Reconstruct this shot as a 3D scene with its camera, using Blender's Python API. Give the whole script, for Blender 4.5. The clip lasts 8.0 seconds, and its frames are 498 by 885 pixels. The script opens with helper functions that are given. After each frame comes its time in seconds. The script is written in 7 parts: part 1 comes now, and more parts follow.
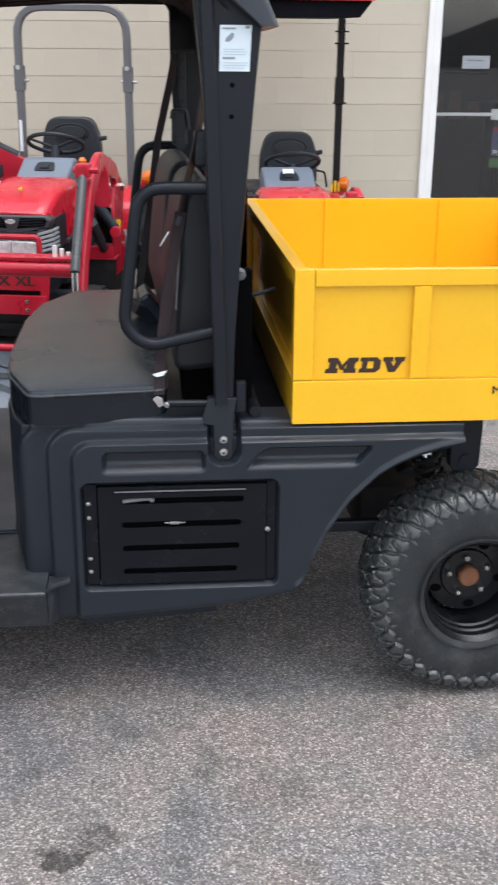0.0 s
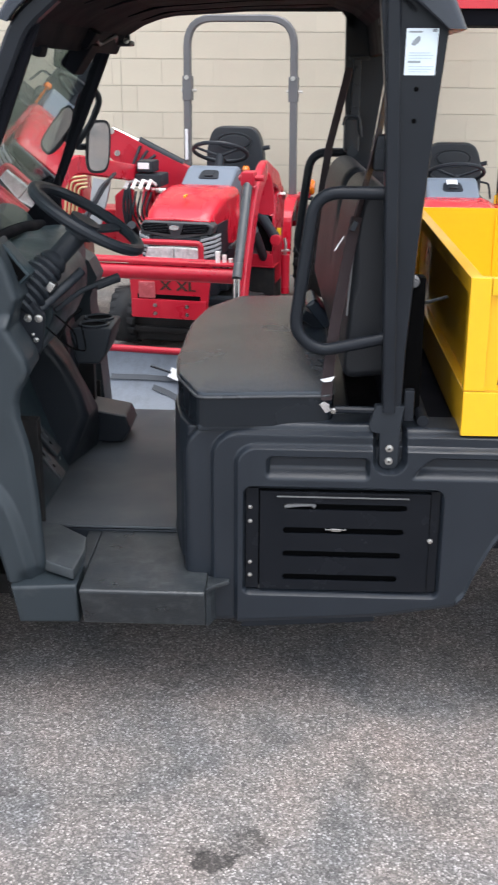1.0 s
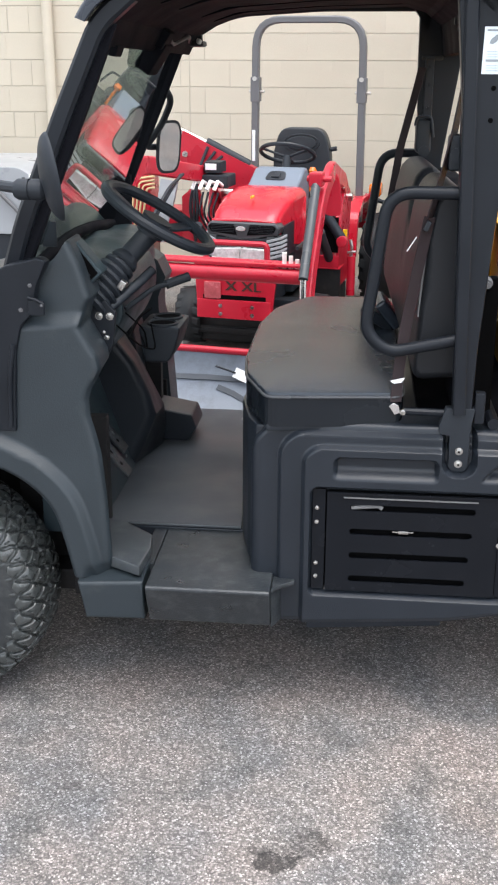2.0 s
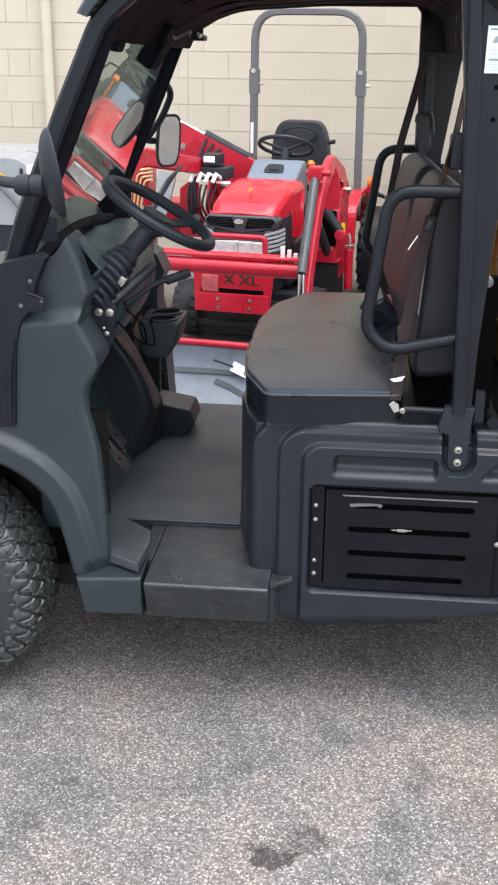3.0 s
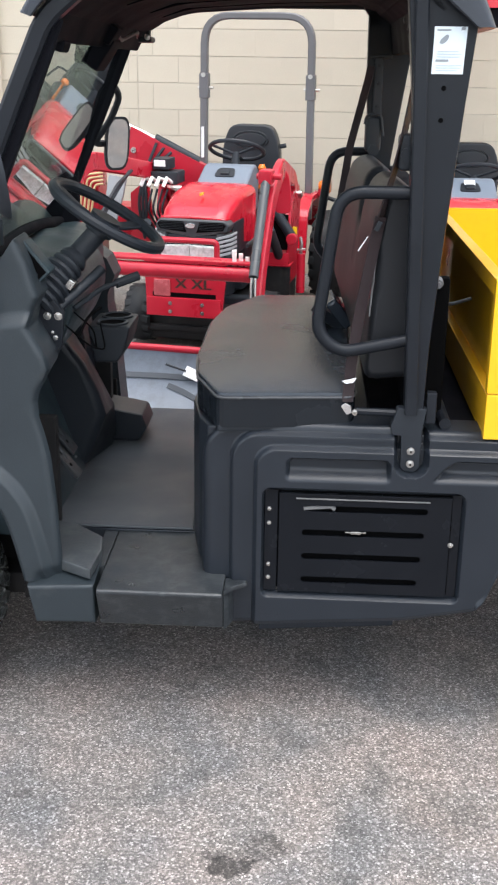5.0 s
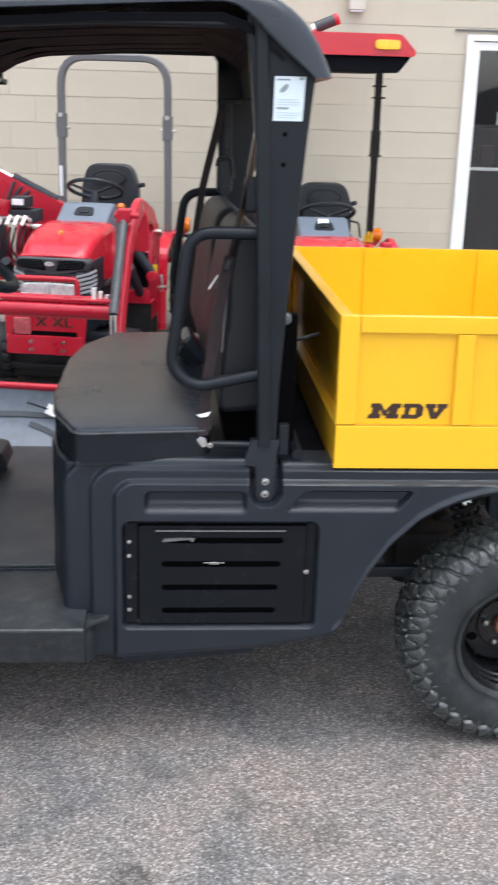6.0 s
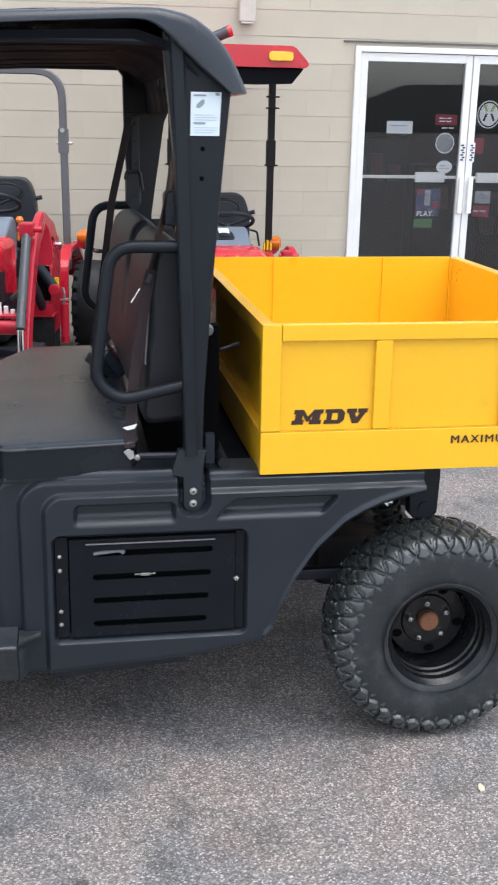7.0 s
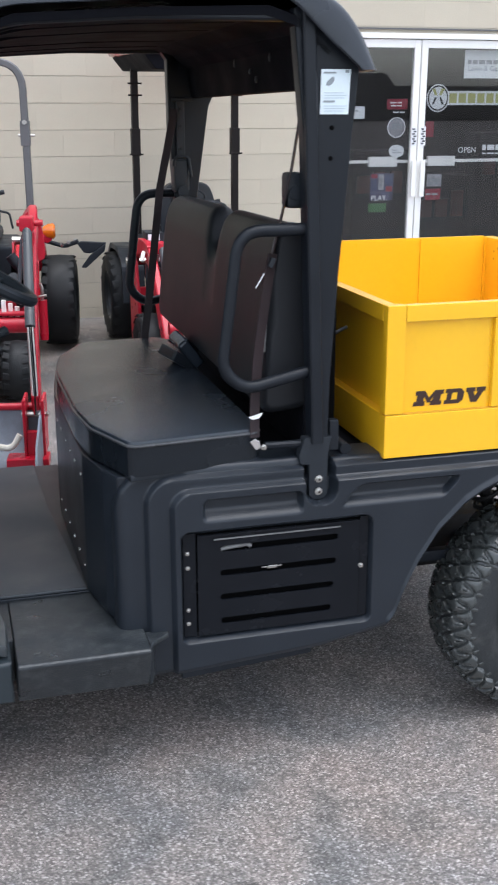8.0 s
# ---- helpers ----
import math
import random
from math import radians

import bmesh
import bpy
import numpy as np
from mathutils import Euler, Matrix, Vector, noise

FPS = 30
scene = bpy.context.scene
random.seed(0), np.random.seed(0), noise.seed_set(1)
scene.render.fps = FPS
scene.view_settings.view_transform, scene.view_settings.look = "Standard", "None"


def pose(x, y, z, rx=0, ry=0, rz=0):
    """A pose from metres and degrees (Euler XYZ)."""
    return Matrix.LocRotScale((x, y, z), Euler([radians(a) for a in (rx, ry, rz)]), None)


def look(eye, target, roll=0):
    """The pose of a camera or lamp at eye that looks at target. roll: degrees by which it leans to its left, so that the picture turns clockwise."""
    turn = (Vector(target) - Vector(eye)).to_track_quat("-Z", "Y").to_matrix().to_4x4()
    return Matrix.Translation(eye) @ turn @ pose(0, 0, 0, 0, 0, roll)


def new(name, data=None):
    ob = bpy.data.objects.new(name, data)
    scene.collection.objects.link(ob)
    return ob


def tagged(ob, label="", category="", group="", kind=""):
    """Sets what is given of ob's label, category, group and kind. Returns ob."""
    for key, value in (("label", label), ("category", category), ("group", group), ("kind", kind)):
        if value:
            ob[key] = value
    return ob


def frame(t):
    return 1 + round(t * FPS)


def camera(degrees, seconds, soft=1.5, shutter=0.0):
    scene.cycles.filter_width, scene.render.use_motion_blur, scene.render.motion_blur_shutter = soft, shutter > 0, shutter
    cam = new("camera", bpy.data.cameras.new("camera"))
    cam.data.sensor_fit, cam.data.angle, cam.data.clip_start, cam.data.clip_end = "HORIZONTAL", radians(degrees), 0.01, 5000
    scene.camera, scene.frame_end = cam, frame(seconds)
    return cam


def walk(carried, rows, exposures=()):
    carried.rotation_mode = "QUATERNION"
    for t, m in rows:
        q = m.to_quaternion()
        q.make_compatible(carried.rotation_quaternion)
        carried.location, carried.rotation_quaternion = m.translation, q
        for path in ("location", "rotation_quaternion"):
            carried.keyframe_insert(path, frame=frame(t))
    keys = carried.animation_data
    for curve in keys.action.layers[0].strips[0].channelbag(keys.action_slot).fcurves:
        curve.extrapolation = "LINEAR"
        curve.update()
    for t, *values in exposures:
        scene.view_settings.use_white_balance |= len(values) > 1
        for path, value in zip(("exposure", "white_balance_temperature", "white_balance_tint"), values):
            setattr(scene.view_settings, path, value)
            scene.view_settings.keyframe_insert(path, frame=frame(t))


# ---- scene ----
cam = camera(25.8, 8.0, soft=2.1, shutter=0.35)

PATH = [
    (0, (-0.189, -2.738, 1.876), (-0.015, -0.878, 1.164), 0.6),
    (0.5, (-0.219, -2.74, 1.873), (-0.179, -0.868, 1.168), 0.5),
    (1, (-0.254, -2.722, 1.854), (-0.338, -0.848, 1.16), 0.3),
    (1.5, (-0.275, -2.718, 1.848), (-0.441, -0.849, 1.157), 0.1),
    (1.7, (-0.276, -2.721, 1.844), (-0.465, -0.853, 1.156), 0.0),
    (3, (-0.293, -2.717, 1.864), (-0.474, -0.855, 1.157), 0.6),
    (3.5, (-0.288, -2.679, 1.839), (-0.449, -0.814, 1.134), 0.7),
    (4, (-0.282, -2.708, 1.866), (-0.42, -0.845, 1.151), 0.7),
    (5.5, (-0.286, -2.691, 1.846), (-0.312, -0.821, 1.182), 1.0),
    (6, (-0.249, -2.761, 1.869), (-0.114, -0.891, 1.246), 1.7),
    (6.2, (-0.224, -2.770, 1.875), (-0.021, -0.900, 1.260), 1.5),
    (6.5, (-0.230, -2.783, 1.884), (0.051, -0.913, 1.271), 1.3),
    (7, (-0.334, -2.790, 1.883), (-0.010, -0.920, 1.273), 1.3),
    (7.2, (-0.454, -2.769, 1.879), (-0.086, -0.899, 1.265), 1.8),
    (7.5, (-0.622, -2.727, 1.873), (-0.202, -0.857, 1.249), 1.8),
    (7.8, (-0.805, -2.649, 1.852), (-0.328, -0.779, 1.220), 0.5),
    (8, (-0.934, -2.602, 1.842), (-0.410, -0.732, 1.206), 0.2),
]
walk(cam, [(t, look(eye, target, roll)) for t, eye, target, roll in PATH], exposures=[(0, 1.38, 6380, 10), (0.5, 1.45, 6400, 10), (1.0, 1.69, 6420, 10), (1.5, 1.85, 6500, 10), (4.2, 1.85, 6540, 9), (5.5, 1.79, 6480, 10), (6.0, 1.58, 6350, 10), (6.5, 1.46, 6300, 10), (8, 1.47, 6150, 10)])

# ---- world and light: a bright overcast day ----
world = bpy.data.worlds.new("overcast")
scene.world = world
world.use_nodes = True
wt = world.node_tree
sky = wt.nodes.new("ShaderNodeTexSky")
sky.sky_type, sky.sun_disc = "NISHITA", False
sky.sun_elevation, sky.sun_rotation = radians(78), radians(135)
sky.dust_density, sky.air_density = 1.5, 1.0
cloud = wt.nodes.new("ShaderNodeHueSaturation")
cloud.inputs["Saturation"].default_value = 0.34
wt.links.new(sky.outputs[0], cloud.inputs["Color"])
wt.links.new(cloud.outputs[0], wt.nodes["Background"].inputs["Color"])
wt.nodes["Background"].inputs["Strength"].default_value = 0.15
sun = new("sun", bpy.data.lights.new("sun", "SUN"))
sun.data.energy, sun.data.angle, sun.data.color = 0.75, radians(60), (1.0, 0.97, 0.94)
sun.matrix_world = look((1.5, -3.2, 14), (0, 0, 0))


# ---- materials ----
def mat(name, color, rough=0.5, metal=0.0, vary=0.12, scale=6.0, grain=160.0, bump=0.05, rough_vary=0.12, coat=0.0, spec=0.5, dirt=None, dirt_at=0.62, per_piece=0.0):
    """A surface with variation at two scales, fine relief, and optional dirt in patches."""
    m = bpy.data.materials.new(name)
    m.use_nodes = True
    nt = m.node_tree
    b = nt.nodes["Principled BSDF"]
    b.inputs["Metallic"].default_value = metal
    b.inputs["Coat Weight"].default_value = coat
    b.inputs["Coat Roughness"].default_value = 0.08
    b.inputs["Specular IOR Level"].default_value = spec
    tc = nt.nodes.new("ShaderNodeTexCoord")
    big = nt.nodes.new("ShaderNodeTexNoise")
    big.inputs["Scale"].default_value, big.inputs["Detail"].default_value = scale, 5
    fine = nt.nodes.new("ShaderNodeTexNoise")
    fine.inputs["Scale"].default_value, fine.inputs["Detail"].default_value = grain, 3
    nt.links.new(tc.outputs["Object"], big.inputs["Vector"])
    nt.links.new(tc.outputs["Object"], fine.inputs["Vector"])
    add = nt.nodes.new("ShaderNodeMath")
    add.operation = "MULTIPLY_ADD"
    nt.links.new(fine.outputs["Fac"], add.inputs[0])
    add.inputs[1].default_value = 0.45
    nt.links.new(big.outputs["Fac"], add.inputs[2])
    ramp = nt.nodes.new("ShaderNodeMapRange")
    ramp.inputs["From Min"].default_value, ramp.inputs["From Max"].default_value = 0.35, 1.1
    ramp.inputs["To Min"].default_value, ramp.inputs["To Max"].default_value = 1 - vary, 1 + vary
    nt.links.new(add.outputs[0], ramp.inputs["Value"])
    hsv = nt.nodes.new("ShaderNodeHueSaturation")
    hsv.inputs["Color"].default_value = (*color, 1)
    value = ramp.outputs[0]
    if per_piece:
        info = nt.nodes.new("ShaderNodeObjectInfo")
        pr = nt.nodes.new("ShaderNodeMapRange")
        pr.inputs["To Min"].default_value, pr.inputs["To Max"].default_value = 1 - per_piece, 1 + per_piece
        nt.links.new(info.outputs["Random"], pr.inputs["Value"])
        mul = nt.nodes.new("ShaderNodeMath")
        mul.operation = "MULTIPLY"
        nt.links.new(value, mul.inputs[0])
        nt.links.new(pr.outputs[0], mul.inputs[1])
        value = mul.outputs[0]
    nt.links.new(value, hsv.inputs["Value"])
    out = hsv.outputs[0]
    if dirt:
        d = nt.nodes.new("ShaderNodeTexNoise")
        d.inputs["Scale"].default_value, d.inputs["Detail"].default_value, d.inputs["Roughness"].default_value = scale * 1.7, 8, 0.65
        nt.links.new(tc.outputs["Object"], d.inputs["Vector"])
        dr = nt.nodes.new("ShaderNodeMapRange")
        dr.inputs["From Min"].default_value, dr.inputs["From Max"].default_value = dirt_at - 0.14, dirt_at + 0.14
        nt.links.new(d.outputs["Fac"], dr.inputs["Value"])
        mix = nt.nodes.new("ShaderNodeMix")
        mix.data_type = "RGBA"
        nt.links.new(dr.outputs[0], mix.inputs["Factor"])
        nt.links.new(out, mix.inputs["A"])
        mix.inputs["B"].default_value = (*dirt, 1)
        out = mix.outputs["Result"]
    nt.links.new(out, b.inputs["Base Color"])
    rr = nt.nodes.new("ShaderNodeMapRange")
    rr.inputs["From Min"].default_value, rr.inputs["From Max"].default_value = 0.3, 0.7
    rr.inputs["To Min"].default_value, rr.inputs["To Max"].default_value = max(0.02, rough - rough_vary), min(1, rough + rough_vary)
    nt.links.new(big.outputs["Fac"], rr.inputs["Value"])
    nt.links.new(rr.outputs[0], b.inputs["Roughness"])
    if bump:
        bn = nt.nodes.new("ShaderNodeBump")
        bn.inputs["Strength"].default_value, bn.inputs["Distance"].default_value = bump, 0.004
        nt.links.new(fine.outputs["Fac"], bn.inputs["Height"])
        nt.links.new(bn.outputs[0], b.inputs["Normal"])
    return m


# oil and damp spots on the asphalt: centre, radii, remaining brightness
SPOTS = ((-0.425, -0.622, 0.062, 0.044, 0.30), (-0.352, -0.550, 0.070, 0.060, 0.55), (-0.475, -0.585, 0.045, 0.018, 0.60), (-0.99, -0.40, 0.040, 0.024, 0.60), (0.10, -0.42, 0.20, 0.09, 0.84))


def asphalt(name="asphalt", tone=1.0):
    """Worn asphalt: pale and dark stone chips in a dark binder, with broad stains and oil spots."""
    m = bpy.data.materials.new(name)
    m.use_nodes = True
    nt = m.node_tree
    b = nt.nodes["Principled BSDF"]
    tc = nt.nodes.new("ShaderNodeTexCoord")

    def tex(kind, scale, **kw):
        n = nt.nodes.new(kind)
        n.inputs["Scale"].default_value = scale
        for k, v in kw.items():
            n.inputs[k].default_value = v
        nt.links.new(tc.outputs["Object"], n.inputs["Vector"])
        return n

    def ramp(src, *stops):
        n = nt.nodes.new("ShaderNodeValToRGB")
        e = n.color_ramp.elements
        while len(e) < len(stops):
            e.new(0.5)
        for i, (p, c) in enumerate(stops):
            e[i].position, e[i].color = p, (*c, 1)
        nt.links.new(src, n.inputs[0])
        return n.outputs[0]

    def blend(kind, fac, a, c):
        n = nt.nodes.new("ShaderNodeMix")
        n.data_type, n.blend_type = "RGBA", kind
        if isinstance(fac, float):
            n.inputs["Factor"].default_value = fac
        else:
            nt.links.new(fac, n.inputs["Factor"])
        nt.links.new(a, n.inputs["A"])
        nt.links.new(c, n.inputs["B"])
        return n.outputs["Result"]

    chips = tex("ShaderNodeTexVoronoi", 192, Randomness=1.0)
    sep = nt.nodes.new("ShaderNodeSeparateColor")
    nt.links.new(chips.outputs["Color"], sep.inputs[0])
    stone = ramp(sep.outputs[0], (0.0, (0.102, 0.096, 0.091)), (0.5, (0.183, 0.171, 0.162)), (0.82, (0.268, 0.250, 0.238)), (1.0, (0.47, 0.447, 0.426)))
    edge = ramp(chips.outputs["Distance"], (0.30, (1, 1, 1)), (0.85, (0.55, 0.55, 0.55)))
    col = blend("MULTIPLY", 0.8, stone, edge)
    grit = tex("ShaderNodeTexNoise", 380, Detail=3)
    col = blend("MULTIPLY", 0.7, col, ramp(grit.outputs["Fac"], (0.3, (0.62, 0.62, 0.62)), (0.7, (1.4, 1.4, 1.4))))
    broad = tex("ShaderNodeTexNoise", 1.3, Detail=7, Roughness=0.6)
    col = blend("MULTIPLY", 1.0, col, ramp(broad.outputs["Fac"], (0.33, (0.72, 0.735, 0.745)), (0.50, (1.02, 1.0, 0.99)), (0.68, (1.20, 1.14, 1.10))))
    spots = tex("ShaderNodeTexNoise", 4.5, Detail=6, Roughness=0.7)
    col = blend("MULTIPLY", 1.0, col, ramp(spots.outputs["Fac"], (0.34, (0.6, 0.62, 0.62)), (0.46, (1, 1, 1)), (0.7, (1.08, 1.05, 1.05))))
    hue = tex("ShaderNodeTexNoise", 2.6, Detail=4, Roughness=0.55)
    col = blend("MULTIPLY", 1.0, col, ramp(hue.outputs["Fac"], (0.36, (0.93, 0.965, 1.00)), (0.5, (1.01, 1.0, 0.99)), (0.64, (1.05, 1.005, 0.985))))
    col = blend("MULTIPLY", 1.0, col, ramp(broad.outputs["Fac"], (0.0, (tone * 0.985, tone, tone * 1.015)), (1.0, (tone, tone, tone))))
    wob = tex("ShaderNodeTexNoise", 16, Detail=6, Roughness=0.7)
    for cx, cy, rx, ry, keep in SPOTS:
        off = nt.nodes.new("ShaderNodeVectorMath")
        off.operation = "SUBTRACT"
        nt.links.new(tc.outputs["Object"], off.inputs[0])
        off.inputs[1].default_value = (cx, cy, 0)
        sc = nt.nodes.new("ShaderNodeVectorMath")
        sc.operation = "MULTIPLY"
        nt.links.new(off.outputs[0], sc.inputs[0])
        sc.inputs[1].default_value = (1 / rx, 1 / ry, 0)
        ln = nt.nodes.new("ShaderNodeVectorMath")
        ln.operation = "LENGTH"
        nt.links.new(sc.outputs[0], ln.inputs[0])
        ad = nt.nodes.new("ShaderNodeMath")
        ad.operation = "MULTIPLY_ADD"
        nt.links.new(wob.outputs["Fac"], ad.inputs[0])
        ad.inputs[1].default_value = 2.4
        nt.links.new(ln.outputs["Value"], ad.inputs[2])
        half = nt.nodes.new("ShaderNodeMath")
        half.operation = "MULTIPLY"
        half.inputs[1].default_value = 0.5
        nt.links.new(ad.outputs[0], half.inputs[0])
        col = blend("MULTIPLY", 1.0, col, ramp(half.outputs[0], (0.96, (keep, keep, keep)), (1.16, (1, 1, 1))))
    nt.links.new(col, b.inputs["Base Color"])
    b.inputs["Roughness"].default_value = 0.75
    bn = nt.nodes.new("ShaderNodeBump")
    bn.inputs["Strength"].default_value, bn.inputs["Distance"].default_value = 0.45, 0.003
    nt.links.new(chips.outputs["Distance"], bn.inputs["Height"])
    nt.links.new(bn.outputs[0], b.inputs["Normal"])
    return m


def clear_glass(name, tint=(1, 1, 1), rough=0.0, ior=1.45):
    m = bpy.data.materials.new(name)
    m.use_nodes = True
    b = m.node_tree.nodes["Principled BSDF"]
    b.inputs["Base Color"].default_value = (*tint, 1)
    b.inputs["Transmission Weight"].default_value = 1.0
    b.inputs["Roughness"].default_value = rough
    b.inputs["IOR"].default_value = ior
    return m


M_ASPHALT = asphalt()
M_BLOCK = mat("painted_block", (0.535, 0.478, 0.378), 0.66, scale=3, vary=0.08, grain=90, bump=0.35, per_piece=0.03)
M_CREAM = mat("cream_plastic", (0.58, 0.54, 0.47), 0.5, bump=0.03)
M_MORTAR = mat("painted_joint", (0.46, 0.415, 0.335), 0.8, bump=0.3)
# worn grey front plastic, lightened further for the stronger light on the cowl
M_FADED_LIT = mat("faded_lit_charcoal_plastic", (0.0209, 0.0284, 0.0341), 0.42, scale=5, vary=0.15, grain=260, bump=0.12, spec=0.4, rough_vary=0.05, dirt=(0.05, 0.055, 0.058), dirt_at=0.74)
M_PLASTIC = mat("charcoal_plastic", (0.0147, 0.0187, 0.0250), 0.34, scale=5, vary=0.15, grain=260, bump=0.12, spec=0.36, rough_vary=0.05, dirt=(0.026, 0.029, 0.033), dirt_at=0.76)
M_SCUFF = mat("scuffed_plastic", (0.0218, 0.0259, 0.0301), 0.38, scale=14, vary=0.30, grain=240, bump=0.3, dirt=(0.060, 0.067, 0.070), dirt_at=0.64)
# worn plastic in a paler grey for the light its tilted face catches
M_KICK = mat("worn_lit_grey_plastic", (0.045, 0.052, 0.058), 0.42, scale=12, vary=0.2, grain=240, bump=0.2, dirt=(0.09, 0.10, 0.10), dirt_at=0.66)
M_MAT = mat("rubber_mat", (0.0580, 0.0660, 0.0745), 0.5, scale=4, grain=220, bump=0.25, vary=0.2, dirt=(0.088, 0.092, 0.094), dirt_at=0.68)
M_BLACKSTEEL = mat("black_coated_steel", (0.0094, 0.0117, 0.0159), 0.40, scale=9, grain=300, bump=0.06, spec=0.24)
M_DASH = mat("matte_black_plastic", (0.0264, 0.0414, 0.0492), 0.42, scale=6, vary=0.15, grain=240, bump=0.15, spec=0.34)
M_GRILLE = mat("glossy_black_steel", (0.0065, 0.0078, 0.0107), 0.22, scale=9, grain=300, bump=0.03, spec=0.2)
M_ROOF = mat("satin_roof_plastic", (0.0150, 0.0190, 0.0260), 0.30, scale=5, vary=0.12, grain=260, bump=0.06, spec=0.42, dirt=(0.040, 0.044, 0.050), dirt_at=0.80)
M_LINER = mat("black_headliner", (0.0066, 0.0070, 0.0098), 0.80, bump=0.1, spec=0.08)
# near-black: shade of slots, holes and gaps as colour; also wiring and mesh
M_SHADEBLACK = mat("shade_black", (0.003, 0.003, 0.0033), 0.9, bump=0, spec=0.03)
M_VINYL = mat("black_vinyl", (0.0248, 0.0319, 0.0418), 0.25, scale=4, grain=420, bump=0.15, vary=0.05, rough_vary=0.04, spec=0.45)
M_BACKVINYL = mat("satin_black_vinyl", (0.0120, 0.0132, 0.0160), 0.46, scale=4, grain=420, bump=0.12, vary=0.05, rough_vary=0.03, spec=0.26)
# darker copy of the seat vinyl, with the cushion sides' shade in its colour
M_SEATSIDE = mat("shaded_side_vinyl", (0.0095, 0.0122, 0.0159), 0.22, scale=5, grain=300, bump=0.08, vary=0.08, spec=0.3)
M_TSEAT = mat("grey_blue_vinyl", (0.0150, 0.0185, 0.0230), 0.42, scale=6, grain=300, bump=0.12)
M_PIPING = mat("grey_piping", (0.16, 0.16, 0.16), 0.5)
# piping in a lighter grey than the cushion vinyl
M_SEAM_GREY = mat("grey_seam_piping", (0.055, 0.058, 0.062), 0.35)
M_BELT = mat("maroon_webbing", (0.019, 0.0095, 0.0115), 0.7, grain=500, bump=0.4)
M_YELLOW = mat("yellow_paint", (0.84, 0.460, 0.011), 0.38, scale=3, vary=0.05, grain=60, bump=0.02, coat=0.75, spec=0.26, dirt=(0.62, 0.30, 0.02), dirt_at=0.80)
M_SEAM = mat("dirty_seam", (0.52, 0.27, 0.01), 0.7)
M_DECAL = mat("dark_brown_decal", (0.034, 0.014, 0.009), 0.5, bump=0)
M_RUBBER = mat("tyre_rubber", (0.0200, 0.0230, 0.0250), 0.42, scale=7, grain=140, bump=0.3, vary=0.35, spec=0.40, dirt=(0.060, 0.062, 0.062), dirt_at=0.64)
M_LUG = mat("tread_rubber", (0.042, 0.047, 0.047), 0.25, scale=20, grain=160, bump=0.15, vary=0.25, spec=0.6, dirt=(0.060, 0.058, 0.054), dirt_at=0.66)
M_RIM = mat("black_wheel_paint", (0.0085, 0.0090, 0.0100), 0.28, scale=8, bump=0.03, spec=0.40)
# tractor tyre rubber, darkened in colour for the shadow the tyres stand in
M_FARMTYRE = mat("shaded_farm_rubber", (0.0080, 0.0095, 0.0110), 0.6, scale=8, grain=140, bump=0.25, vary=0.3, spec=0.35)
M_RUST = mat("rusty_hub", (0.21, 0.085, 0.04), 0.7, scale=25, vary=0.4, bump=0.3)
M_ZINC = mat("zinc_bolt", (0.50, 0.49, 0.47), 0.30, metal=1.0, bump=0)
M_CHROME = mat("bright_rod", (0.80, 0.80, 0.80), 0.12, metal=1.0, bump=0, vary=0.04)
M_RED = mat("red_paint", (0.52, 0.010, 0.027), 0.26, scale=5, vary=0.10, grain=90, bump=0.04, coat=0.35)
M_REDSTEEL = mat("red_loader_paint", (0.43, 0.009, 0.026), 0.34, scale=6, vary=0.14, grain=120, bump=0.06, dirt=(0.20, 0.01, 0.015), dirt_at=0.74)
M_GREYTUBE = mat("grey_tube_paint", (0.11, 0.11, 0.115), 0.45, scale=7, bump=0.05)
M_GREYCOWL = mat("grey_cowl_plastic", (0.14, 0.17, 0.21), 0.5, scale=5, bump=0.08)
M_BUCKET = mat("worn_bucket_steel", (0.160, 0.185, 0.222), 0.5, scale=4, vary=0.25, bump=0.1, dirt=(0.10, 0.11, 0.13), dirt_at=0.62)
M_BLACK = mat("black_plastic", (0.0157, 0.0196, 0.0253), 0.48, bump=0.08, spec=0.32)
M_UNDER = mat("dusty_black_underbody", (0.0150, 0.0145, 0.0150), 0.6, scale=8, vary=0.3, bump=0.1, spec=0.2, dirt=(0.03, 0.027, 0.024), dirt_at=0.66)
M_BARREL = mat("grey_cylinder_paint", (0.040, 0.045, 0.050), 0.35, bump=0.04)
M_BROWNPOST = mat("brown_black_post", (0.0080, 0.0052, 0.0047), 0.5, spec=0.25, bump=0.06)
M_ALU = mat("white_aluminium", (0.84, 0.83, 0.80), 0.4, scale=4, vary=0.05, bump=0.03)
M_WHITE = mat("white_label", (0.78, 0.79, 0.80), 0.5, vary=0.03, bump=0)
M_PALEBLUE = mat("pale_label", (0.68, 0.76, 0.80), 0.45, vary=0.03, bump=0)
M_FAINT = mat("faint_print", (0.46, 0.53, 0.57), 0.6, bump=0)
M_STREAK = mat("dark_streak", (0.052, 0.060, 0.072), 0.6, bump=0.1)
M_INK = mat("grey_ink", (0.26, 0.29, 0.31), 0.6, bump=0)
M_AMBER = mat("amber_lens", (0.70, 0.16, 0.01), 0.15, bump=0, coat=0.6)
M_YELLENS = mat("yellow_lens", (0.85, 0.50, 0.02), 0.2, bump=0, coat=0.6)
M_LENS = mat("clear_headlight", (0.86, 0.86, 0.86), 0.12, metal=0.25, scale=30, vary=0.45, grain=90, bump=0.8)
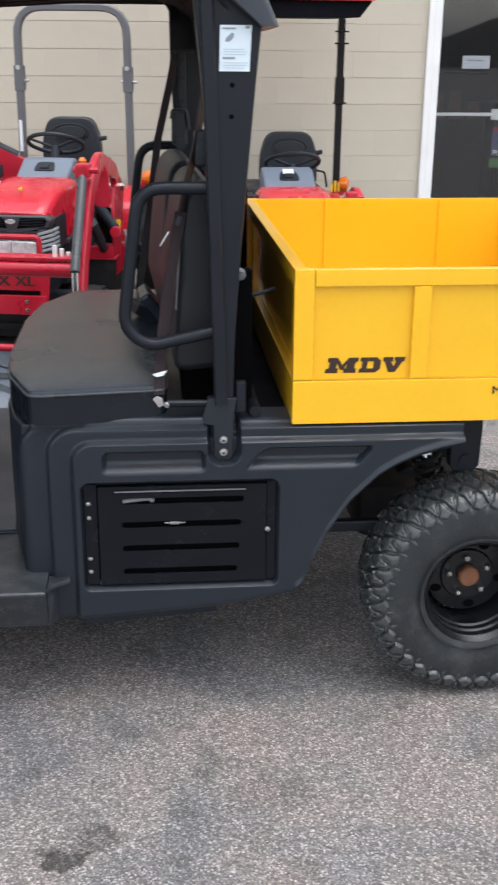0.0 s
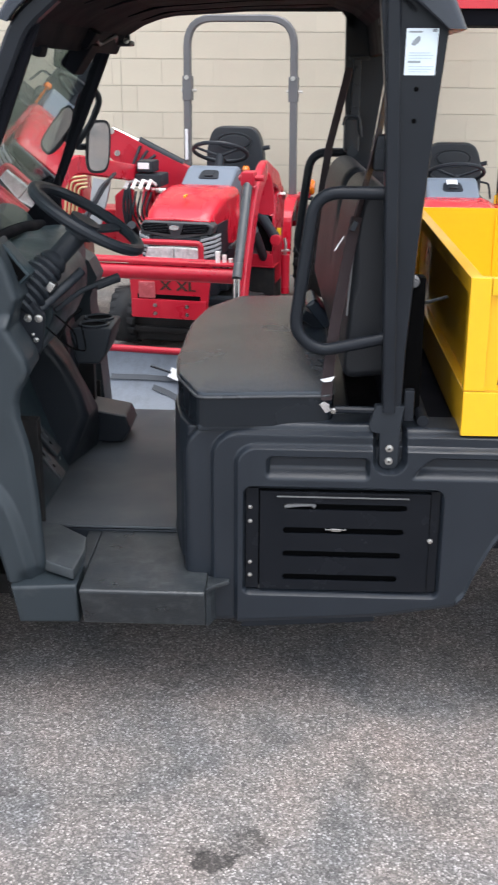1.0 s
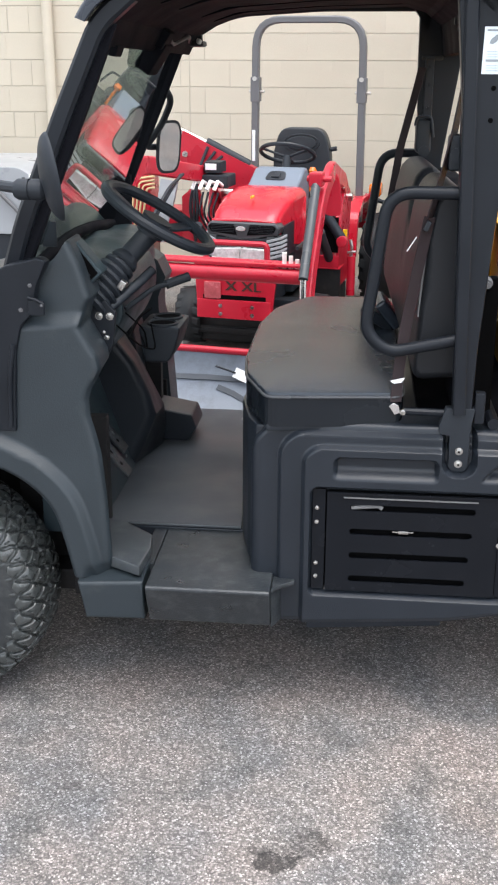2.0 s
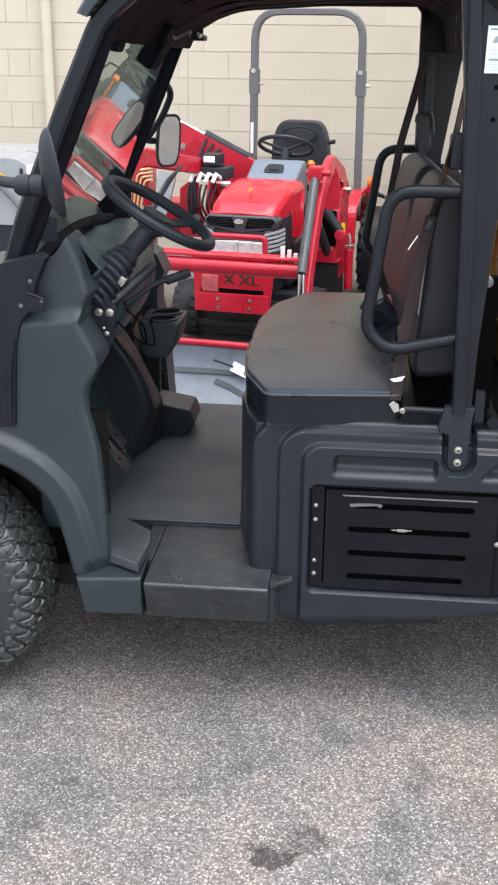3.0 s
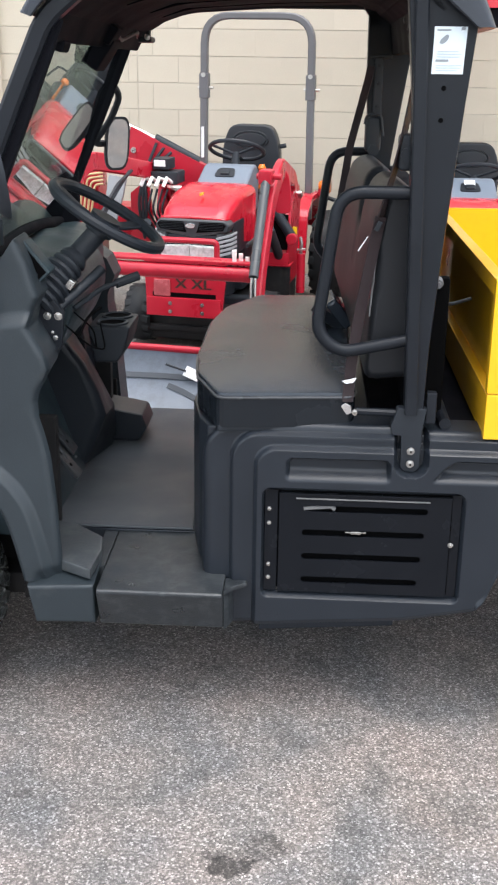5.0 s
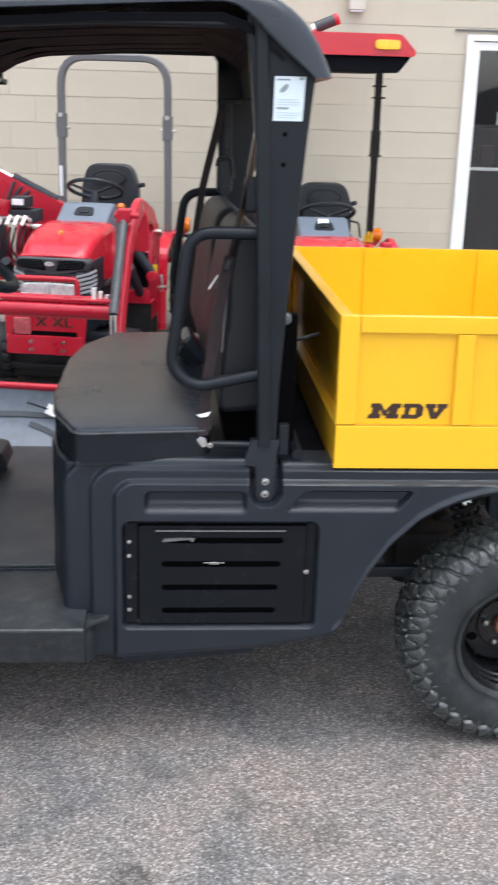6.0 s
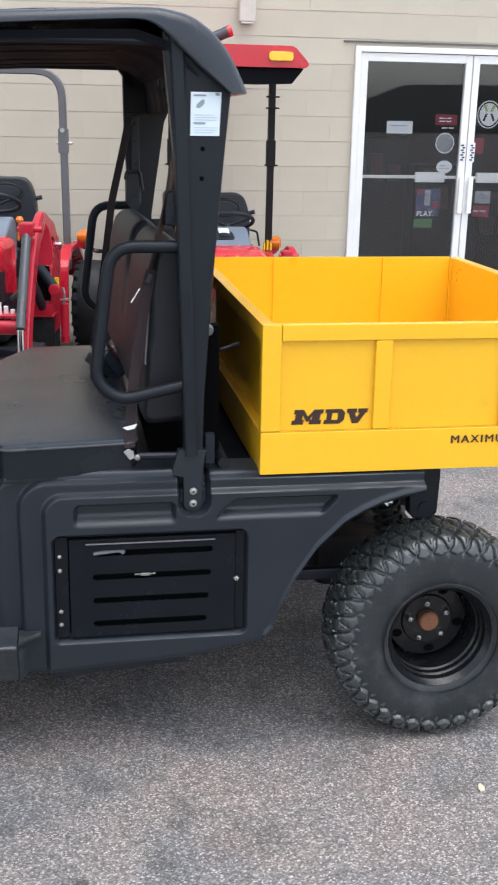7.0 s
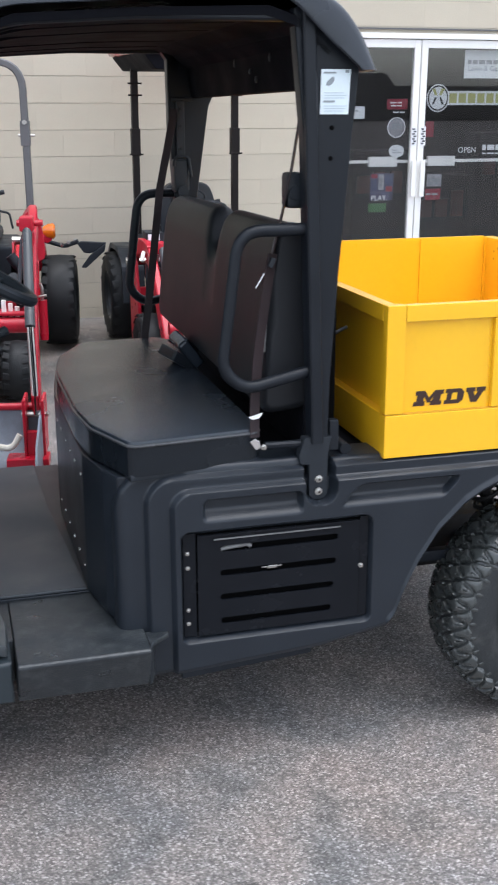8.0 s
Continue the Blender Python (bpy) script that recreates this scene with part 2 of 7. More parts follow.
M_SILVER = mat("silver_paint", (0.29, 0.305, 0.32), 0.35, scale=4, vary=0.05, bump=0.03, coat=0.2)
# dark tone in place of an unlit room; the badge print shares it
M_DARKROOM = mat("dim_room_and_print", (0.030, 0.029, 0.029), 0.8, scale=2, vary=0.4, bump=0)
M_SHELF = mat("shop_goods", (0.10, 0.035, 0.03), 0.6, scale=5, vary=0.8, bump=0)
M_STICKRED = mat("red_sticker", (0.24, 0.016, 0.035), 0.5, bump=0)
M_STICKBLUE = mat("blue_print", (0.045, 0.055, 0.12), 0.5, scale=30, vary=0.6, bump=0)
M_PINK = mat("pale_pink_plastic", (0.40, 0.085, 0.095), 0.22, scale=20, vary=0.4, bump=0.1)
M_STICKGREEN = mat("green_sticker", (0.07, 0.17, 0.065), 0.5, bump=0)
M_STICKGREY = mat("grey_sticker", (0.28, 0.28, 0.30), 0.5, scale=30, vary=0.5, bump=0)
M_POSTER = mat("purple_poster", (0.075, 0.07, 0.13), 0.5, scale=18, vary=0.8, bump=0)
M_OLIVE = mat("olive_decal", (0.42, 0.42, 0.16), 0.5, bump=0)
M_FARWALL = mat("far_building", (0.20, 0.19, 0.18), 0.8, scale=0.5, bump=0)
M_LEAF = mat("dry_leaf", (0.62, 0.50, 0.36), 0.7, bump=0.1)
M_BRASS = mat("brass_line", (0.55, 0.42, 0.22), 0.4, metal=0.3, bump=0)
M_GLASS = clear_glass("windshield_glass", (0.29, 0.37, 0.36))
M_DOORGLASS = clear_glass("door_glass", (0.66, 0.68, 0.70), ior=1.62)
M_MIRROR = mat("mirror_glass", (0.52, 0.51, 0.50), 0.04, metal=1.0, bump=0, vary=0.0, rough_vary=0.0)


# ---- building helpers ----
def thing(name, at, label, category, group="", kind=""):
    e = new(name)
    e.empty_display_size = 0.1
    e.location = at
    return tagged(e, label, category, group, kind)


def shade(me, angle=35):
    me.polygons.foreach_set("use_smooth", [True] * len(me.polygons))
    me.set_sharp_from_angle(angle=radians(angle))


def part(name, bm, material, parent=None, label="", smooth=True):
    """One mesh object; its coordinates are the parent thing's world (Empties are undone, parts sit at identity)."""
    me = bpy.data.meshes.new(name)
    bm.normal_update()
    bm.to_mesh(me)
    bm.free()
    if smooth:
        shade(me)
    mats = material if isinstance(material, (list, tuple)) else [material]
    for m in mats:
        me.materials.append(m)
    ob = new(name, me)
    if parent is not None:
        ob.parent = parent
        if parent.type == "EMPTY":
            ob.matrix_parent_inverse = Matrix.Translation(-Vector(parent.location))
    if smooth:
        ob.modifiers.new("weighted", "WEIGHTED_NORMAL").keep_sharp = True
    if label:
        ob["label"] = label
    return ob


def B():
    return bmesh.new()


def box(bm, x0, x1, y0, y1, z0, z1, bev=0.0, m=None, seg=2):
    x0, x1 = min(x0, x1), max(x0, x1)
    y0, y1 = min(y0, y1), max(y0, y1)
    z0, z1 = min(z0, z1), max(z0, z1)
    vs = [bm.verts.new(c) for c in ((x0, y0, z0), (x1, y0, z0), (x1, y1, z0), (x0, y1, z0), (x0, y0, z1), (x1, y0, z1), (x1, y1, z1), (x0, y1, z1))]
    fs = [bm.faces.new([vs[i] for i in f]) for f in ((0, 3, 2, 1), (4, 5, 6, 7), (0, 1, 5, 4), (1, 2, 6, 5), (2, 3, 7, 6), (3, 0, 4, 7))]
    geo = set(vs)
    if bev:
        es = list({e for f in fs for e in f.edges})
        r = bmesh.ops.bevel(bm, geom=es, offset=bev, segments=seg, affect="EDGES", profile=0.5)
        geo = set(v for v in vs if v.is_valid) | set(r["verts"])
    if m is not None:
        bmesh.ops.transform(bm, matrix=m, verts=list(geo))
    return bm


def prism(bm, pts, axis, a, b, bev=0.0, seg=2, m=None):
    """A polygon of (u, v) pulled from a to b along x, y or z."""
    def at(u, v, w):
        return {"x": (w, u, v), "y": (u, w, v), "z": (u, v, w)}[axis]
    va = [bm.verts.new(at(u, v, a)) for u, v in pts]
    vb = [bm.verts.new(at(u, v, b)) for u, v in pts]
    n = len(pts)
    fs = [bm.faces.new(va), bm.faces.new(vb[::-1])]
    for i in range(n):
        j = (i + 1) % n
        fs.append(bm.faces.new((va[j], va[i], vb[i], vb[j])))
    geo = set(va + vb)
    bmesh.ops.recalc_face_normals(bm, faces=fs)
    if bev:
        es = list({e for f in fs for e in f.edges})
        r = bmesh.ops.bevel(bm, geom=es, offset=bev, segments=seg, affect="EDGES", profile=0.5, clamp_overlap=True)
        geo = set(v for v in geo if v.is_valid) | set(r["verts"])
    if m is not None:
        bmesh.ops.transform(bm, matrix=m, verts=list(geo))
    return bm


def rounded(pts, r, n=5, closed=False):
    """The path through pts (2D or 3D) with its corners rounded."""
    pts = [Vector(p) for p in pts]
    out = []
    k = len(pts)
    for i, p in enumerate(pts):
        if not closed and i in (0, k - 1):
            out.append(p)
            continue
        a, c = pts[i - 1] - p, pts[(i + 1) % k] - p
        d = min(r, a.length * 0.49, c.length * 0.49)
        p0, p1 = p + a.normalized() * d, p + c.normalized() * d
        for j in range(n + 1):
            t = j / n
            out.append((1 - t) ** 2 * p0 + 2 * t * (1 - t) * p + t * t * p1)
    return out


def tube(bm, pts, r, bend=0.0, seg=10, flat=None, taper=1.0, cap=True):
    """A round tube along pts; flat=(w, h, side) makes it a strap or bar w wide along side and h thick."""
    path = rounded([Vector(p) for p in pts], bend, 6) if bend else [Vector(p) for p in pts]
    rings = []
    up = Vector((0, 0, 1))
    prev = None
    for i, p in enumerate(path):
        d = (path[min(i + 1, len(path) - 1)] - path[max(i - 1, 0)]).normalized()
        if flat:
            u = Vector(flat[2]).normalized()
            u = (u - d * u.dot(d)).normalized()
        else:
            ref = prev if prev is not None else (up if abs(d.z) < 0.9 else Vector((1, 0, 0)))
            u = (ref - d * ref.dot(d)).normalized()
            prev = u
        v = d.cross(u)
        s = 1 + (taper - 1) * i / max(1, len(path) - 1)
        ring = []
        if flat:
            w, h = flat[0] / 2 * s, flat[1] / 2 * s
            c = min(w, h) * 0.35
            for a, b_ in ((-w + c, -h), (w - c, -h), (w, -h + c), (w, h - c), (w - c, h), (-w + c, h), (-w, h - c), (-w, -h + c)):
                ring.append(bm.verts.new(p + u * a + v * b_))
        else:
            for j in range(seg):
                a = 2 * math.pi * j / seg
                ring.append(bm.verts.new(p + (u * math.cos(a) + v * math.sin(a)) * r * s))
        rings.append(ring)
    n = len(rings[0])
    fs = []
    for a, b_ in zip(rings, rings[1:]):
        for j in range(n):
            fs.append(bm.faces.new((a[j], a[(j + 1) % n], b_[(j + 1) % n], b_[j])))
    if cap:
        fs.append(bm.faces.new(rings[0][::-1]))
        fs.append(bm.faces.new(rings[-1]))
    bmesh.ops.recalc_face_normals(bm, faces=fs)
    return bm


def lathe(bm, profile, center, axis="y", seg=48, closed=False, cap=True):
    """profile: (distance from the axis, place along it)."""
    rings = []
    for r, h in profile:
        ring = []
        for j in range(seg):
            a = 2 * math.pi * j / seg
            c, s = r * math.cos(a), r * math.sin(a)
            o = {"y": (c, h, s), "z": (c, s, h), "x": (h, c, s)}[axis]
            ring.append(bm.verts.new(Vector(center) + Vector(o)))
        rings.append(ring)
    fs = []
    pairs = list(zip(rings, rings[1:])) + ([(rings[-1], rings[0])] if closed else [])
    for a, b_ in pairs:
        for j in range(seg):
            fs.append(bm.faces.new((a[j], a[(j + 1) % seg], b_[(j + 1) % seg], b_[j])))
    if not closed and cap:
        if profile[0][0] > 0:
            fs.append(bm.faces.new(rings[0]))
        if profile[-1][0] > 0:
            fs.append(bm.faces.new(rings[-1][::-1]))
    bmesh.ops.recalc_face_normals(bm, faces=fs)
    return bm


def loft(bm, pa, ya, pb, yb, bev=0.0, seg=3):
    """A solid between two (x, z) outlines of as many points at ya and yb."""
    va = [bm.verts.new((x, ya, z)) for x, z in pa]
    vb = [bm.verts.new((x, yb, z)) for x, z in pb]
    n = len(va)
    fs = [bm.faces.new(va), bm.faces.new(vb[::-1])] + [bm.faces.new((va[(i + 1) % n], va[i], vb[i], vb[(i + 1) % n])) for i in range(n)]
    bmesh.ops.recalc_face_normals(bm, faces=fs)
    if bev:
        ends = [e for f in fs[:2] for e in f.edges]
        bmesh.ops.bevel(bm, geom=ends, offset=bev, segments=seg, affect="EDGES", profile=0.5)
    return bm


def bolt(bm, p, r=0.008, axis="y", h=0.006):
    """A hexagon head on a washer."""
    sgn = -1 if axis == "y" else 1
    lathe(bm, [(r * 1.25, 0), (r * 1.25, sgn * h * 0.3)], p, axis, 16)
    lathe(bm, [(r, sgn * h * 0.3), (r, sgn * h), (r * 0.6, sgn * h * 1.15)], p, axis, 6)


def words(name, text, size, m, material, parent, label="", bold=1.0, thick=0.0, heavy=0.0):
    cu = bpy.data.curves.new(name, "FONT")
    cu.body, cu.size, cu.align_x, cu.align_y, cu.extrude, cu.space_character = text, size, "LEFT", "BOTTOM_BASELINE", 0.0008, bold
    cu.offset = thick
    tmp = bpy.data.objects.new(name, cu)
    scene.collection.objects.link(tmp)
    me = bpy.data.meshes.new_from_object(tmp.evaluated_get(bpy.context.evaluated_depsgraph_get()))
    bpy.data.objects.remove(tmp)
    me.transform(m)
    if heavy:
        # a second strike beside the first makes the strokes heavier
        bm = bmesh.new()
        bm.from_mesh(me)
        me.transform(Matrix.Translation((heavy, 0.0002, 0)))
        bm.from_mesh(me)
        bm.to_mesh(me)
        bm.free()
    me.materials.clear()
    me.materials.append(material)
    ob = new(name, me)
    ob.parent = parent
    if parent.type == "EMPTY":
        ob.matrix_parent_inverse = Matrix.Translation(-Vector(parent.location))
    if label:
        ob["label"] = label
    return ob


# ---- ground ----
def ground():
    bm = B()
    xs = [-400, -60, -12, -5, -2, 0, 2, 5, 12, 60, 400]
    ys = [-400, -60, -12, -5, -2, 0, 2, 4, 6.5, 12, 60, 400]
    vs = [[bm.verts.new((x, y, 0)) for x in xs] for y in ys]
    for a, b_ in zip(vs, vs[1:]):
        for i in range(len(xs) - 1):
            bm.faces.new((a[i], a[i + 1], b_[i + 1], b_[i]))
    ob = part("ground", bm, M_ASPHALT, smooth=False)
    tagged(ob, "worn grey asphalt car park with pale stone chips", "asphalt", kind="structure")


ground()


# ---- building ----
WALL_Y = 6.39
DOOR_X0, DOOR_X1, DOOR_Z = 2.065, 4.10, 2.27
COURSE = 0.203
BASE_Z = 1.914 - 10 * COURSE
JOINTS = (-3.17, -1.70)
wall = None


def building():
    global wall
    bm = B()
    y0, y1 = WALL_Y + 0.0035, WALL_Y + 0.22
    box(bm, -14, DOOR_X0, y0, y1, -0.12, 4.2)
    box(bm, DOOR_X1, 14, y0, y1, -0.12, 4.2)
    box(bm, DOOR_X0, DOOR_X1, y0, y1, DOOR_Z, 4.2)
    wall = part("wall_north", bm, M_MORTAR, smooth=False)
    tagged(wall, "beige painted concrete block shop wall", "wall", kind="structure")
    bm = B()
    box(bm, -14.1, 14.1, WALL_Y - 0.12, WALL_Y + 6.3, 4.2, 4.4, 0.02)
    tagged(part("roof_slab", bm, M_ALU), "flat roof slab over the shop", "roof", kind="structure")
    bm = B()
    box(bm, 1.965, 4.2, WALL_Y - 0.015, WALL_Y + 0.004, 2.297, 2.309)
    tagged(part("trim_lintel", bm, M_GREYTUBE), "thin dark steel lintel edge over the doors", "lintel", kind="structure")
    # the shop behind the glass, its dimness put into dark wall colours
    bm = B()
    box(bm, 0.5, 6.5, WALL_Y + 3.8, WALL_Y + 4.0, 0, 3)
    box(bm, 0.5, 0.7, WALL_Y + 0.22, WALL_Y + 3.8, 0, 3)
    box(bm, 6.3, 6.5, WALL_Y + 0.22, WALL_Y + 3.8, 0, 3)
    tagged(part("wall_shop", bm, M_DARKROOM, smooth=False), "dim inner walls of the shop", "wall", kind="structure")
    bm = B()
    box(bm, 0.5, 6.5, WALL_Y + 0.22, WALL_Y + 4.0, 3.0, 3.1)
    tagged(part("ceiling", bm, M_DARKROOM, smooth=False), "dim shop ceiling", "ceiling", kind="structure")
    # the low buildings across the street, mirrored in the door glass
    bm = B()
    prism(bm, [(-80, 0), (-80, 1.5), (-12, 1.5), (-8, 2.6), (-2, 2.6), (0, 1.4), (15.5, 1.4), (18.5, 2.5), (24, 2.6), (24.5, 1.9), (33, 1.9), (34, 3.0), (50, 3.0), (80, 2.2), (80, 0)], "y", -46, -45)
    tagged(part("backdrop", bm, M_FARWALL, smooth=False), "low grey buildings across the street", "building", kind="structure")


building()


def pipe():
    e = thing("downpipe", (-2.83, WALL_Y - 0.05, 0), "beige painted downpipe fixed to the block wall", "pipe")
    bm = B()
    tube(bm, [(-2.83, WALL_Y - 0.05, 0), (-2.83, WALL_Y - 0.05, 4.2)], 0.042, seg=16)
    part("pipe", bm, M_BLOCK, e)
    for z in (0.5, 2.45):
        bm = B()
        box(bm, -2.90, -2.76, WALL_Y - 0.03, WALL_Y + 0.001, z, z + 0.03, 0.004)
        part("bracket", bm, M_BLOCK, e)


pipe()


def wall_box():
    e = thing("wall_lamp", (1.155, WALL_Y, 2.42), "small white box lamp fixed high on the wall", "lamp")
    bm = B()
    box(bm, 1.09, 1.22, WALL_Y - 0.09, WALL_Y, 2.42, 2.60, 0.012)
    part("housing", bm, M_CREAM, e)
    bm = B()
    box(bm, 1.105, 1.205, WALL_Y - 0.08, WALL_Y - 0.01, 2.408, 2.422, 0.003)
    part("lens", bm, M_WHITE, e)


wall_box()


def shop_doors():
    y = WALL_Y
    fr = thing("door_frame", (3.08, y, 0), "white aluminium frame round the double shop doors", "frame", kind="structure")
    for x0, x1, z0, z1 in ((DOOR_X0, DOOR_X0 + 0.05, 0, DOOR_Z), (DOOR_X1 - 0.05, DOOR_X1, 0, DOOR_Z), (DOOR_X0 + 0.05, DOOR_X1 - 0.05, DOOR_Z - 0.045, DOOR_Z)):
        bm = B()
        box(bm, x0, x1, y - 0.03, y + 0.10, z0, z1, 0.004)
        part("rail", bm, M_ALU, fr)
    bm = B()
    box(bm, DOOR_X0, DOOR_X1, y - 0.03, y + 0.12, 0.0, 0.015)
    part("threshold", bm, M_GREYTUBE, fr)
    for i, (x0, x1, lock) in enumerate(((DOOR_X0 + 0.055, 3.078, 1), (3.086, DOOR_X1 - 0.055, -1))):
        d = thing(f"door_{i + 1}", ((x0 + x1) / 2, y, 0), "white aluminium glazed shop door with a push bar, closed", "door", kind="structure")
        st = 0.058
        for a, b_, c, e_ in ((x0, x0 + st, 0.02, DOOR_Z - 0.05), (x1 - st, x1, 0.02, DOOR_Z - 0.05), (x0 + st, x1 - st, DOOR_Z - 0.115, DOOR_Z - 0.05), (x0 + st, x1 - st, 0.02, 0.22)):
            bm = B()
            box(bm, a, b_, y - 0.012, y + 0.035, c, e_, 0.003)
            part("rail", bm, M_ALU, d)
        bm = B()
        box(bm, x0 + st - 0.004, x1 - st + 0.004, y + 0.009, y + 0.015, 0.216, DOOR_Z - 0.111)
        g = part("pane", bm, M_DOORGLASS, d, "dark reflective door glass", smooth=False)
        g.visible_shadow = False
        # push bar across the glass, with its pad
        bm = B()
        box(bm, x0 + st, x1 - st, y + 0.03, y + 0.055, 1.215, 1.240, 0.004)
        part("push_bar", bm, M_ALU, d)
        px0 = x1 - 0.42 if lock > 0 else x0 + 0.12
        bm = B()
        box(bm, px0, px0 + 0.26, y + 0.026, y + 0.06, 1.185, 1.268, 0.004)
        part("push_pad", bm, M_ALU, d)
        hx = x1 - 0.03 if lock > 0 else x0 + 0.045
        bm = B()
        box(bm, hx - 0.022, hx + 0.022, y - 0.05, y - 0.03, 0.93, 1.24, 0.006)
        box(bm, hx - 0.012, hx + 0.012, y - 0.035, y - 0.010, 0.95, 0.98)
        box(bm, hx - 0.012, hx + 0.012, y - 0.035, y - 0.010, 1.19, 1.22)
        part("pull_handle", bm, M_ALU, d, "flat white pull handle")
        bm = B()
        box(bm, hx - 0.024, hx + 0.024, y - 0.0155, y - 0.0125, 1.36, 1.52)
        part("sticker", bm, M_WHITE, d, "white sticker with dark marks")
        bm = B()
        for k in range(7):
            box(bm, hx - 0.018 + 0.012 * (k % 2), hx + 0.006 + 0.012 * (k % 2), y - 0.0175, y - 0.0158, 1.372 + 0.02 * k, 1.384 + 0.02 * k)
        part("sticker_marks", bm, M_BLACK, d)
        gy = y + 0.024

        def sign(name, x0_, x1_, z0_, z1_, material, label):
            bm = B()
            box(bm, x0_, x1_, gy - 0.0012, gy, z0_, z1_)
            return part(name, bm, material, d, label, smooth=False)

        def bars(x0_, x1_, rows, material, h=0.008, gap=0.6):
            rng = random.Random(int(x0_ * 100))
            for z in rows:
                bm = B()
                x = x0_
                while x < x1_ - 0.02:
                    w = rng.uniform(0.03, 0.07)
                    box(bm, x, min(x + w, x1_), gy - 0.0030, gy - 0.0016, z, z + h)
                    x += w + 0.012
                part("sign_line", bm, material, d, smooth=False)

        def disc(name, cx, cz, rx, rz, material, label, off=0.0, hole=0.0):
            bm = B()
            n = 40
            ring = [(cx + rx * math.cos(2 * math.pi * k / n), cz + rz * math.sin(2 * math.pi * k / n)) for k in range(n)]
            if hole:
                inner = [(cx + (rx - hole) * math.cos(2 * math.pi * k / n), cz + (rz - hole) * math.sin(2 * math.pi * k / n)) for k in range(n)]
                a = [bm.verts.new((p[0], gy - 0.002 - off, p[1])) for p in ring]
                b2 = [bm.verts.new((p[0], gy - 0.002 - off, p[1])) for p in inner]
                for k in range(n):
                    bm.faces.new((a[k], a[(k + 1) % n], b2[(k + 1) % n], b2[k]))
            else:
                prism(bm, ring, "y", gy - 0.0014 - off, gy - off)
            return part(name, bm, material, d, label, smooth=False)

        if lock > 0:
            sign("paper_sign", 2.375, 2.60, 1.585, 1.685, M_WHITE, "white paper notice stuck on the glass")
            bars(2.41, 2.57, (1.645,), M_STICKGREY)
            sign("red_sign", 2.80, 2.99, 1.66, 1.745, M_STICKRED, "red sticker with white lines of writing")
            bars(2.83, 2.96, (1.71, 1.685), M_WHITE, 0.01)
            bars(2.86, 2.98, (1.63,), M_WHITE, 0.012)
            disc("round_sticker", 2.895, 1.512, 0.083, 0.085, M_STICKGREY, "round grey sticker")
            disc("sticker_ring", 2.895, 1.512, 0.083, 0.085, M_WHITE, "", 0.001, 0.008)
            bars(2.85, 2.95, (1.525, 1.50), M_INK, 0.014)
            disc("oval_sticker", 2.905, 1.315, 0.07, 0.053, M_WHITE, "pale oval sticker")
            bars(2.865, 2.945, (1.32, 1.30), M_STICKGREY, 0.008)
            sign("poster", 2.675, 2.89, 0.90, 1.13, M_POSTER, "dark purple poster with a white word")
            words("poster_word", "PLAY.", 0.062, Matrix.Translation((2.685, gy - 0.0022, 0.90)) @ pose(0, 0, 0, 90, 0, 0), M_WHITE, d, "white poster lettering")
            for a, b_, c_, e_, mm in ((2.680, 2.74, 1.09, 1.125, M_STICKRED), (2.750, 2.80, 0.99, 1.12, M_STICKGREY), (2.69, 2.735, 0.985, 1.075, M_STICKBLUE), (2.81, 2.88, 1.03, 1.11, M_STICKBLUE), (2.82, 2.88, 0.975, 1.02, M_STICKRED)):
                sign("poster_patch", a, b_, c_, e_, mm, "").location.y = -0.0014
            sign("green_sign", 2.665, 2.83, 0.80, 0.875, M_STICKGREEN, "green leaflet under the poster")
        else:
            sign("red_sign", 3.165, 3.245, 1.43, 1.56, M_STICKRED, "dull red sticker")
            sign("white_sign", 3.50, 3.98, 1.915, 2.145, M_WHITE, "white shop sign with grey writing")
            bars(3.53, 3.95, (2.03,), M_STICKGREY, 0.035)
            words("sign_words", "Lawn & Garden", 0.062, Matrix.Translation((3.535, gy - 0.0022, 1.975)) @ pose(0, 0, 0, 90, 0, 0), M_INK, d, "dark small lettering")
            sign("brand_strip", 3.30, 3.98, 1.695, 1.81, M_WHITE, "white strip carrying olive block shapes")
            for k in range(7):
                sign("brand_shape", 3.375 + 0.088 * k, 3.445 + 0.088 * k, 1.712, 1.792, M_OLIVE, "olive block shape").location.y = -0.0015
            disc("round_badge", 3.268, 1.752, 0.105, 0.115, M_WHITE, "round white badge with a dark inner ring", 0.002)
            disc("badge_ring", 3.268, 1.752, 0.096, 0.105, M_DARKROOM, "", 0.003, 0.012)
            for k in (-1, 1):
                bm = B()
                prism(bm, [(3.268 + k * 0.055, 1.70), (3.268 + k * 0.035, 1.70), (3.268 + k * 0.012, 1.76), (3.268 + k * 0.030, 1.76)], "y", gy - 0.0062, gy - 0.0046)
                part("badge_shape", bm, M_DARKROOM, d, smooth=False)
                bm = B()
                prism(bm, [(3.268 + k * 0.06, 1.83), (3.268 + k * 0.03, 1.83), (3.268 + k * 0.008, 1.775), (3.268 + k * 0.03, 1.775)], "y", gy - 0.0062, gy - 0.0046)
                part("badge_shape", bm, M_OLIVE, d, smooth=False)
            words("open_word", "OPEN", 0.068, Matrix.Translation((3.485, gy - 0.0010, 1.295)) @ pose(0, 0, 0, 90, 0, 0), M_WHITE, d, "white lettering on the glass")
            bars(3.72, 3.95, (1.315,), M_WHITE, 0.045)
            bars(3.72, 3.90, (1.28,), M_WHITE, 0.012)
            sign("notice", 3.205, 3.345, 1.01, 1.115, M_STICKGREY, "grey notice with dark script")
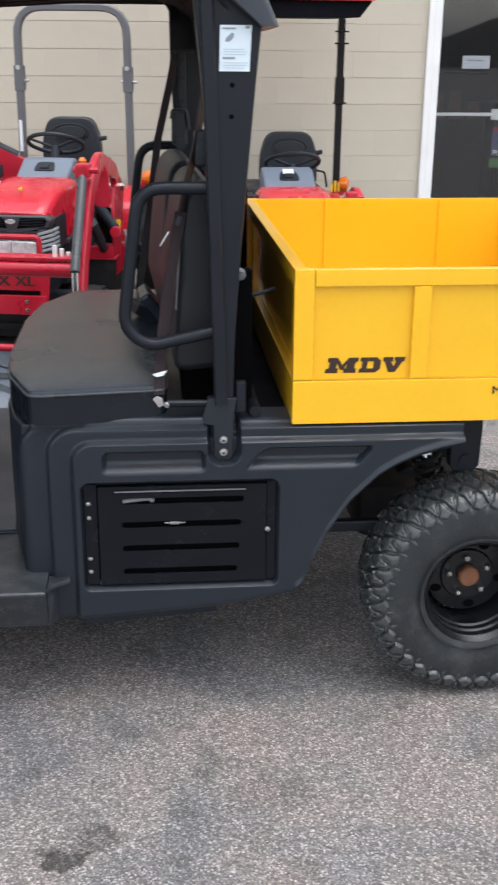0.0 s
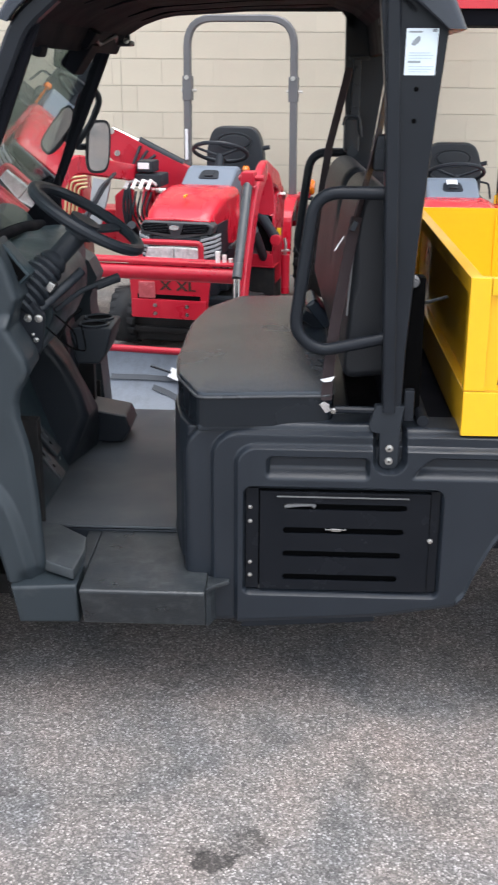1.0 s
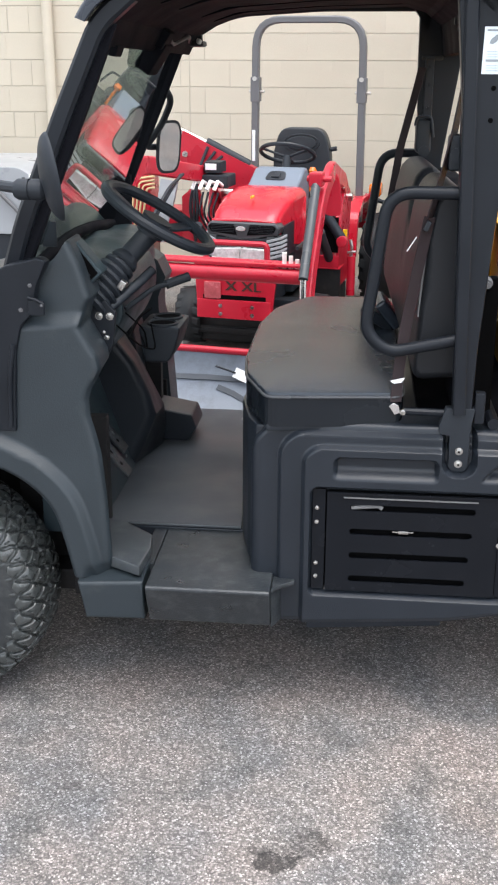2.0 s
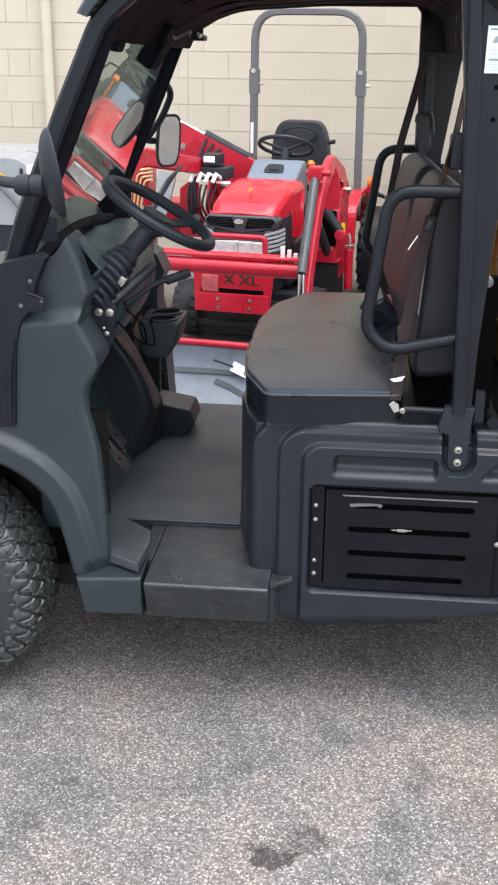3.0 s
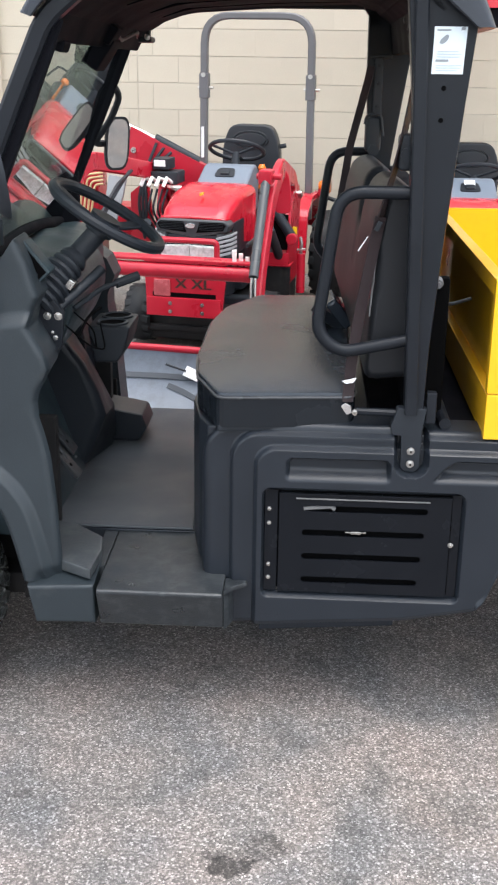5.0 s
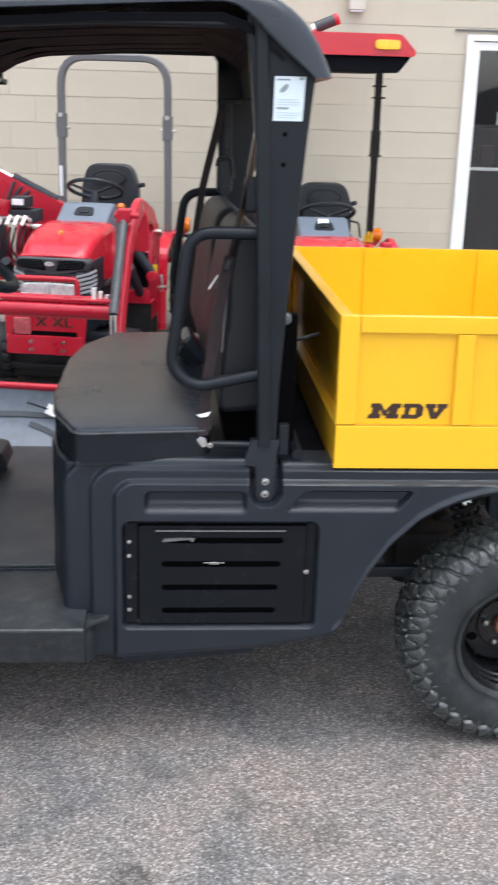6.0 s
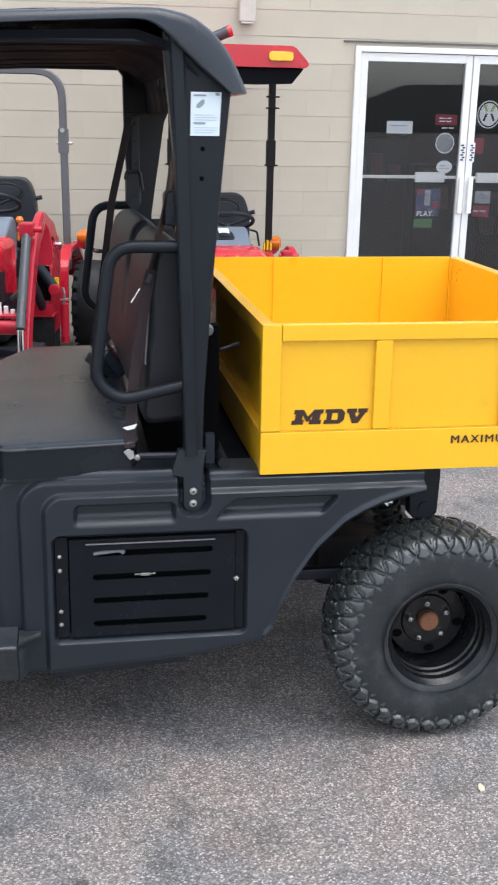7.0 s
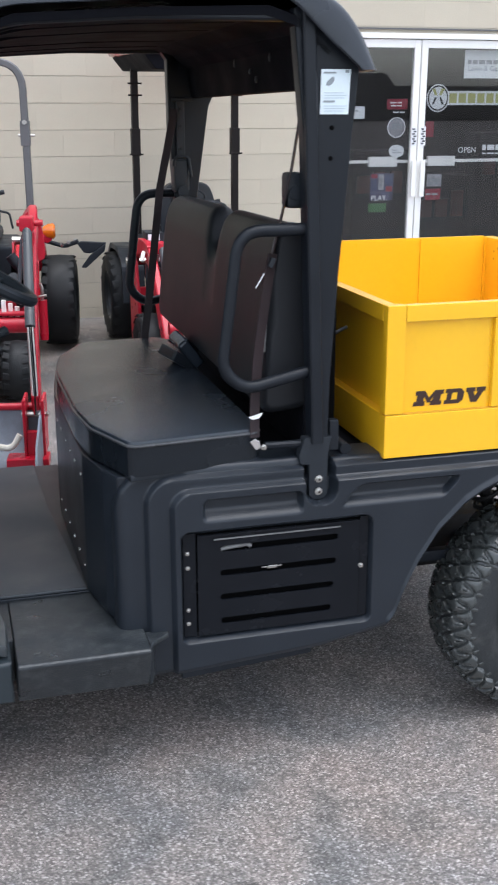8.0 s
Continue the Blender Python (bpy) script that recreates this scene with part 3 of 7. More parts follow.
            bars(3.22, 3.33, (1.06, 1.03), M_INK, 0.014)
            sign("red_notice", 3.195, 3.34, 0.895, 0.99, M_STICKRED, "red notice with pale lines")
            bars(3.20, 3.33, (0.935,), M_STICKGREY, 0.018)
    # goods inside the shop
    rng = random.Random(5)
    for k in range(6):
        x = 1.5 + 0.75 * k
        h = rng.uniform(0.9, 1.5)
        s = thing("display_shelf", (x, y + 2.6, 0), "dim shop display shelf with goods", "shelf", "shelves in the shop")
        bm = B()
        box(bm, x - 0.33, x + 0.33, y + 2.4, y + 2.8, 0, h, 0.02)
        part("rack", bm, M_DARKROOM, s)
        for j in range(3):
            bm = B()
            box(bm, x - 0.28 + 0.19 * j, x - 0.14 + 0.19 * j, y + 2.36, y + 2.5, h - 0.45, h - 0.45 + rng.uniform(0.15, 0.3), 0.01)
            part("goods", bm, M_SHELF, s)


shop_doors()


# ---- wheels ----
TREADS = {}


def tread_mesh(R, width, pitches=36, cols=30, rows=140):
    """The moulded tread band of an all-terrain tyre: rows of lozenge blocks with narrow grooves, outer shoulder at y = 0."""
    if (R, width) in TREADS:
        return TREADS[(R, width)]
    half = [(R - 0.098, -0.002), (R - 0.075, -0.001), (R - 0.052, 0.003), (R - 0.034, 0.011), (R - 0.020, 0.026), (R - 0.013, 0.048), (R - 0.011, 0.075), (R - 0.010, width / 2)]
    prof = half + [(r, width - y) for r, y in reversed(half[:-1])]
    cum = [0.0]
    for (a, b_), (c, d) in zip(prof, prof[1:]):
        cum.append(cum[-1] + math.hypot(c - a, d - b_))
    total = cum[-1]
    ss = np.linspace(0, total, rows)
    pr, py = np.interp(ss, cum, [p[0] for p in prof]), np.interp(ss, cum, [p[1] for p in prof])
    for _ in range(6):
        pr[1:-1] = (pr[:-2] + 2 * pr[1:-1] + pr[2:]) / 4
        py[1:-1] = (py[:-2] + 2 * py[1:-1] + py[2:]) / 4
    nr, ny = np.gradient(py), -np.gradient(pr)
    ln = np.hypot(nr, ny)
    nr, ny = nr / ln, ny / ln
    n = pitches * cols
    u = np.arange(n) / cols
    s_, u_ = np.meshgrid(ss, u, indexing="ij")
    pitch = 2 * math.pi * R / pitches

    def tri(x):
        return 2 * np.abs((x % 1.0) * 2 - 1) - 1

    def ramp01(x):
        x = np.clip(x, 0, 1)
        return x * x * (3 - 2 * x)

    # folded to one half of the tread: t runs from the sidewall to the middle
    t_ = np.minimum(s_, total - s_)
    v_ = np.where(s_ < total / 2, u_, u_ + 0.5)
    # two crossing families of curved grooves leave rows of domed lozenge blocks
    size, low = 0.047, 0.048
    q_ = (t_ - low) / size
    bow = 0.055 * np.sin(2 * math.pi * q_)
    near_a = np.abs((v_ + 0.5 * q_ + bow + 0.5) % 1.0 - 0.5) * pitch * 0.72
    near_b = np.abs((v_ - 0.5 * q_ - bow * 0.6 + 0.5) % 1.0 - 0.5) * pitch * 0.72
    gap = np.minimum(near_a, near_b)
    h = 0.86 * ramp01((gap - 0.0030) / 0.0020) + 0.14 * ramp01((gap - 0.0030) / 0.0120)
    # a short slanting cut in each block
    row = np.floor(q_)
    cut = np.abs((v_ + 0.5 * row + 0.10 * (q_ - row - 0.5) + 0.5) % 1.0 - 0.5) * pitch
    h = h * (1 - 0.45 * (1 - ramp01((cut - 0.0012) / 0.0014)) * ramp01((0.16 - np.abs(q_ - row - 0.62)) / 0.05))
    # the blocks end in a scalloped line above the plain sidewall, with small notched ribs under it
    edge_ = low - 0.010 + 0.006 * tri(v_)
    h = h * ramp01((t_ - edge_) / 0.006)
    rib = ramp01((0.0065 - np.abs((v_ + 0.5) % 1.0 - 0.5) * pitch * 0.8) / 0.003) * ramp01((t_ - 0.016) / 0.006) * ramp01((edge_ - 0.002 - t_) / 0.004)
    h = np.maximum(h, 0.22 * rib)
    fade = ramp01(t_ / 0.050)
    disp = -0.0035 + (0.0085 + 0.0040 * fade) * h
    ang = 2 * math.pi * u_ / pitches
    rad = pr[:, None] + nr[:, None] * disp
    yy = py[:, None] + ny[:, None] * disp
    co = np.stack([rad * np.cos(ang), yy, rad * np.sin(ang)], -1).reshape(-1, 3)
    i, j = np.meshgrid(np.arange(rows - 1), np.arange(n), indexing="ij")
    j2 = (j + 1) % n
    faces = np.stack([i * n + j, (i + 1) * n + j, (i + 1) * n + j2, i * n + j2], -1).reshape(-1, 4)
    me = bpy.data.meshes.new("tread")
    me.from_pydata(co.tolist(), [], faces.tolist())
    shade(me, 50)
    me.materials.append(M_LUG)
    TREADS[(R, width)] = me
    return me


def wheel(parent, cx, cz, y_out, R, width, rim_r, side=-1, lugs=26, nuts=5, tractor=False, spin=0.0):
    """A wheel with its axle along y; y_out is its outer face, side -1 faces the camera."""
    s = -side
    yo, yi = y_out, y_out + s * width
    cen = (cx, 0, cz)
    bm = B()
    dish = yo + s * (width * 0.34 if tractor else 0.150)
    lathe(bm, [(0.0, dish - s * 0.004), (rim_r * 0.50, dish - s * 0.004), (rim_r * 0.53, dish + s * 0.002), (rim_r * 0.78, dish + s * 0.004), (rim_r * 0.86, dish + s * 0.03)], cen, "y", 40, cap=False)
    w = part("wheel", bm, M_BARREL if tractor else M_RIM, parent)
    bm = B()
    lathe(bm, [(rim_r * 0.86, dish + s * 0.03), (rim_r * 0.87, yo + s * 0.085), (rim_r * 0.90, yo + s * 0.080), (rim_r * 0.905, yo + s * 0.062), (rim_r * 0.935, yo + s * 0.056), (rim_r * 0.94, yo + s * 0.034), (rim_r * 0.98, yo + s * 0.026), (rim_r * 1.02, yo + s * 0.016), (rim_r * 1.05, yo + s * 0.022), (rim_r * 1.04, yo + s * 0.05),
               (rim_r * 1.0, yi - s * 0.05), (rim_r * 1.05, yi - s * 0.02)], cen, "y", 48, cap=False)
    part("rim", bm, M_BARREL if tractor else M_RIM, w)
    bm = B()
    sh = R - (0.022 if tractor else 0.016)
    prof = [(rim_r * 1.02, yo + s * 0.020), (rim_r * 1.10, yo + s * 0.010), (rim_r + (sh - rim_r) * 0.35, yo + s * 0.002), (rim_r + (sh - rim_r) * 0.62, yo), (rim_r + (sh - rim_r) * 0.80, yo + s * 0.008), (sh - 0.008, yo + s * 0.028), (sh, yo + s * 0.05), (sh + 0.005, yo + s * width * 0.5),
            (sh, yi - s * 0.05), (sh - 0.02, yi - s * 0.02), (rim_r + (sh - rim_r) * 0.6, yi), (rim_r * 1.02, yi - s * 0.02)]
    lathe(bm, prof, cen, "y", 64, cap=False)
    t = part("tyre", bm, M_FARMTYRE if tractor else M_RUBBER, w)
    if not tractor:
        # fine moulded rings and lettering blocks on the sidewall
        bm = B()
        for rr in (rim_r * 1.14,):
            lathe(bm, [(rr - 0.002, yo + s * 0.006), (rr - 0.001, yo - s * 0.0015), (rr + 0.001, yo - s * 0.0015), (rr + 0.002, yo + s * 0.006)], cen, "y", 64, cap=False)
        part("sidewall_ring", bm, M_RUBBER, t)
    if tractor:
        bm = B()

        def lug(ang, yc, ln, wd, skew, h):
            er = Vector((math.cos(ang), 0, math.sin(ang)))
            et = Vector((-math.sin(ang), 0, math.cos(ang)))
            ey = Vector((0, 1, 0))
            u = (ey * math.cos(skew) + et * math.sin(skew))
            v = (et * math.cos(skew) - ey * math.sin(skew))
            c0 = Vector((cx, yc, cz)) + er * (sh - 0.006)
            corners = ((-1, -1), (1, -1), (1, 1), (-1, 1))
            rings_ = [[bm.verts.new(c0 + er * up_ + u * p * ln / 2 * sl - er * (abs(p) * 0.012 * (up_ > 0)) + v * q * wd / 2 * sw_) for p, q in corners] for up_, sl, sw_ in ((0.0, 1.0, 1.0), (h * 0.75 + 0.006, 0.95, 0.86), (h + 0.006, 0.86, 0.62))]
            bm.faces.new(rings_[-1])
            for a_, b_ in zip(rings_, rings_[1:]):
                for k in range(4):
                    bm.faces.new((a_[k], a_[(k + 1) % 4], b_[(k + 1) % 4], b_[k]))

        step = 2 * math.pi / lugs
        for i in range(lugs):
            lug(i * step, yo + s * width * 0.27, width * 0.48, step * R * 0.60, 0.20, 0.011)
            lug((i + 0.5) * step, yi - s * width * 0.27, width * 0.48, step * R * 0.60, -0.20, 0.011)
        bmesh.ops.recalc_face_normals(bm, faces=bm.faces)
        part("tread", bm, M_FARMTYRE, t, "chunky tread bars")
    else:
        ob = new("tread", tread_mesh(R, width))
        ob.parent = t
        ob["label"] = "chunky all-terrain tread blocks"
        ob.matrix_basis = Matrix.Translation((cx, y_out, cz)) @ pose(0, 0, 0, 0, spin, 0 if side < 0 else 180)
    # hub, nuts
    if not tractor:
        for k in range(5):
            a = 2 * math.pi * k / 5 + 1.08
            bm = B()
            prism(bm, [(cx + rim_r * 0.655 * math.cos(a) + 0.017 * math.cos(q) , cz + rim_r * 0.655 * math.sin(a) + 0.013 * math.sin(q)) for q in [2 * math.pi * n_ / 14 for n_ in range(14)]], "y", dish + s * 0.0015, dish + s * 0.004)
            part("wheel_slot", bm, M_SHADEBLACK, w)
    bm = B()
    lathe(bm, [(0.0, dish - s * 0.03), (rim_r * 0.17, dish - s * 0.03), (rim_r * 0.20, dish - s * 0.024), (rim_r * 0.20, dish)], cen, "y", 28)
    part("hub_cap", bm, M_RED if tractor else M_RUST, w, "" if tractor else "rusty hub centre")
    for k in range(nuts):
        a = 2 * math.pi * k / nuts + 0.45
        p = Vector((cx + rim_r * 0.385 * math.cos(a), dish - s * 0.004, cz + rim_r * 0.385 * math.sin(a)))
        bm = B()
        lathe(bm, [(0.0125, 0), (0.0125, -s * 0.014), (0.008, -s * 0.02)], p, "y", 6)
        lathe(bm, [(0.005, -s * 0.014), (0.005, -s * 0.026), (0.003, -s * 0.028)], p, "y", 10)
        part("wheel_nut", bm, M_ZINC, w)
    return w


# ---- the utility vehicle ----
W = 1.55
utv = thing("utility_vehicle", (0, W / 2, 0), "black side-by-side utility vehicle with a yellow dump bed, parked on asphalt", "utility vehicle")


def smooth01(x):
    x = max(0.0, min(1.0, x))
    return x * x * (3 - 2 * x)


def sd_rect(x, z, x0, x1, z0, z1, r):
    cx, cz = (x0 + x1) / 2, (z0 + z1) / 2
    dx, dz = abs(x - cx) - (x1 - x0) / 2 + r, abs(z - cz) - (z1 - z0) / 2 + r
    return math.hypot(max(dx, 0), max(dz, 0)) + min(max(dx, dz), 0) - r


def lerp_pts(pts, x):
    if x <= pts[0][0]:
        return pts[0][1]
    for (a, b_), (c, d) in zip(pts, pts[1:]):
        if x <= c:
            return b_ + (d - b_) * (x - a) / (c - a)
    return pts[-1][1]


SILL = [(-0.560, 0.31), (-0.49, 0.300), (0.0, 0.335), (0.20, 0.372), (0.222, 0.395), (0.25, 0.47), (0.29, 0.552), (0.352, 0.645), (0.43, 0.720), (0.48, 0.750), (0.537, 0.775), (0.60, 0.793), (0.665, 0.805)]
TOPZ = [(-0.560, 0.79), (-0.545, 0.840), (-0.515, 0.872), (-0.475, 0.886), (-0.43, 0.892), (-0.05, 0.892), (-0.035, 0.885), (0.05, 0.880), (0.665, 0.876)]


def panel_depth(x, z, top):
    y = 0.036
    y -= 0.020 * smooth01(0.5 - sd_rect(x, z, -0.478, 2, -1, 0.866, 0.075) / 0.013)
    y -= 0.020 * smooth01(0.5 - sd_rect(x, z, -0.412, 2, -1, 0.832, 0.055) / 0.013)
    y += 0.028 * smooth01(0.5 - sd_rect(x, z, -0.325, -0.055, 0.738, 0.803, 0.016) / 0.012) * smooth01((z - 0.740) / 0.034)
    if x > 0.04:
        y += 0.028 * smooth01(0.5 - sd_rect(x + (z - 0.755) * -0.9, z, 0.066, 0.365, 0.744, 0.806, 0.016) / 0.012) * smooth01((z - 0.746) / 0.032)
    y += 0.030 * smooth01(0.5 - sd_rect(x, z, -0.388, 0.148, 0.396, 0.716, 0.022) / 0.010) * smooth01((z - 0.390) / 0.022)
    y += 0.045 * smooth01(0.5 - sd_rect(x, z, -0.040, 0.042, 0.765, 1.2, 0.038) / 0.012)
    d = top - z
    if d < 0.02 and not (-0.045 < x < 0.045):
        q = (0.02 - d) / 0.02
        y += 0.02 * (1 - math.sqrt(max(0, 1 - q * q)))
    return y


def side_panel():
    bm = B()
    xs = [-0.560 + 1.225 * i / 300 for i in range(301)]
    levels = [0.295 + 0.6 * k / 170 for k in range(171)]
    rows = len(levels) - 1
    grid = []
    for x in xs:
        lo, hi = lerp_pts(SILL, x), lerp_pts(TOPZ, x)
        col = []
        for k in range(rows + 1):
            z, low_to = levels[k], max(0.39 + 0.345 * smooth01((x - 0.17) / 0.08), lo + 0.02)
            up_from = max(0.74, low_to)
            if z < low_to:
                z = lo + (low_to - lo) * (z - levels[0]) / (low_to - levels[0])
            if z > up_from:
                z = up_from + (hi - up_from) * (z - up_from) / (levels[-1] - up_from)
            z = min(z, hi)
            y = panel_depth(x, z, hi)
            if x < -0.525:
                q = (-0.525 - x) / 0.035
                y += 0.035 * (1 - math.sqrt(max(0, 1 - q * q)))
            if z - lo < 0.012:
                y += 0.006 * (1 - (z - lo) / 0.012)
            if x > 0.20 and z - lo < 0.03:
                y -= 0.008 * smooth01(1 - abs(z - lo - 0.012) / 0.018)
            col.append(bm.verts.new((x, y, z)))
        grid.append(col)
    for a, b_ in zip(grid, grid[1:]):
        for k in range(rows):
            bm.faces.new((a[k], b_[k], b_[k + 1], a[k + 1]))
    for f in [f for f in bm.faces if f.calc_area() < 1e-9]:
        bm.faces.remove(f)
    loop = [c[0] for c in grid] + grid[-1][1:] + [c[-1] for c in grid[-2::-1]] + grid[0][-2:0:-1]
    back = [bm.verts.new((v.co.x, 0.15, v.co.z)) for v in loop]
    n = len(loop)
    for i in range(n):
        j = (i + 1) % n
        if (loop[i].co - loop[j].co).length > 1e-7:
            bm.faces.new((loop[j], loop[i], back[i], back[j]))
    bmesh.ops.remove_doubles(bm, verts=bm.verts, dist=1e-6)
    p = part("side_panel", bm, M_PLASTIC, utv, "moulded charcoal plastic side panel with raised ledges")
    return p


def grille_door(parent):
    """Black steel access door with four slots, cut through the sheet."""
    x0, x1, z0, z1 = -0.345, 0.118, 0.410, 0.700
    slots = []
    for k in range(4):
        zc = 0.672 - 0.0705 * k - 0.012
        slots.append((-0.282, 0.055 - 0.006 * k, zc - 0.009, zc + 0.009))
    bm = B()
    y0, y1 = 0.008, 0.014
    zs = [z0]
    for s in reversed(slots):
        zs += [s[2], s[3]]
    zs.append(z1)
    for i in range(len(zs) - 1):
        a, b_ = zs[i], zs[i + 1]
        if i % 2 == 0:
            box(bm, x0, x1, y0, y1, a, b_)
        else:
            s = [q for q in slots if abs(q[2] - a) < 1e-6][0]
            # round slot ends
            r_, zm = (b_ - a) / 2, (a + b_) / 2
            arc = [(r_ * math.cos(radians(22.5 * q)), r_ * math.sin(radians(22.5 * q))) for q in range(-4, 5)]
            prism(bm, [(x0, b_), (x0, a)] + [(s[0] + r_ - u, zm + w) for u, w in arc], "y", y0, y1)
            prism(bm, [(x1, a), (x1, b_)] + [(s[1] - r_ + u, zm + w) for u, w in arc[::-1]], "y", y0, y1)
    box(bm, x0, x1, y0 - 0.004, y1, z1 - 0.001, z1 + 0.004)
    door = part("grille_door", bm, M_GRILLE, parent, "glossy black steel access door with four slots")
    bm = B()
    box(bm, -0.384, x0 - 0.004, 0.012, 0.018, 0.41, 0.71, 0.001)
    hinge = part("hinge", bm, M_GRILLE, door)
    for z in (0.655, 0.613, 0.490, 0.450):
        bm = B()
        bolt(bm, (-0.372, 0.012, z), 0.0048)
        part("hinge_bolt", bm, M_ZINC, door)
    bm = B()
    box(bm, x1 + 0.002, 0.145, 0.012, 0.018, 0.41, 0.71, 0.001)
    part("latch_plate", bm, M_GRILLE, door)
    bm = B()
    bolt(bm, (0.122, 0.008, 0.567), 0.006, h=0.008)
    part("latch_screw", bm, M_ZINC, door)
    # thin pale strip just below the door's top edge
    bm = B()
    box(bm, -0.30, 0.06, 0.0036, 0.0076, z1 - 0.012, z1 - 0.009)
    part("top_edge", bm, M_PIPING, door, "pale strip along the top edge")
    bm = B()
    box(bm, -0.15, -0.122, 0.006, 0.02, 0.588, 0.597, 0.002)
    box(bm, -0.165, -0.15, 0.010, 0.016, 0.590, 0.594, 0.001)
    box(bm, -0.122, -0.108, 0.010, 0.016, 0.590, 0.594, 0.001)
    part("catch", bm, M_ZINC, door)
    # near-black sheet that gives the slots their shade
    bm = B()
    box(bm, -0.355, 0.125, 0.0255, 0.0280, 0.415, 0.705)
    part("cavity", bm, M_SHADEBLACK, door, smooth=False)
    bm = B()
    tube(bm, [(-0.279, 0.019, 0.656), (-0.25, 0.0185, 0.660), (-0.205, 0.0185, 0.664), (-0.195, 0.019, 0.656)], 0.0065, 0.01)
    part("cable", bm, M_PIPING, door)


panel = side_panel()
grille_door(panel)


def simple_part(name, fn, material, label="", parent=None, smooth=True):
    bm = B()
    fn(bm)
    return part(name, bm, material, parent or utv, label, smooth)


# far side panel, deck, chassis
FAR_PTS = [(x, lerp_pts(SILL, x)) for x, _ in SILL] + [(x, z) for x, z in reversed(TOPZ)]
simple_part("side_panel", lambda bm: prism(bm, FAR_PTS, "y", W - 0.14, W, 0.012), M_PLASTIC, "moulded charcoal plastic side panel")
simple_part("rear_deck", lambda bm: box(bm, -0.14, 0.665, 0.15, W - 0.15, 0.78, 0.855, 0.012), M_LINER)
simple_part("deck_cross_tube", lambda bm: tube(bm, [(0.09, 0.06, 0.895), (0.09, W - 0.06, 0.895)], 0.016), M_BLACKSTEEL)
simple_part("chassis", lambda bm: (box(bm, -1.25, 0.12, 0.20, W - 0.20, 0.27, 0.34, 0.01), box(bm, 0.2, 0.76, 0.34, 0.40, 0.64, 0.72, 0.01), box(bm, 0.2, 0.76, W - 0.42, W - 0.34, 0.62, 0.72, 0.01), box(bm, 0.25, 0.7, 0.60, W - 0.44, 0.52, 0.76, 0.04), box(bm, -1.85, -1.2, 0.40, W - 0.40, 0.30, 0.9, 0.05)), M_UNDER)
# unseen plates added to stop light from the far side reaching the ground
simple_part("belly_blocker", lambda bm: (box(bm, -1.05, 0.06, 0.32, W - 0.32, 0.19, 0.262, 0.02), box(bm, 0.06, 0.28, 0.50, W - 0.46, 0.21, 0.245, 0.01)), M_UNDER, "unseen black plates under the body, added to block light")
# box added by the rear axle, also to block light under the body
simple_part("axle_blocker", lambda bm: box(bm, 0.50, 0.90, 0.62, W - 0.62, 0.24, 0.44, 0.04), M_UNDER, "black box by the rear axle, added to block light")
simple_part("rear_axle", lambda bm: (tube(bm, [(0.735, 0.2, 0.345), (0.735, W - 0.2, 0.345)], 0.035), lathe(bm, [(0.05, -0.09), (0.12, -0.04), (0.12, 0.04), (0.05, 0.09)], (0.735, W / 2, 0.345), "y", 24)), M_BLACK)
simple_part("trailing_arm", lambda bm: (box(bm, 0.20, 0.56, 0.17, 0.205, 0.475, 0.51, 0.006), tube(bm, [(0.54, 0.19, 0.49), (0.735, 0.25, 0.36)], 0.02)), M_BLACKSTEEL)
simple_part("sill_rail", lambda bm: prism(bm, [(-0.395, 0.288), (-0.395, 0.312), (-0.02, 0.338), (-0.02, 0.316)], "y", 0.004, 0.08, 0.004), M_BLACKSTEEL)
simple_part("frame_bracket", lambda bm: (prism(bm, [(0.676, 0.68), (0.672, 0.865), (0.765, 0.865), (0.768, 0.80), (0.764, 0.68), (0.745, 0.665), (0.69, 0.665)], "y", 0.16, 0.21, 0.006), lathe(bm, [(0.020, -0.006), (0.020, 0), (0.014, 0)], (0.722, 0.16, 0.70), "y", 20)), M_BLACKSTEEL, "black steel bed hinge bracket")


def shock():
    bm = B()
    a, b_ = Vector((0.60, 0.27, 0.80)), Vector((0.70, 0.27, 0.42))
    tube(bm, [a, b_], 0.020, seg=14)
    d = (b_ - a)
    ln = d.length
    d.normalize()
    u = d.cross(Vector((0, 1, 0))).normalized()
    v = d.cross(u)
    pts = [a + d * (0.03 + (ln - 0.12) * k / 90) + (u * math.cos(k * 0.62) + v * math.sin(k * 0.62)) * 0.042 for k in range(91)]
    tube(bm, pts, 0.007, seg=6)
    s = part("shock_absorber", bm, M_UNDER, utv)
    bm = B()
    prism(bm, [(0.532, 0.792), (0.546, 0.772), (0.566, 0.752), (0.580, 0.738), (0.588, 0.730), (0.590, 0.742), (0.603, 0.740), (0.598, 0.756), (0.580, 0.772), (0.556, 0.796), (0.542, 0.806)], "y", 0.10, 0.103)
    part("tag", bm, M_WHITE, s, "torn white tag")


shock()
wheel(utv, 0.749, 0.336, -0.002, 0.336, 0.225, 0.157, -1, lugs=32)
front_wheel = wheel(utv, -1.478, 0.336, 0.0, 0.336, 0.235, 0.157, -1, lugs=32, spin=4.0)
front_wheel.matrix_basis = Matrix.Translation((-1.478, 0.11, 0)) @ pose(0, 0, 0, 0, 0, -9) @ Matrix.Translation((1.478, -0.11, 0))
wheel(utv, 0.749, 0.375, W - 0.035, 0.336, 0.225, 0.157, 1, lugs=32)
wheel(utv, -1.45, 0.375, W - 0.035, 0.336, 0.225, 0.157, 1, lugs=32)


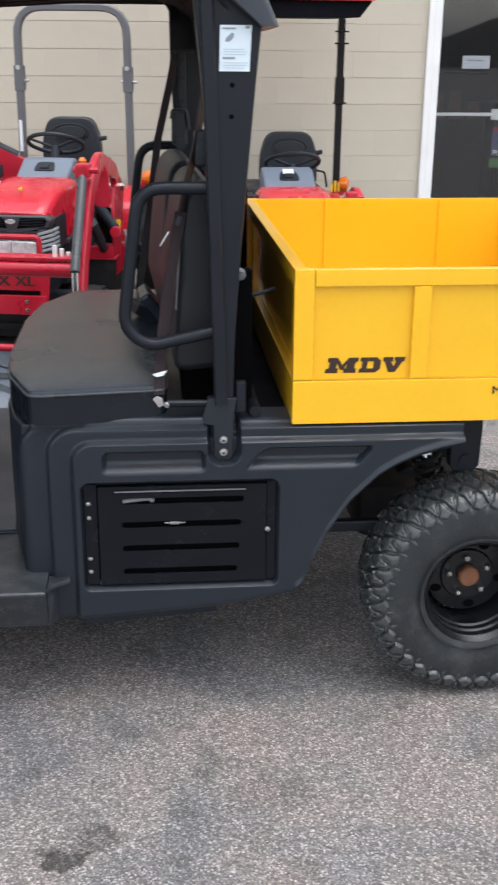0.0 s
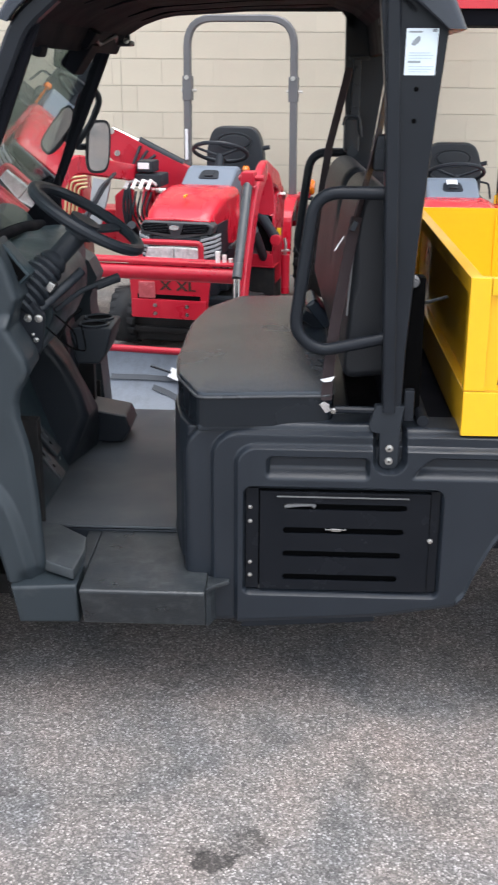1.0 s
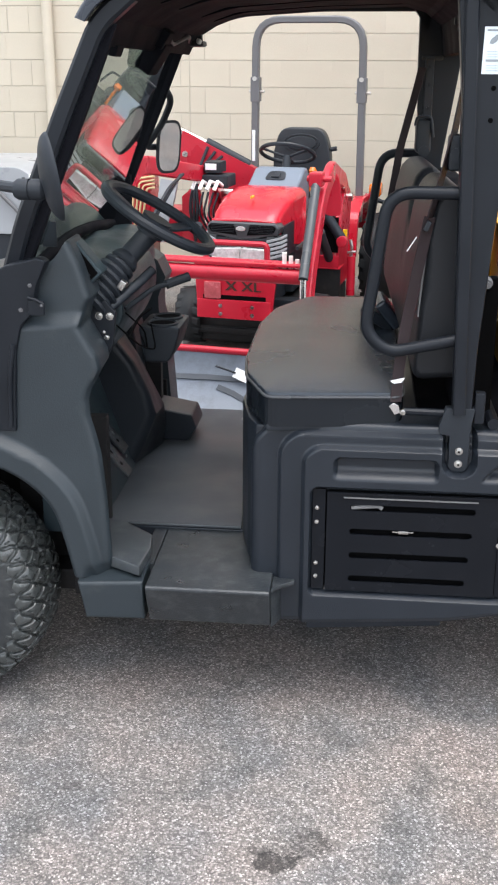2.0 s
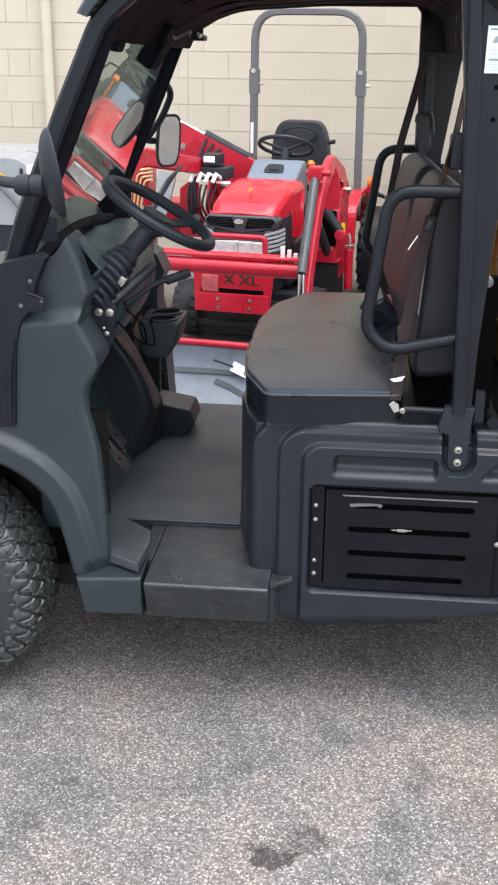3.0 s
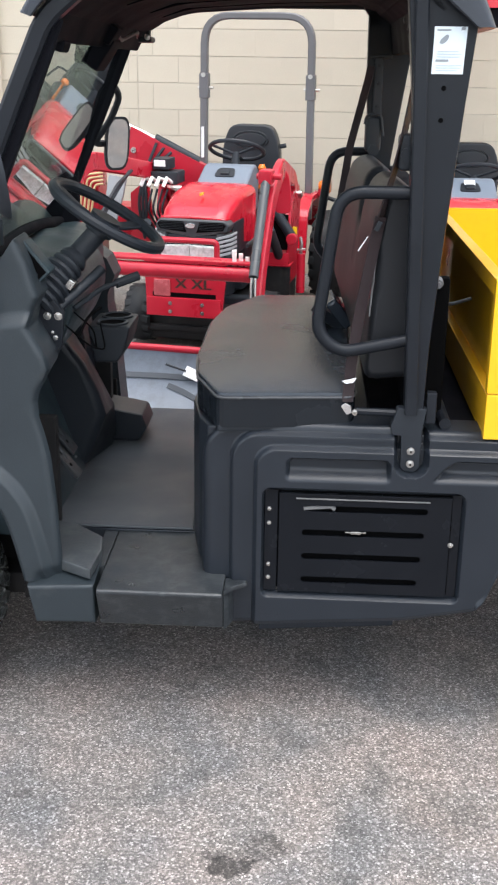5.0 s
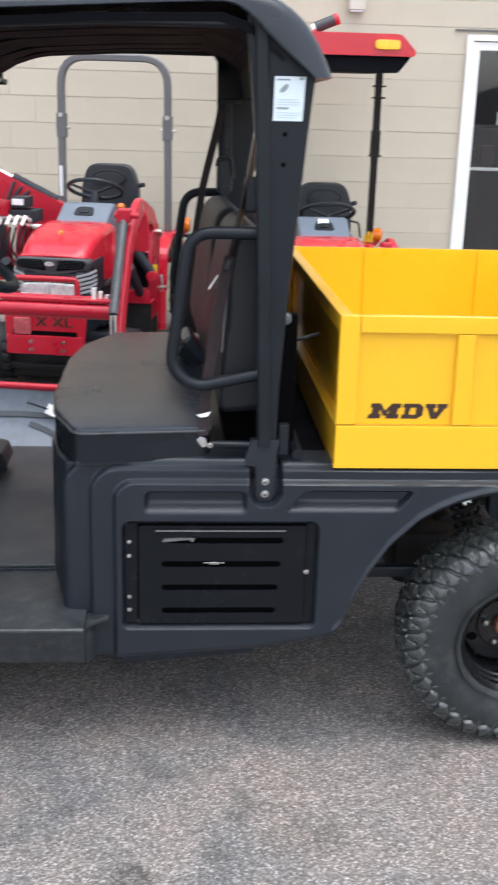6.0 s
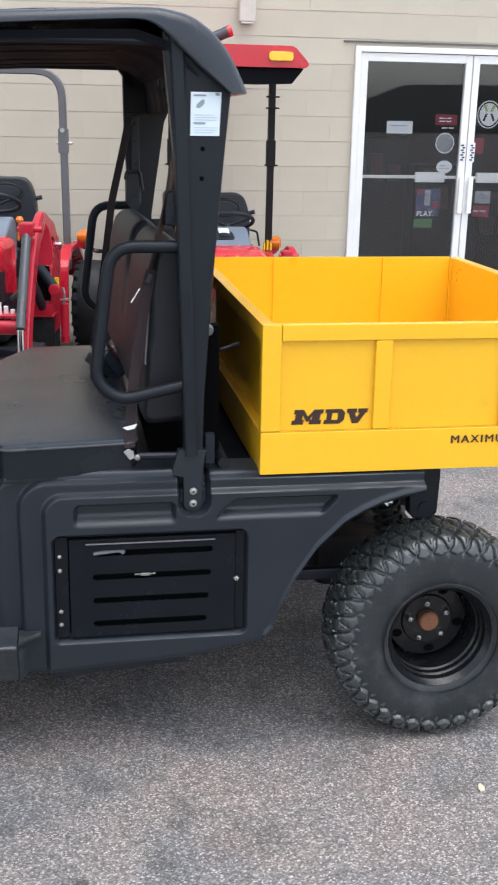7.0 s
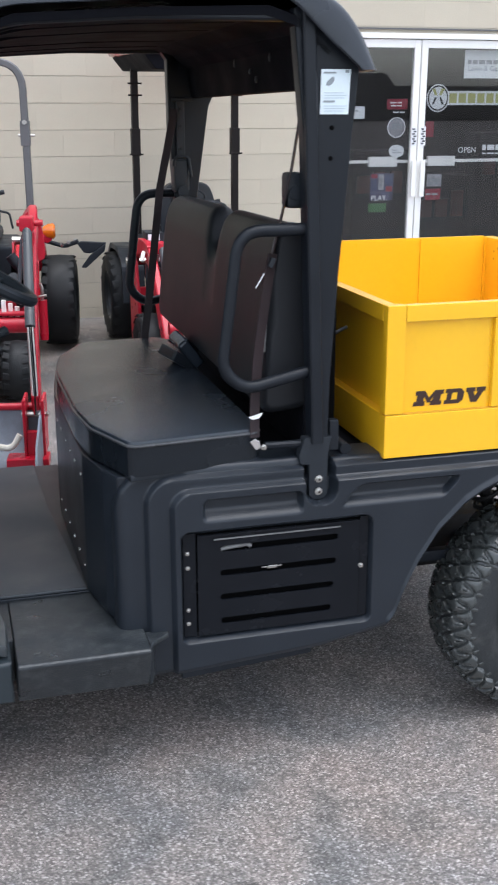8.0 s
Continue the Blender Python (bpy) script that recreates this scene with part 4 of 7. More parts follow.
# ---- cab floor, step, front cowl ----
def step():
    bm = B()
    prism(bm, [(-0.085, 0.428), (-0.080, 0.437), (0.30, 0.448), (0.30, 0.31), (0.0, 0.296), (-0.03, 0.308)], "x", -0.838, -0.492, 0.006)
    prism(bm, [(0.06, 0.32), (0.06, 0.4405), (0.30, 0.4455), (0.30, 0.32)], "x", -0.880, -0.839, 0.003)
    s = part("step", bm, M_SCUFF, utv, "scuffed plastic step well")
    bm = B()
    prism(bm, [(-0.491, -0.060), (-0.470, -0.028), (-0.430, 0.004), (-0.430, 0.022), (-0.491, 0.030)], "z", 0.419, 0.434, 0.004)
    prism(bm, [(-0.491, -0.040), (-0.478, -0.016), (-0.466, 0.022), (-0.491, 0.026)], "z", 0.306, 0.4185, 0.003)
    part("step_end", bm, M_SCUFF, s)
    bm = B()
    loft(bm, [(-1.038, 0.418), (-0.851, 0.430), (-0.849, 0.314), (-1.018, 0.310)], -0.046, [(-1.038, 0.440), (-0.851, 0.450), (-0.849, 0.306), (-1.018, 0.306)], 0.10, 0.010, 3)
    part("front_sill", bm, M_FADED_LIT, utv, "scuffed plastic front sill block")
    bm = B()
    prism(bm, [(-0.972, 0.030), (-0.860, -0.036), (-0.853, 0.100), (-0.866, 0.192), (-0.970, 0.287), (-1.05, 0.312)], "z", 0.440, 0.474, 0.007)
    part("kick_block", bm, M_KICK, utv, "worn plastic corner block, coloured paler as if lit")
    bm = B()
    box(bm, -1.20, -0.555, 0.302, W - 0.01, 0.40, 0.452, 0.006)
    f = part("cab_floor", bm, M_PLASTIC, utv)
    bm = B()
    prism(bm, [(-1.045, 0.303), (-0.612, 0.303), (-0.655, 1.05), (-0.66, W - 0.03), (-0.95, W - 0.03), (-1.10, 1.05)], "z", 0.453, 0.462, 0.003)
    part("floor_mat", bm, M_MAT, f, "black rubber floor mat")


step()

ARCH_C = (-1.45, 0.345)
ARCH = [tuple(p) for p in rounded([(-1.45, 0.778), (-1.30, 0.762), (-1.185, 0.710), (-1.107, 0.640), (-1.076, 0.540), (-1.045, 0.396), (-1.021, 0.308)], 0.05, 4)]
ARCH_BY_Z = sorted((z, x) for x, z in ARCH)
# front edge of the door opening, as (height, x)
JAMB = [(0.425, -0.950), (0.505, -0.950), (0.647, -0.958), (0.777, -0.970), (0.840, -0.984), (0.890, -0.998), (0.935, -1.000), (0.965, -0.992), (0.995, -0.974), (1.022, -0.962), (1.055, -0.968), (1.135, -1.013), (1.172, -1.004), (1.212, -0.986), (1.300, -1.012), (1.355, -1.036), (1.366, -1.046)]
COWL_TOP = [(-1.45, 1.150), (-1.30, 1.202), (-1.126, 1.270), (-1.072, 1.322), (-1.046, 1.362), (-0.90, 1.368)]


def arch_pts(r, a0, a1, n=24):
    return [(ARCH_C[0] + r * math.cos(radians(a0 + (a1 - a0) * i / n)), ARCH_C[1] + r * math.sin(radians(a0 + (a1 - a0) * i / n))) for i in range(n + 1)]


def to_arch(x, z):
    """Distance from the wheel opening's edge."""
    best = 9.0
    for (x0, z0), (x1, z1) in zip(ARCH, ARCH[1:]):
        dx, dz = x1 - x0, z1 - z0
        t = max(0.0, min(1.0, ((x - x0) * dx + (z - z0) * dz) / max(dx * dx + dz * dz, 1e-12)))
        best = min(best, math.hypot(x - x0 - t * dx, z - z0 - t * dz))
    return best


def cowl_panel(parent):
    """Moulded side of the front body: a raised band round the wheel opening, a crease, and the set-back upper cowl."""
    bm = B()
    rows, cols = 170, 64
    grid = []
    for i in range(rows + 1):
        z = 0.425 + (1.366 - 0.425) * i / rows
        x1 = lerp_pts(JAMB, z)
        x0 = lerp_pts(ARCH_BY_Z, z) if z < 0.778 else -1.45
        row = []
        for j in range(cols + 1):
            t = j / cols
            x = x0 + (x1 - x0) * t
            zz = min(z, lerp_pts(COWL_TOP, x))
            d = to_arch(x, zz)
            y = 0.0 + 0.010 * smooth01((zz - 0.50) / 0.4)
            y -= 0.026 * smooth01((0.088 - d) / 0.030)
            if d < 0.014:
                y += 0.010 * (1 - d / 0.014) ** 2
            y += 0.024 * smooth01((zz - 1.128 - 0.10 * (x + 1.117)) / 0.042)
            y += 0.020 * smooth01((0.47 - zz) / 0.05) * smooth01((x + 1.03) / 0.03)
            e = x1 - x
            if e < 0.022:
                q = (0.022 - e) / 0.022
                y += 0.022 * (1 - math.sqrt(max(0.0, 1 - q * q)))
            row.append(bm.verts.new((x, y, zz)))
        grid.append(row)
    for a, b_ in zip(grid, grid[1:]):
        for j in range(cols):
            bm.faces.new((a[j], a[j + 1], b_[j + 1], b_[j]))
    edge = [r[-1] for r in grid]
    back = [bm.verts.new((v.co.x - 0.022 + 0.018 * smooth01((v.co.z - 0.95) / 0.1), 0.055 + 0.115 * smooth01((v.co.z - 0.95) / 0.1), v.co.z)) for v in edge]
    for i in range(rows):
        bm.faces.new((edge[i], back[i], back[i + 1], edge[i + 1]))
    edge = [r[0] for r in grid]
    back = [bm.verts.new((v.co.x - 0.006, 0.16, v.co.z)) for v in edge]
    for i in range(rows):
        bm.faces.new((edge[i + 1], back[i + 1], back[i], edge[i]))
    edge = grid[-1]
    back = [bm.verts.new((v.co.x, 0.16, v.co.z)) for v in edge]
    for j in range(cols):
        bm.faces.new((edge[j], edge[j + 1], back[j + 1], back[j]))
    bmesh.ops.remove_doubles(bm, verts=bm.verts, dist=1e-6)
    return part("cowl_panel", bm, M_FADED_LIT, parent, "charcoal plastic cowl panel with a raised wheel-arch band")


def cowl(y0, y1, near):
    """Front side body: fender, cowl side and the door opening's front edge."""
    s = 1 if y1 > y0 else -1
    front = [(-1.45, 1.145), (-1.55, 1.10), (-1.90, 1.02), (-1.97, 0.80), (-1.93, 0.62), (-1.88, 0.40)]
    rear = [(-1.040, 0.308), (-1.015, 0.312), (-1.015, 0.505), (-1.035, 0.777), (-1.060, 0.900), (-1.060, 0.950), (-1.030, 1.026), (-1.060, 1.090), (-1.10, 1.118), (-1.30, 1.130)]
    low = front + arch_pts(0.432, 175, 90) + ([] if near else [p for p in ARCH[2:]] + rear)
    bm = B()
    prism(bm, low, "y", y0 - (0.020 if near else 0), y1, 0.010)
    c = part("cowl_side", bm, M_FADED_LIT, utv, "charcoal plastic front fender and cowl side")
    # the well is near-black, the shade of the arch put into its colour
    bm = B()
    lathe(bm, [(0.425, y0 + s * 0.14), (0.43, y0 + s * 0.34)], (ARCH_C[0], 0, ARCH_C[1] + 0.01), "y", 40, cap=False)
    for f in list(bm.faces):
        if f.calc_center_median().z < 0.30 or len(f.verts) > 4:
            bm.faces.remove(f)
    part("wheel_well", bm, M_SHADEBLACK, c)
    bm = B()
    box(bm, -1.10, -1.03, y0 + s * 0.155, y0 + s * 0.17, 0.28, 0.62, 0.004)
    box(bm, -1.30, -1.02, y0 + s * 0.30, y0 + s * 0.34, 0.28, 0.80, 0.004)
    part("splash_guard", bm, M_UNDER, c)
    if near:
        cowl_panel(c)
    return c


cowl(0.0, 0.16, True)
cowl(W, W - 0.15, False)
simple_part("hood", lambda bm: prism(bm, [(-1.20, 1.16), (-1.24, 1.19), (-1.45, 1.14), (-1.90, 1.03), (-2.02, 0.85), (-2.02, 0.55), (-1.90, 0.5), (-1.86, 0.95), (-1.2, 1.05)], "y", 0.155, W - 0.155, 0.02), M_PLASTIC, "charcoal plastic hood")


def dashboard():
    bm = B()
    prism(bm, [(-0.985, 1.08), (-0.982, 1.14), (-1.00, 1.190), (-1.04, 1.218), (-1.11, 1.240), (-1.24, 1.225), (-1.26, 0.93), (-1.10, 0.90), (-1.02, 1.00)], "y", 0.42, 0.98, 0.015)
    prism(bm, [(-1.070, 1.08), (-1.065, 1.14), (-1.08, 1.190), (-1.11, 1.218), (-1.16, 1.232), (-1.25, 1.222), (-1.26, 0.93), (-1.15, 0.90), (-1.09, 1.00)], "y", 0.96, W - 0.155, 0.015)
    prism(bm, [(-1.01, 1.06), (-1.03, 1.12), (-1.10, 1.165), (-1.19, 1.25), (-1.25, 1.26), (-1.25, 0.93), (-1.10, 0.90), (-1.03, 1.00)], "y", 0.155, 0.415, 0.012)
    d = part("dashboard", bm, M_DASH, utv, "charcoal plastic dashboard")
    # storage pocket beside the steering column
    bm = B()
    prism(bm, [(-1.064, 1.322), (-1.034, 1.352), (-0.966, 1.268), (-1.014, 1.222)], "y", 0.100, 0.17, 0.006)
    rim = part("pocket_rim", bm, M_DASH, d, "moulded storage pocket")
    bm = B()
    prism(bm, [(-1.054, 1.316), (-1.032, 1.336), (-0.978, 1.268), (-1.012, 1.236)], "y", 0.0975, 0.0995)
    part("pocket", bm, M_SHADEBLACK, rim)
    bm = B()
    prism(bm, [(-1.040, 1.298), (-1.030, 1.306), (-0.998, 1.262), (-1.008, 1.252)], "y", 0.094, 0.097)
    part("pocket_divider", bm, M_BLACK, rim)
    # instrument hood
    bm = B()
    prism(bm, [(-1.20, 1.215), (-1.03, 1.205), (-1.005, 1.225), (-1.03, 1.252), (-1.12, 1.268), (-1.21, 1.258)], "y", 0.24, 0.98, 0.015)
    part("instrument_hood", bm, M_DASH, d)
    # steel bracket with bolts under the column
    bm = B()
    prism(bm, [(-1.05, 1.15), (-0.975, 1.185), (-0.945, 1.15), (-0.955, 1.06), (-0.985, 1.00), (-1.05, 1.02)], "y", 0.151, 0.165, 0.004)
    br = part("column_bracket", bm, M_BLACKSTEEL, d)
    for x, z, r in ((-0.992, 1.140, 0.009), (-0.962, 1.140, 0.009), (-1.015, 1.085, 0.005), (-0.972, 1.080, 0.006), (-0.998, 1.045, 0.005), (-1.020, 1.15, 0.005), (-0.980, 1.095, 0.004)):
        bm = B()
        bolt(bm, (x, 0.151, z), r)
        part("bolt", bm, M_ZINC, br)
    # lever, key switch and wiring
    bm = B()
    tube(bm, [(-0.95, 0.30, 1.13), (-0.88, 0.36, 1.18), (-0.80, 0.42, 1.20)], 0.008, 0.02)
    tube(bm, [(-0.845, 0.39, 1.187), (-0.785, 0.43, 1.205)], 0.014)
    part("shift_lever", bm, M_BLACK, d)
    bm = B()
    tube(bm, [(-0.96, 0.22, 1.10), (-0.90, 0.26, 1.03), (-0.87, 0.34, 1.00), (-0.90, 0.42, 1.06)], 0.0026, 0.03, 8)
    tube(bm, [(-0.94, 0.25, 1.13), (-0.895, 0.30, 1.07), (-0.90, 0.36, 0.99), (-0.93, 0.42, 1.02)], 0.0024, 0.03, 8)
    tube(bm, [(-0.92, 0.20, 1.07), (-0.90, 0.24, 1.12), (-0.87, 0.28, 1.14)], 0.004, 0.02, 8)
    part("wiring", bm, M_SHADEBLACK, d)
    bm = B()
    box(bm, -0.010, 0.010, -0.012, 0.012, -0.014, 0.014, 0.003, Matrix.Translation((-0.940, 0.22, 1.215)) @ pose(0, 0, 0, 0, 35, 0))
    part("key_switch", bm, M_ZINC, d, "bright key switch")
    bm = B()
    tube(bm, [(-0.975, 0.20, 1.150), (-0.90, 0.26, 1.215), (-0.868, 0.30, 1.245)], 0.014, 0.02, 12)
    part("column_arm", bm, M_BLACK, d, "black steel column arm")
    return d


dash = dashboard()


def steering():
    c = Vector((-0.858, 0.36, 1.386))
    n = Vector((0.51, 0.0, 0.86)).normalized()
    u = Vector((0, 1, 0))
    v = n.cross(u).normalized()
    bm = B()
    pts = [c + (u * math.cos(2 * math.pi * k / 40) + v * math.sin(2 * math.pi * k / 40)) * 0.168 for k in range(41)]
    tube(bm, pts, 0.0165, seg=10)
    s = part("steering_wheel", bm, M_BLACK, utv, "black rubber steering wheel")
    bm = B()
    for a in (90, 210, 330):
        d = u * math.cos(radians(a)) + v * math.sin(radians(a))
        tube(bm, [c - n * 0.03, c + d * 0.08 - n * 0.022, c + d * 0.166], 0, 0.03, flat=(0.034, 0.010, n.cross(d)))
    part("spoke", bm, M_BLACK, s)
    bm = B()
    tube(bm, [c - n * 0.004, c - n * 0.055], 0.046, seg=20, taper=0.9)
    part("hub", bm, M_BLACK, s)
    bm = B()
    foot = Vector((-1.045, 0.190, 1.160))
    tube(bm, [c - n * 0.05, foot], 0.030, seg=16)
    col = part("steering_column", bm, M_BLACK, utv)
    ax = (c - n * 0.05 - foot).normalized()
    bm = B()
    prof = []
    for k in range(8):
        r = 0.080 - 0.0055 * k
        prof += [(r * 0.86, 0.024 * k), (r, 0.024 * k + 0.008), (r, 0.024 * k + 0.016)]
    lathe(bm, prof + [(0.033, 0.198)], (0, 0, 0), "z", 24)
    bmesh.ops.transform(bm, matrix=Matrix.Translation(foot) @ ax.to_track_quat("Z", "Y").to_matrix().to_4x4(), verts=bm.verts)
    part("bellows", bm, M_BLACK, col, "ribbed rubber steering boot")


steering()


def pedestal():
    bm = B()
    prism(bm, [(-1.18, 0.463), (-1.18, 1.0), (-1.065, 1.0), (-1.040, 0.85), (-1.022, 0.62), (-1.005, 0.596), (-0.836, 0.566), (-0.818, 0.515), (-0.850, 0.463), (-1.0, 0.463)], "y", 1.09, 1.27, 0.008)
    bmesh.ops.translate(bm, vec=(-0.05, 0, 0), verts=bm.verts)
    p = part("console", bm, M_PLASTIC, utv, "charcoal plastic centre console")
    bm = B()
    loft(bm, [(-1.20, 0.47), (-1.20, 0.95), (-1.10, 0.93), (-1.03, 0.84), (-0.985, 0.74), (-0.965, 0.66), (-1.02, 0.53), (-1.05, 0.47)], 0.78, [(-1.24, 0.463), (-1.24, 0.95), (-1.14, 0.90), (-1.08, 0.80), (-1.02, 0.68), (-0.985, 0.61), (-0.975, 0.53), (-0.985, 0.463)], 1.09, 0.035, 4)
    part("footwell_duct", bm, M_BLACK, p)
    bm = B()
    prism(bm, [(-0.985, 1.005), (-0.845, 1.005), (-0.852, 0.975), (-0.866, 0.925), (-0.888, 0.885), (-0.965, 0.885)], "y", 0.625, 0.835, 0.012)
    cup = part("cup_holder", bm, M_BLACK, p, "black double cup holder")
    for k, y in enumerate((0.678, 0.778)):
        bm = B()
        lathe(bm, [(0.052, 1.004), (0.052, 1.010), (0.045, 1.012), (0.042, 1.006)], (-0.912, y, 0), "z", 24)
        part("cup_rim", bm, M_BLACK, cup)
        bm = B()
        lathe(bm, [(0.041, 1.0062), (0.041, 1.0070)], (-0.912, y, 0), "z", 24)
        part("cup_well", bm, M_SHADEBLACK, cup)
    for y, w, x, z in ((0.46, 0.032, -1.030, 0.612), (0.66, 0.036, -1.085, 0.62)):
        m = Matrix.Translation((x, y, z)) @ pose(0, 0, 0, 0, 51, 0)
        bm = B()
        box(bm, -0.066, 0.066, -w, w, -0.005, 0.005, 0.003, m)
        tube(bm, [(x, y, z), (x - 0.10, y, z + 0.17)], 0.008)
        pd = part("pedal", bm, M_SCUFF, p, "worn steel pedal plate")
        for u in (-0.028, 0.020):
            bm = B()
            lathe(bm, [(0.007, 0.0052), (0.007, 0.0064)], (0, 0, 0), "z", 12)
            bmesh.ops.transform(bm, matrix=m @ Matrix.Translation((u, -w * 0.35, 0)), verts=bm.verts)
            part("pedal_hole", bm, M_SHADEBLACK, pd)
    bm = B()
    prism(bm, [(-1.20, 0.462), (-1.20, 0.80), (-1.16, 0.80), (-1.04, 0.462)], "y", 0.20, 0.80, 0.004)
    part("toe_board", bm, M_DASH, p, "sloping plastic toe board")
    for y, z in ((0.52, 0.74), (0.60, 0.66), (0.74, 0.52)):
        bm = B()
        lathe(bm, [(0.006, 0.0), (0.006, 0.004), (0.003, 0.005)], (-1.155 + (0.78 - z) * 0.355, y, z), "x", 10)
        part("rivet", bm, M_ZINC, p)


pedestal()


# ---- seat ----
def seat():
    bm = B()
    prism(bm, [(-0.545, 0.06), (-0.10, 0.06), (-0.10, W - 0.08), (-0.52, W - 0.08), (-0.585, W - 0.30), (-0.612, 1.0), (-0.608, 0.30), (-0.575, 0.13)], "z", 0.45, 0.872, 0.008)
    s = part("seat_box", bm, M_PLASTIC, utv, "black seat base box")
    rng = random.Random(3)
    for k in range(12):
        bm = B()
        lathe(bm, [(0.006, 0.0), (0.006, -0.003), (0.003, -0.004)], (-0.6085 - 0.003 * (k % 6) / 6, 0.34 + 0.7 * (k % 6) / 6 + rng.uniform(-0.01, 0.01), 0.52 + 0.28 * (k // 6)), "x", 10)
        part("rivet", bm, M_ZINC, s)
    outline = [(-0.515, 0.015), (-0.165, 0.055), (-0.15, 0.09), (-0.15, W - 0.20), (-0.19, W - 0.165), (-0.47, W - 0.19), (-0.580, W - 0.42), (-0.612, W - 0.66), (-0.610, 0.42), (-0.590, 0.22)]
    outline = [tuple(p) for p in rounded(outline, 0.030, 4, True)]
    bm = B()
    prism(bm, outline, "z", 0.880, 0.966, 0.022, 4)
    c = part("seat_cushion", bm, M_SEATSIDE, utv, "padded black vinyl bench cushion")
    bm = B()
    # crowned top pad
    cx = sum(p[0] for p in outline) / len(outline)
    cy = sum(p[1] for p in outline) / len(outline)
    rings = []
    steps = [(0.990, 0.9600), (0.988, 0.967), (0.980, 0.9735), (0.965, 0.9765)]
    steps += [(0.97 * (1 - k / 8), 0.9765 + 0.013 * (1 - (1 - k / 8) ** 3)) for k in range(1, 8)]
    for q, h in steps:
        ring = []
        for p in outline:
            ring.append(bm.verts.new((cx + (p[0] - cx) * q, cy + (p[1] - cy) * (0.25 * 0.97 + 0.75 * q if q < 0.97 else q ** 0.4), h)))
        rings.append(ring)
    n = len(outline)
    for a, b_ in zip(rings, rings[1:]):
        for j in range(n):
            bm.faces.new((a[j], a[(j + 1) % n], b_[(j + 1) % n], b_[j]))
    bm.faces.new(rings[-1])
    bmesh.ops.recalc_face_normals(bm, faces=bm.faces)
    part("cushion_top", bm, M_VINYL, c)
    bm = B()
    path = [Vector((cx + (p[0] - cx) * 1.0, cy + (p[1] - cy) * 1.0, 0.9625)) for p in outline]
    tube(bm, path + [path[0]], 0.0042, seg=8)
    part("piping", bm, M_SEAM_GREY, c, "grey seam piping")
    bm = B()
    prism(bm, [(-0.515, 0.02), (-0.16, 0.06), (-0.16, W - 0.2), (-0.47, W - 0.2), (-0.56, W - 0.45), (-0.58, 0.3)], "z", 0.866, 0.886, 0.006)
    part("cushion_base", bm, M_BLACK, c)
    prof = [(-0.200, 1.075), (-0.190, 1.20), (-0.165, 1.42), (-0.145, 1.485), (-0.110, 1.508), (-0.070, 1.502), (-0.040, 1.455), (-0.022, 1.25), (-0.012, 1.08)]
    prof_near = [(-0.128, 0.985), (-0.118, 1.20), (-0.102, 1.42), (-0.086, 1.482), (-0.060, 1.508), (-0.022, 1.500), (0.0, 1.455), (0.010, 1.25), (0.012, 1.0)]
    def across(y):
        q = (y - 0.115) / 1.155
        base = [Vector((a[0] + (b_[0] - a[0]) * q, a[1] + (b_[1] - a[1]) * q)) for a, b_ in zip(prof_near, prof)]
        return [tuple(p) for p in rounded(base, 0.035, 3, True)]

    # one padded panel: rounded ends and a notch between the two head ends
    def station(y, sink, inset):
        mid = (sum(p[0] for p in across(y)) / len(across(y)), 1.25)
        out = []
        for x, z in across(y):
            if z > 1.2:
                z = 1.2 + (z - 1.2) * (1 - sink / 0.308)
            r_ = math.hypot(x - mid[0], z - mid[1])
            q = 1 - inset / max(r_, 0.05) if r_ else 1
            out.append((mid[0] + (x - mid[0]) * q, y, mid[1] + (z - mid[1]) * q))
        return out

    rows = [(0.115, 0.0, 0.030), (0.119, 0.0, 0.018), (0.127, 0.0, 0.008), (0.140, 0.0, 0.002), (0.16, 0.0, 0.0), (0.36, 0.0, 0.0)]
    rows += [(0.672 + d, sk, 0.0) for d, sk in ((-0.095, 0.0), (-0.075, 0.006), (-0.060, 0.020), (-0.050, 0.045), (-0.043, 0.075), (-0.032, 0.100), (-0.015, 0.115), (0.0, 0.118), (0.015, 0.115), (0.032, 0.100), (0.043, 0.075), (0.050, 0.045), (0.060, 0.020), (0.075, 0.006), (0.095, 0.0))]
    rows += [(0.95, 0.0, 0.0), (1.225, 0.0, 0.0), (1.245, 0.0, 0.002), (1.258, 0.0, 0.008), (1.266, 0.0, 0.018), (1.270, 0.0, 0.030)]
    bm = B()
    rings = [[bm.verts.new(p) for p in station(*r_)] for r_ in rows]
    for a, b_ in zip(rings, rings[1:]):
        for j in range(len(a)):
            bm.faces.new((a[j], a[(j + 1) % len(a)], b_[(j + 1) % len(a)], b_[j]))
    bm.faces.new(rings[0])
    bm.faces.new(rings[-1])
    bmesh.ops.recalc_face_normals(bm, faces=bm.faces)
    bk = part("backrest", bm, M_BACKVINYL, utv, "padded dark vinyl backrest")
    bm = B()
    tube(bm, [(x, 0.137, z) for x, z in across(0.137)[4:30]], 0.003, seg=6)
    part("piping", bm, M_PIPING, bk)


seat()


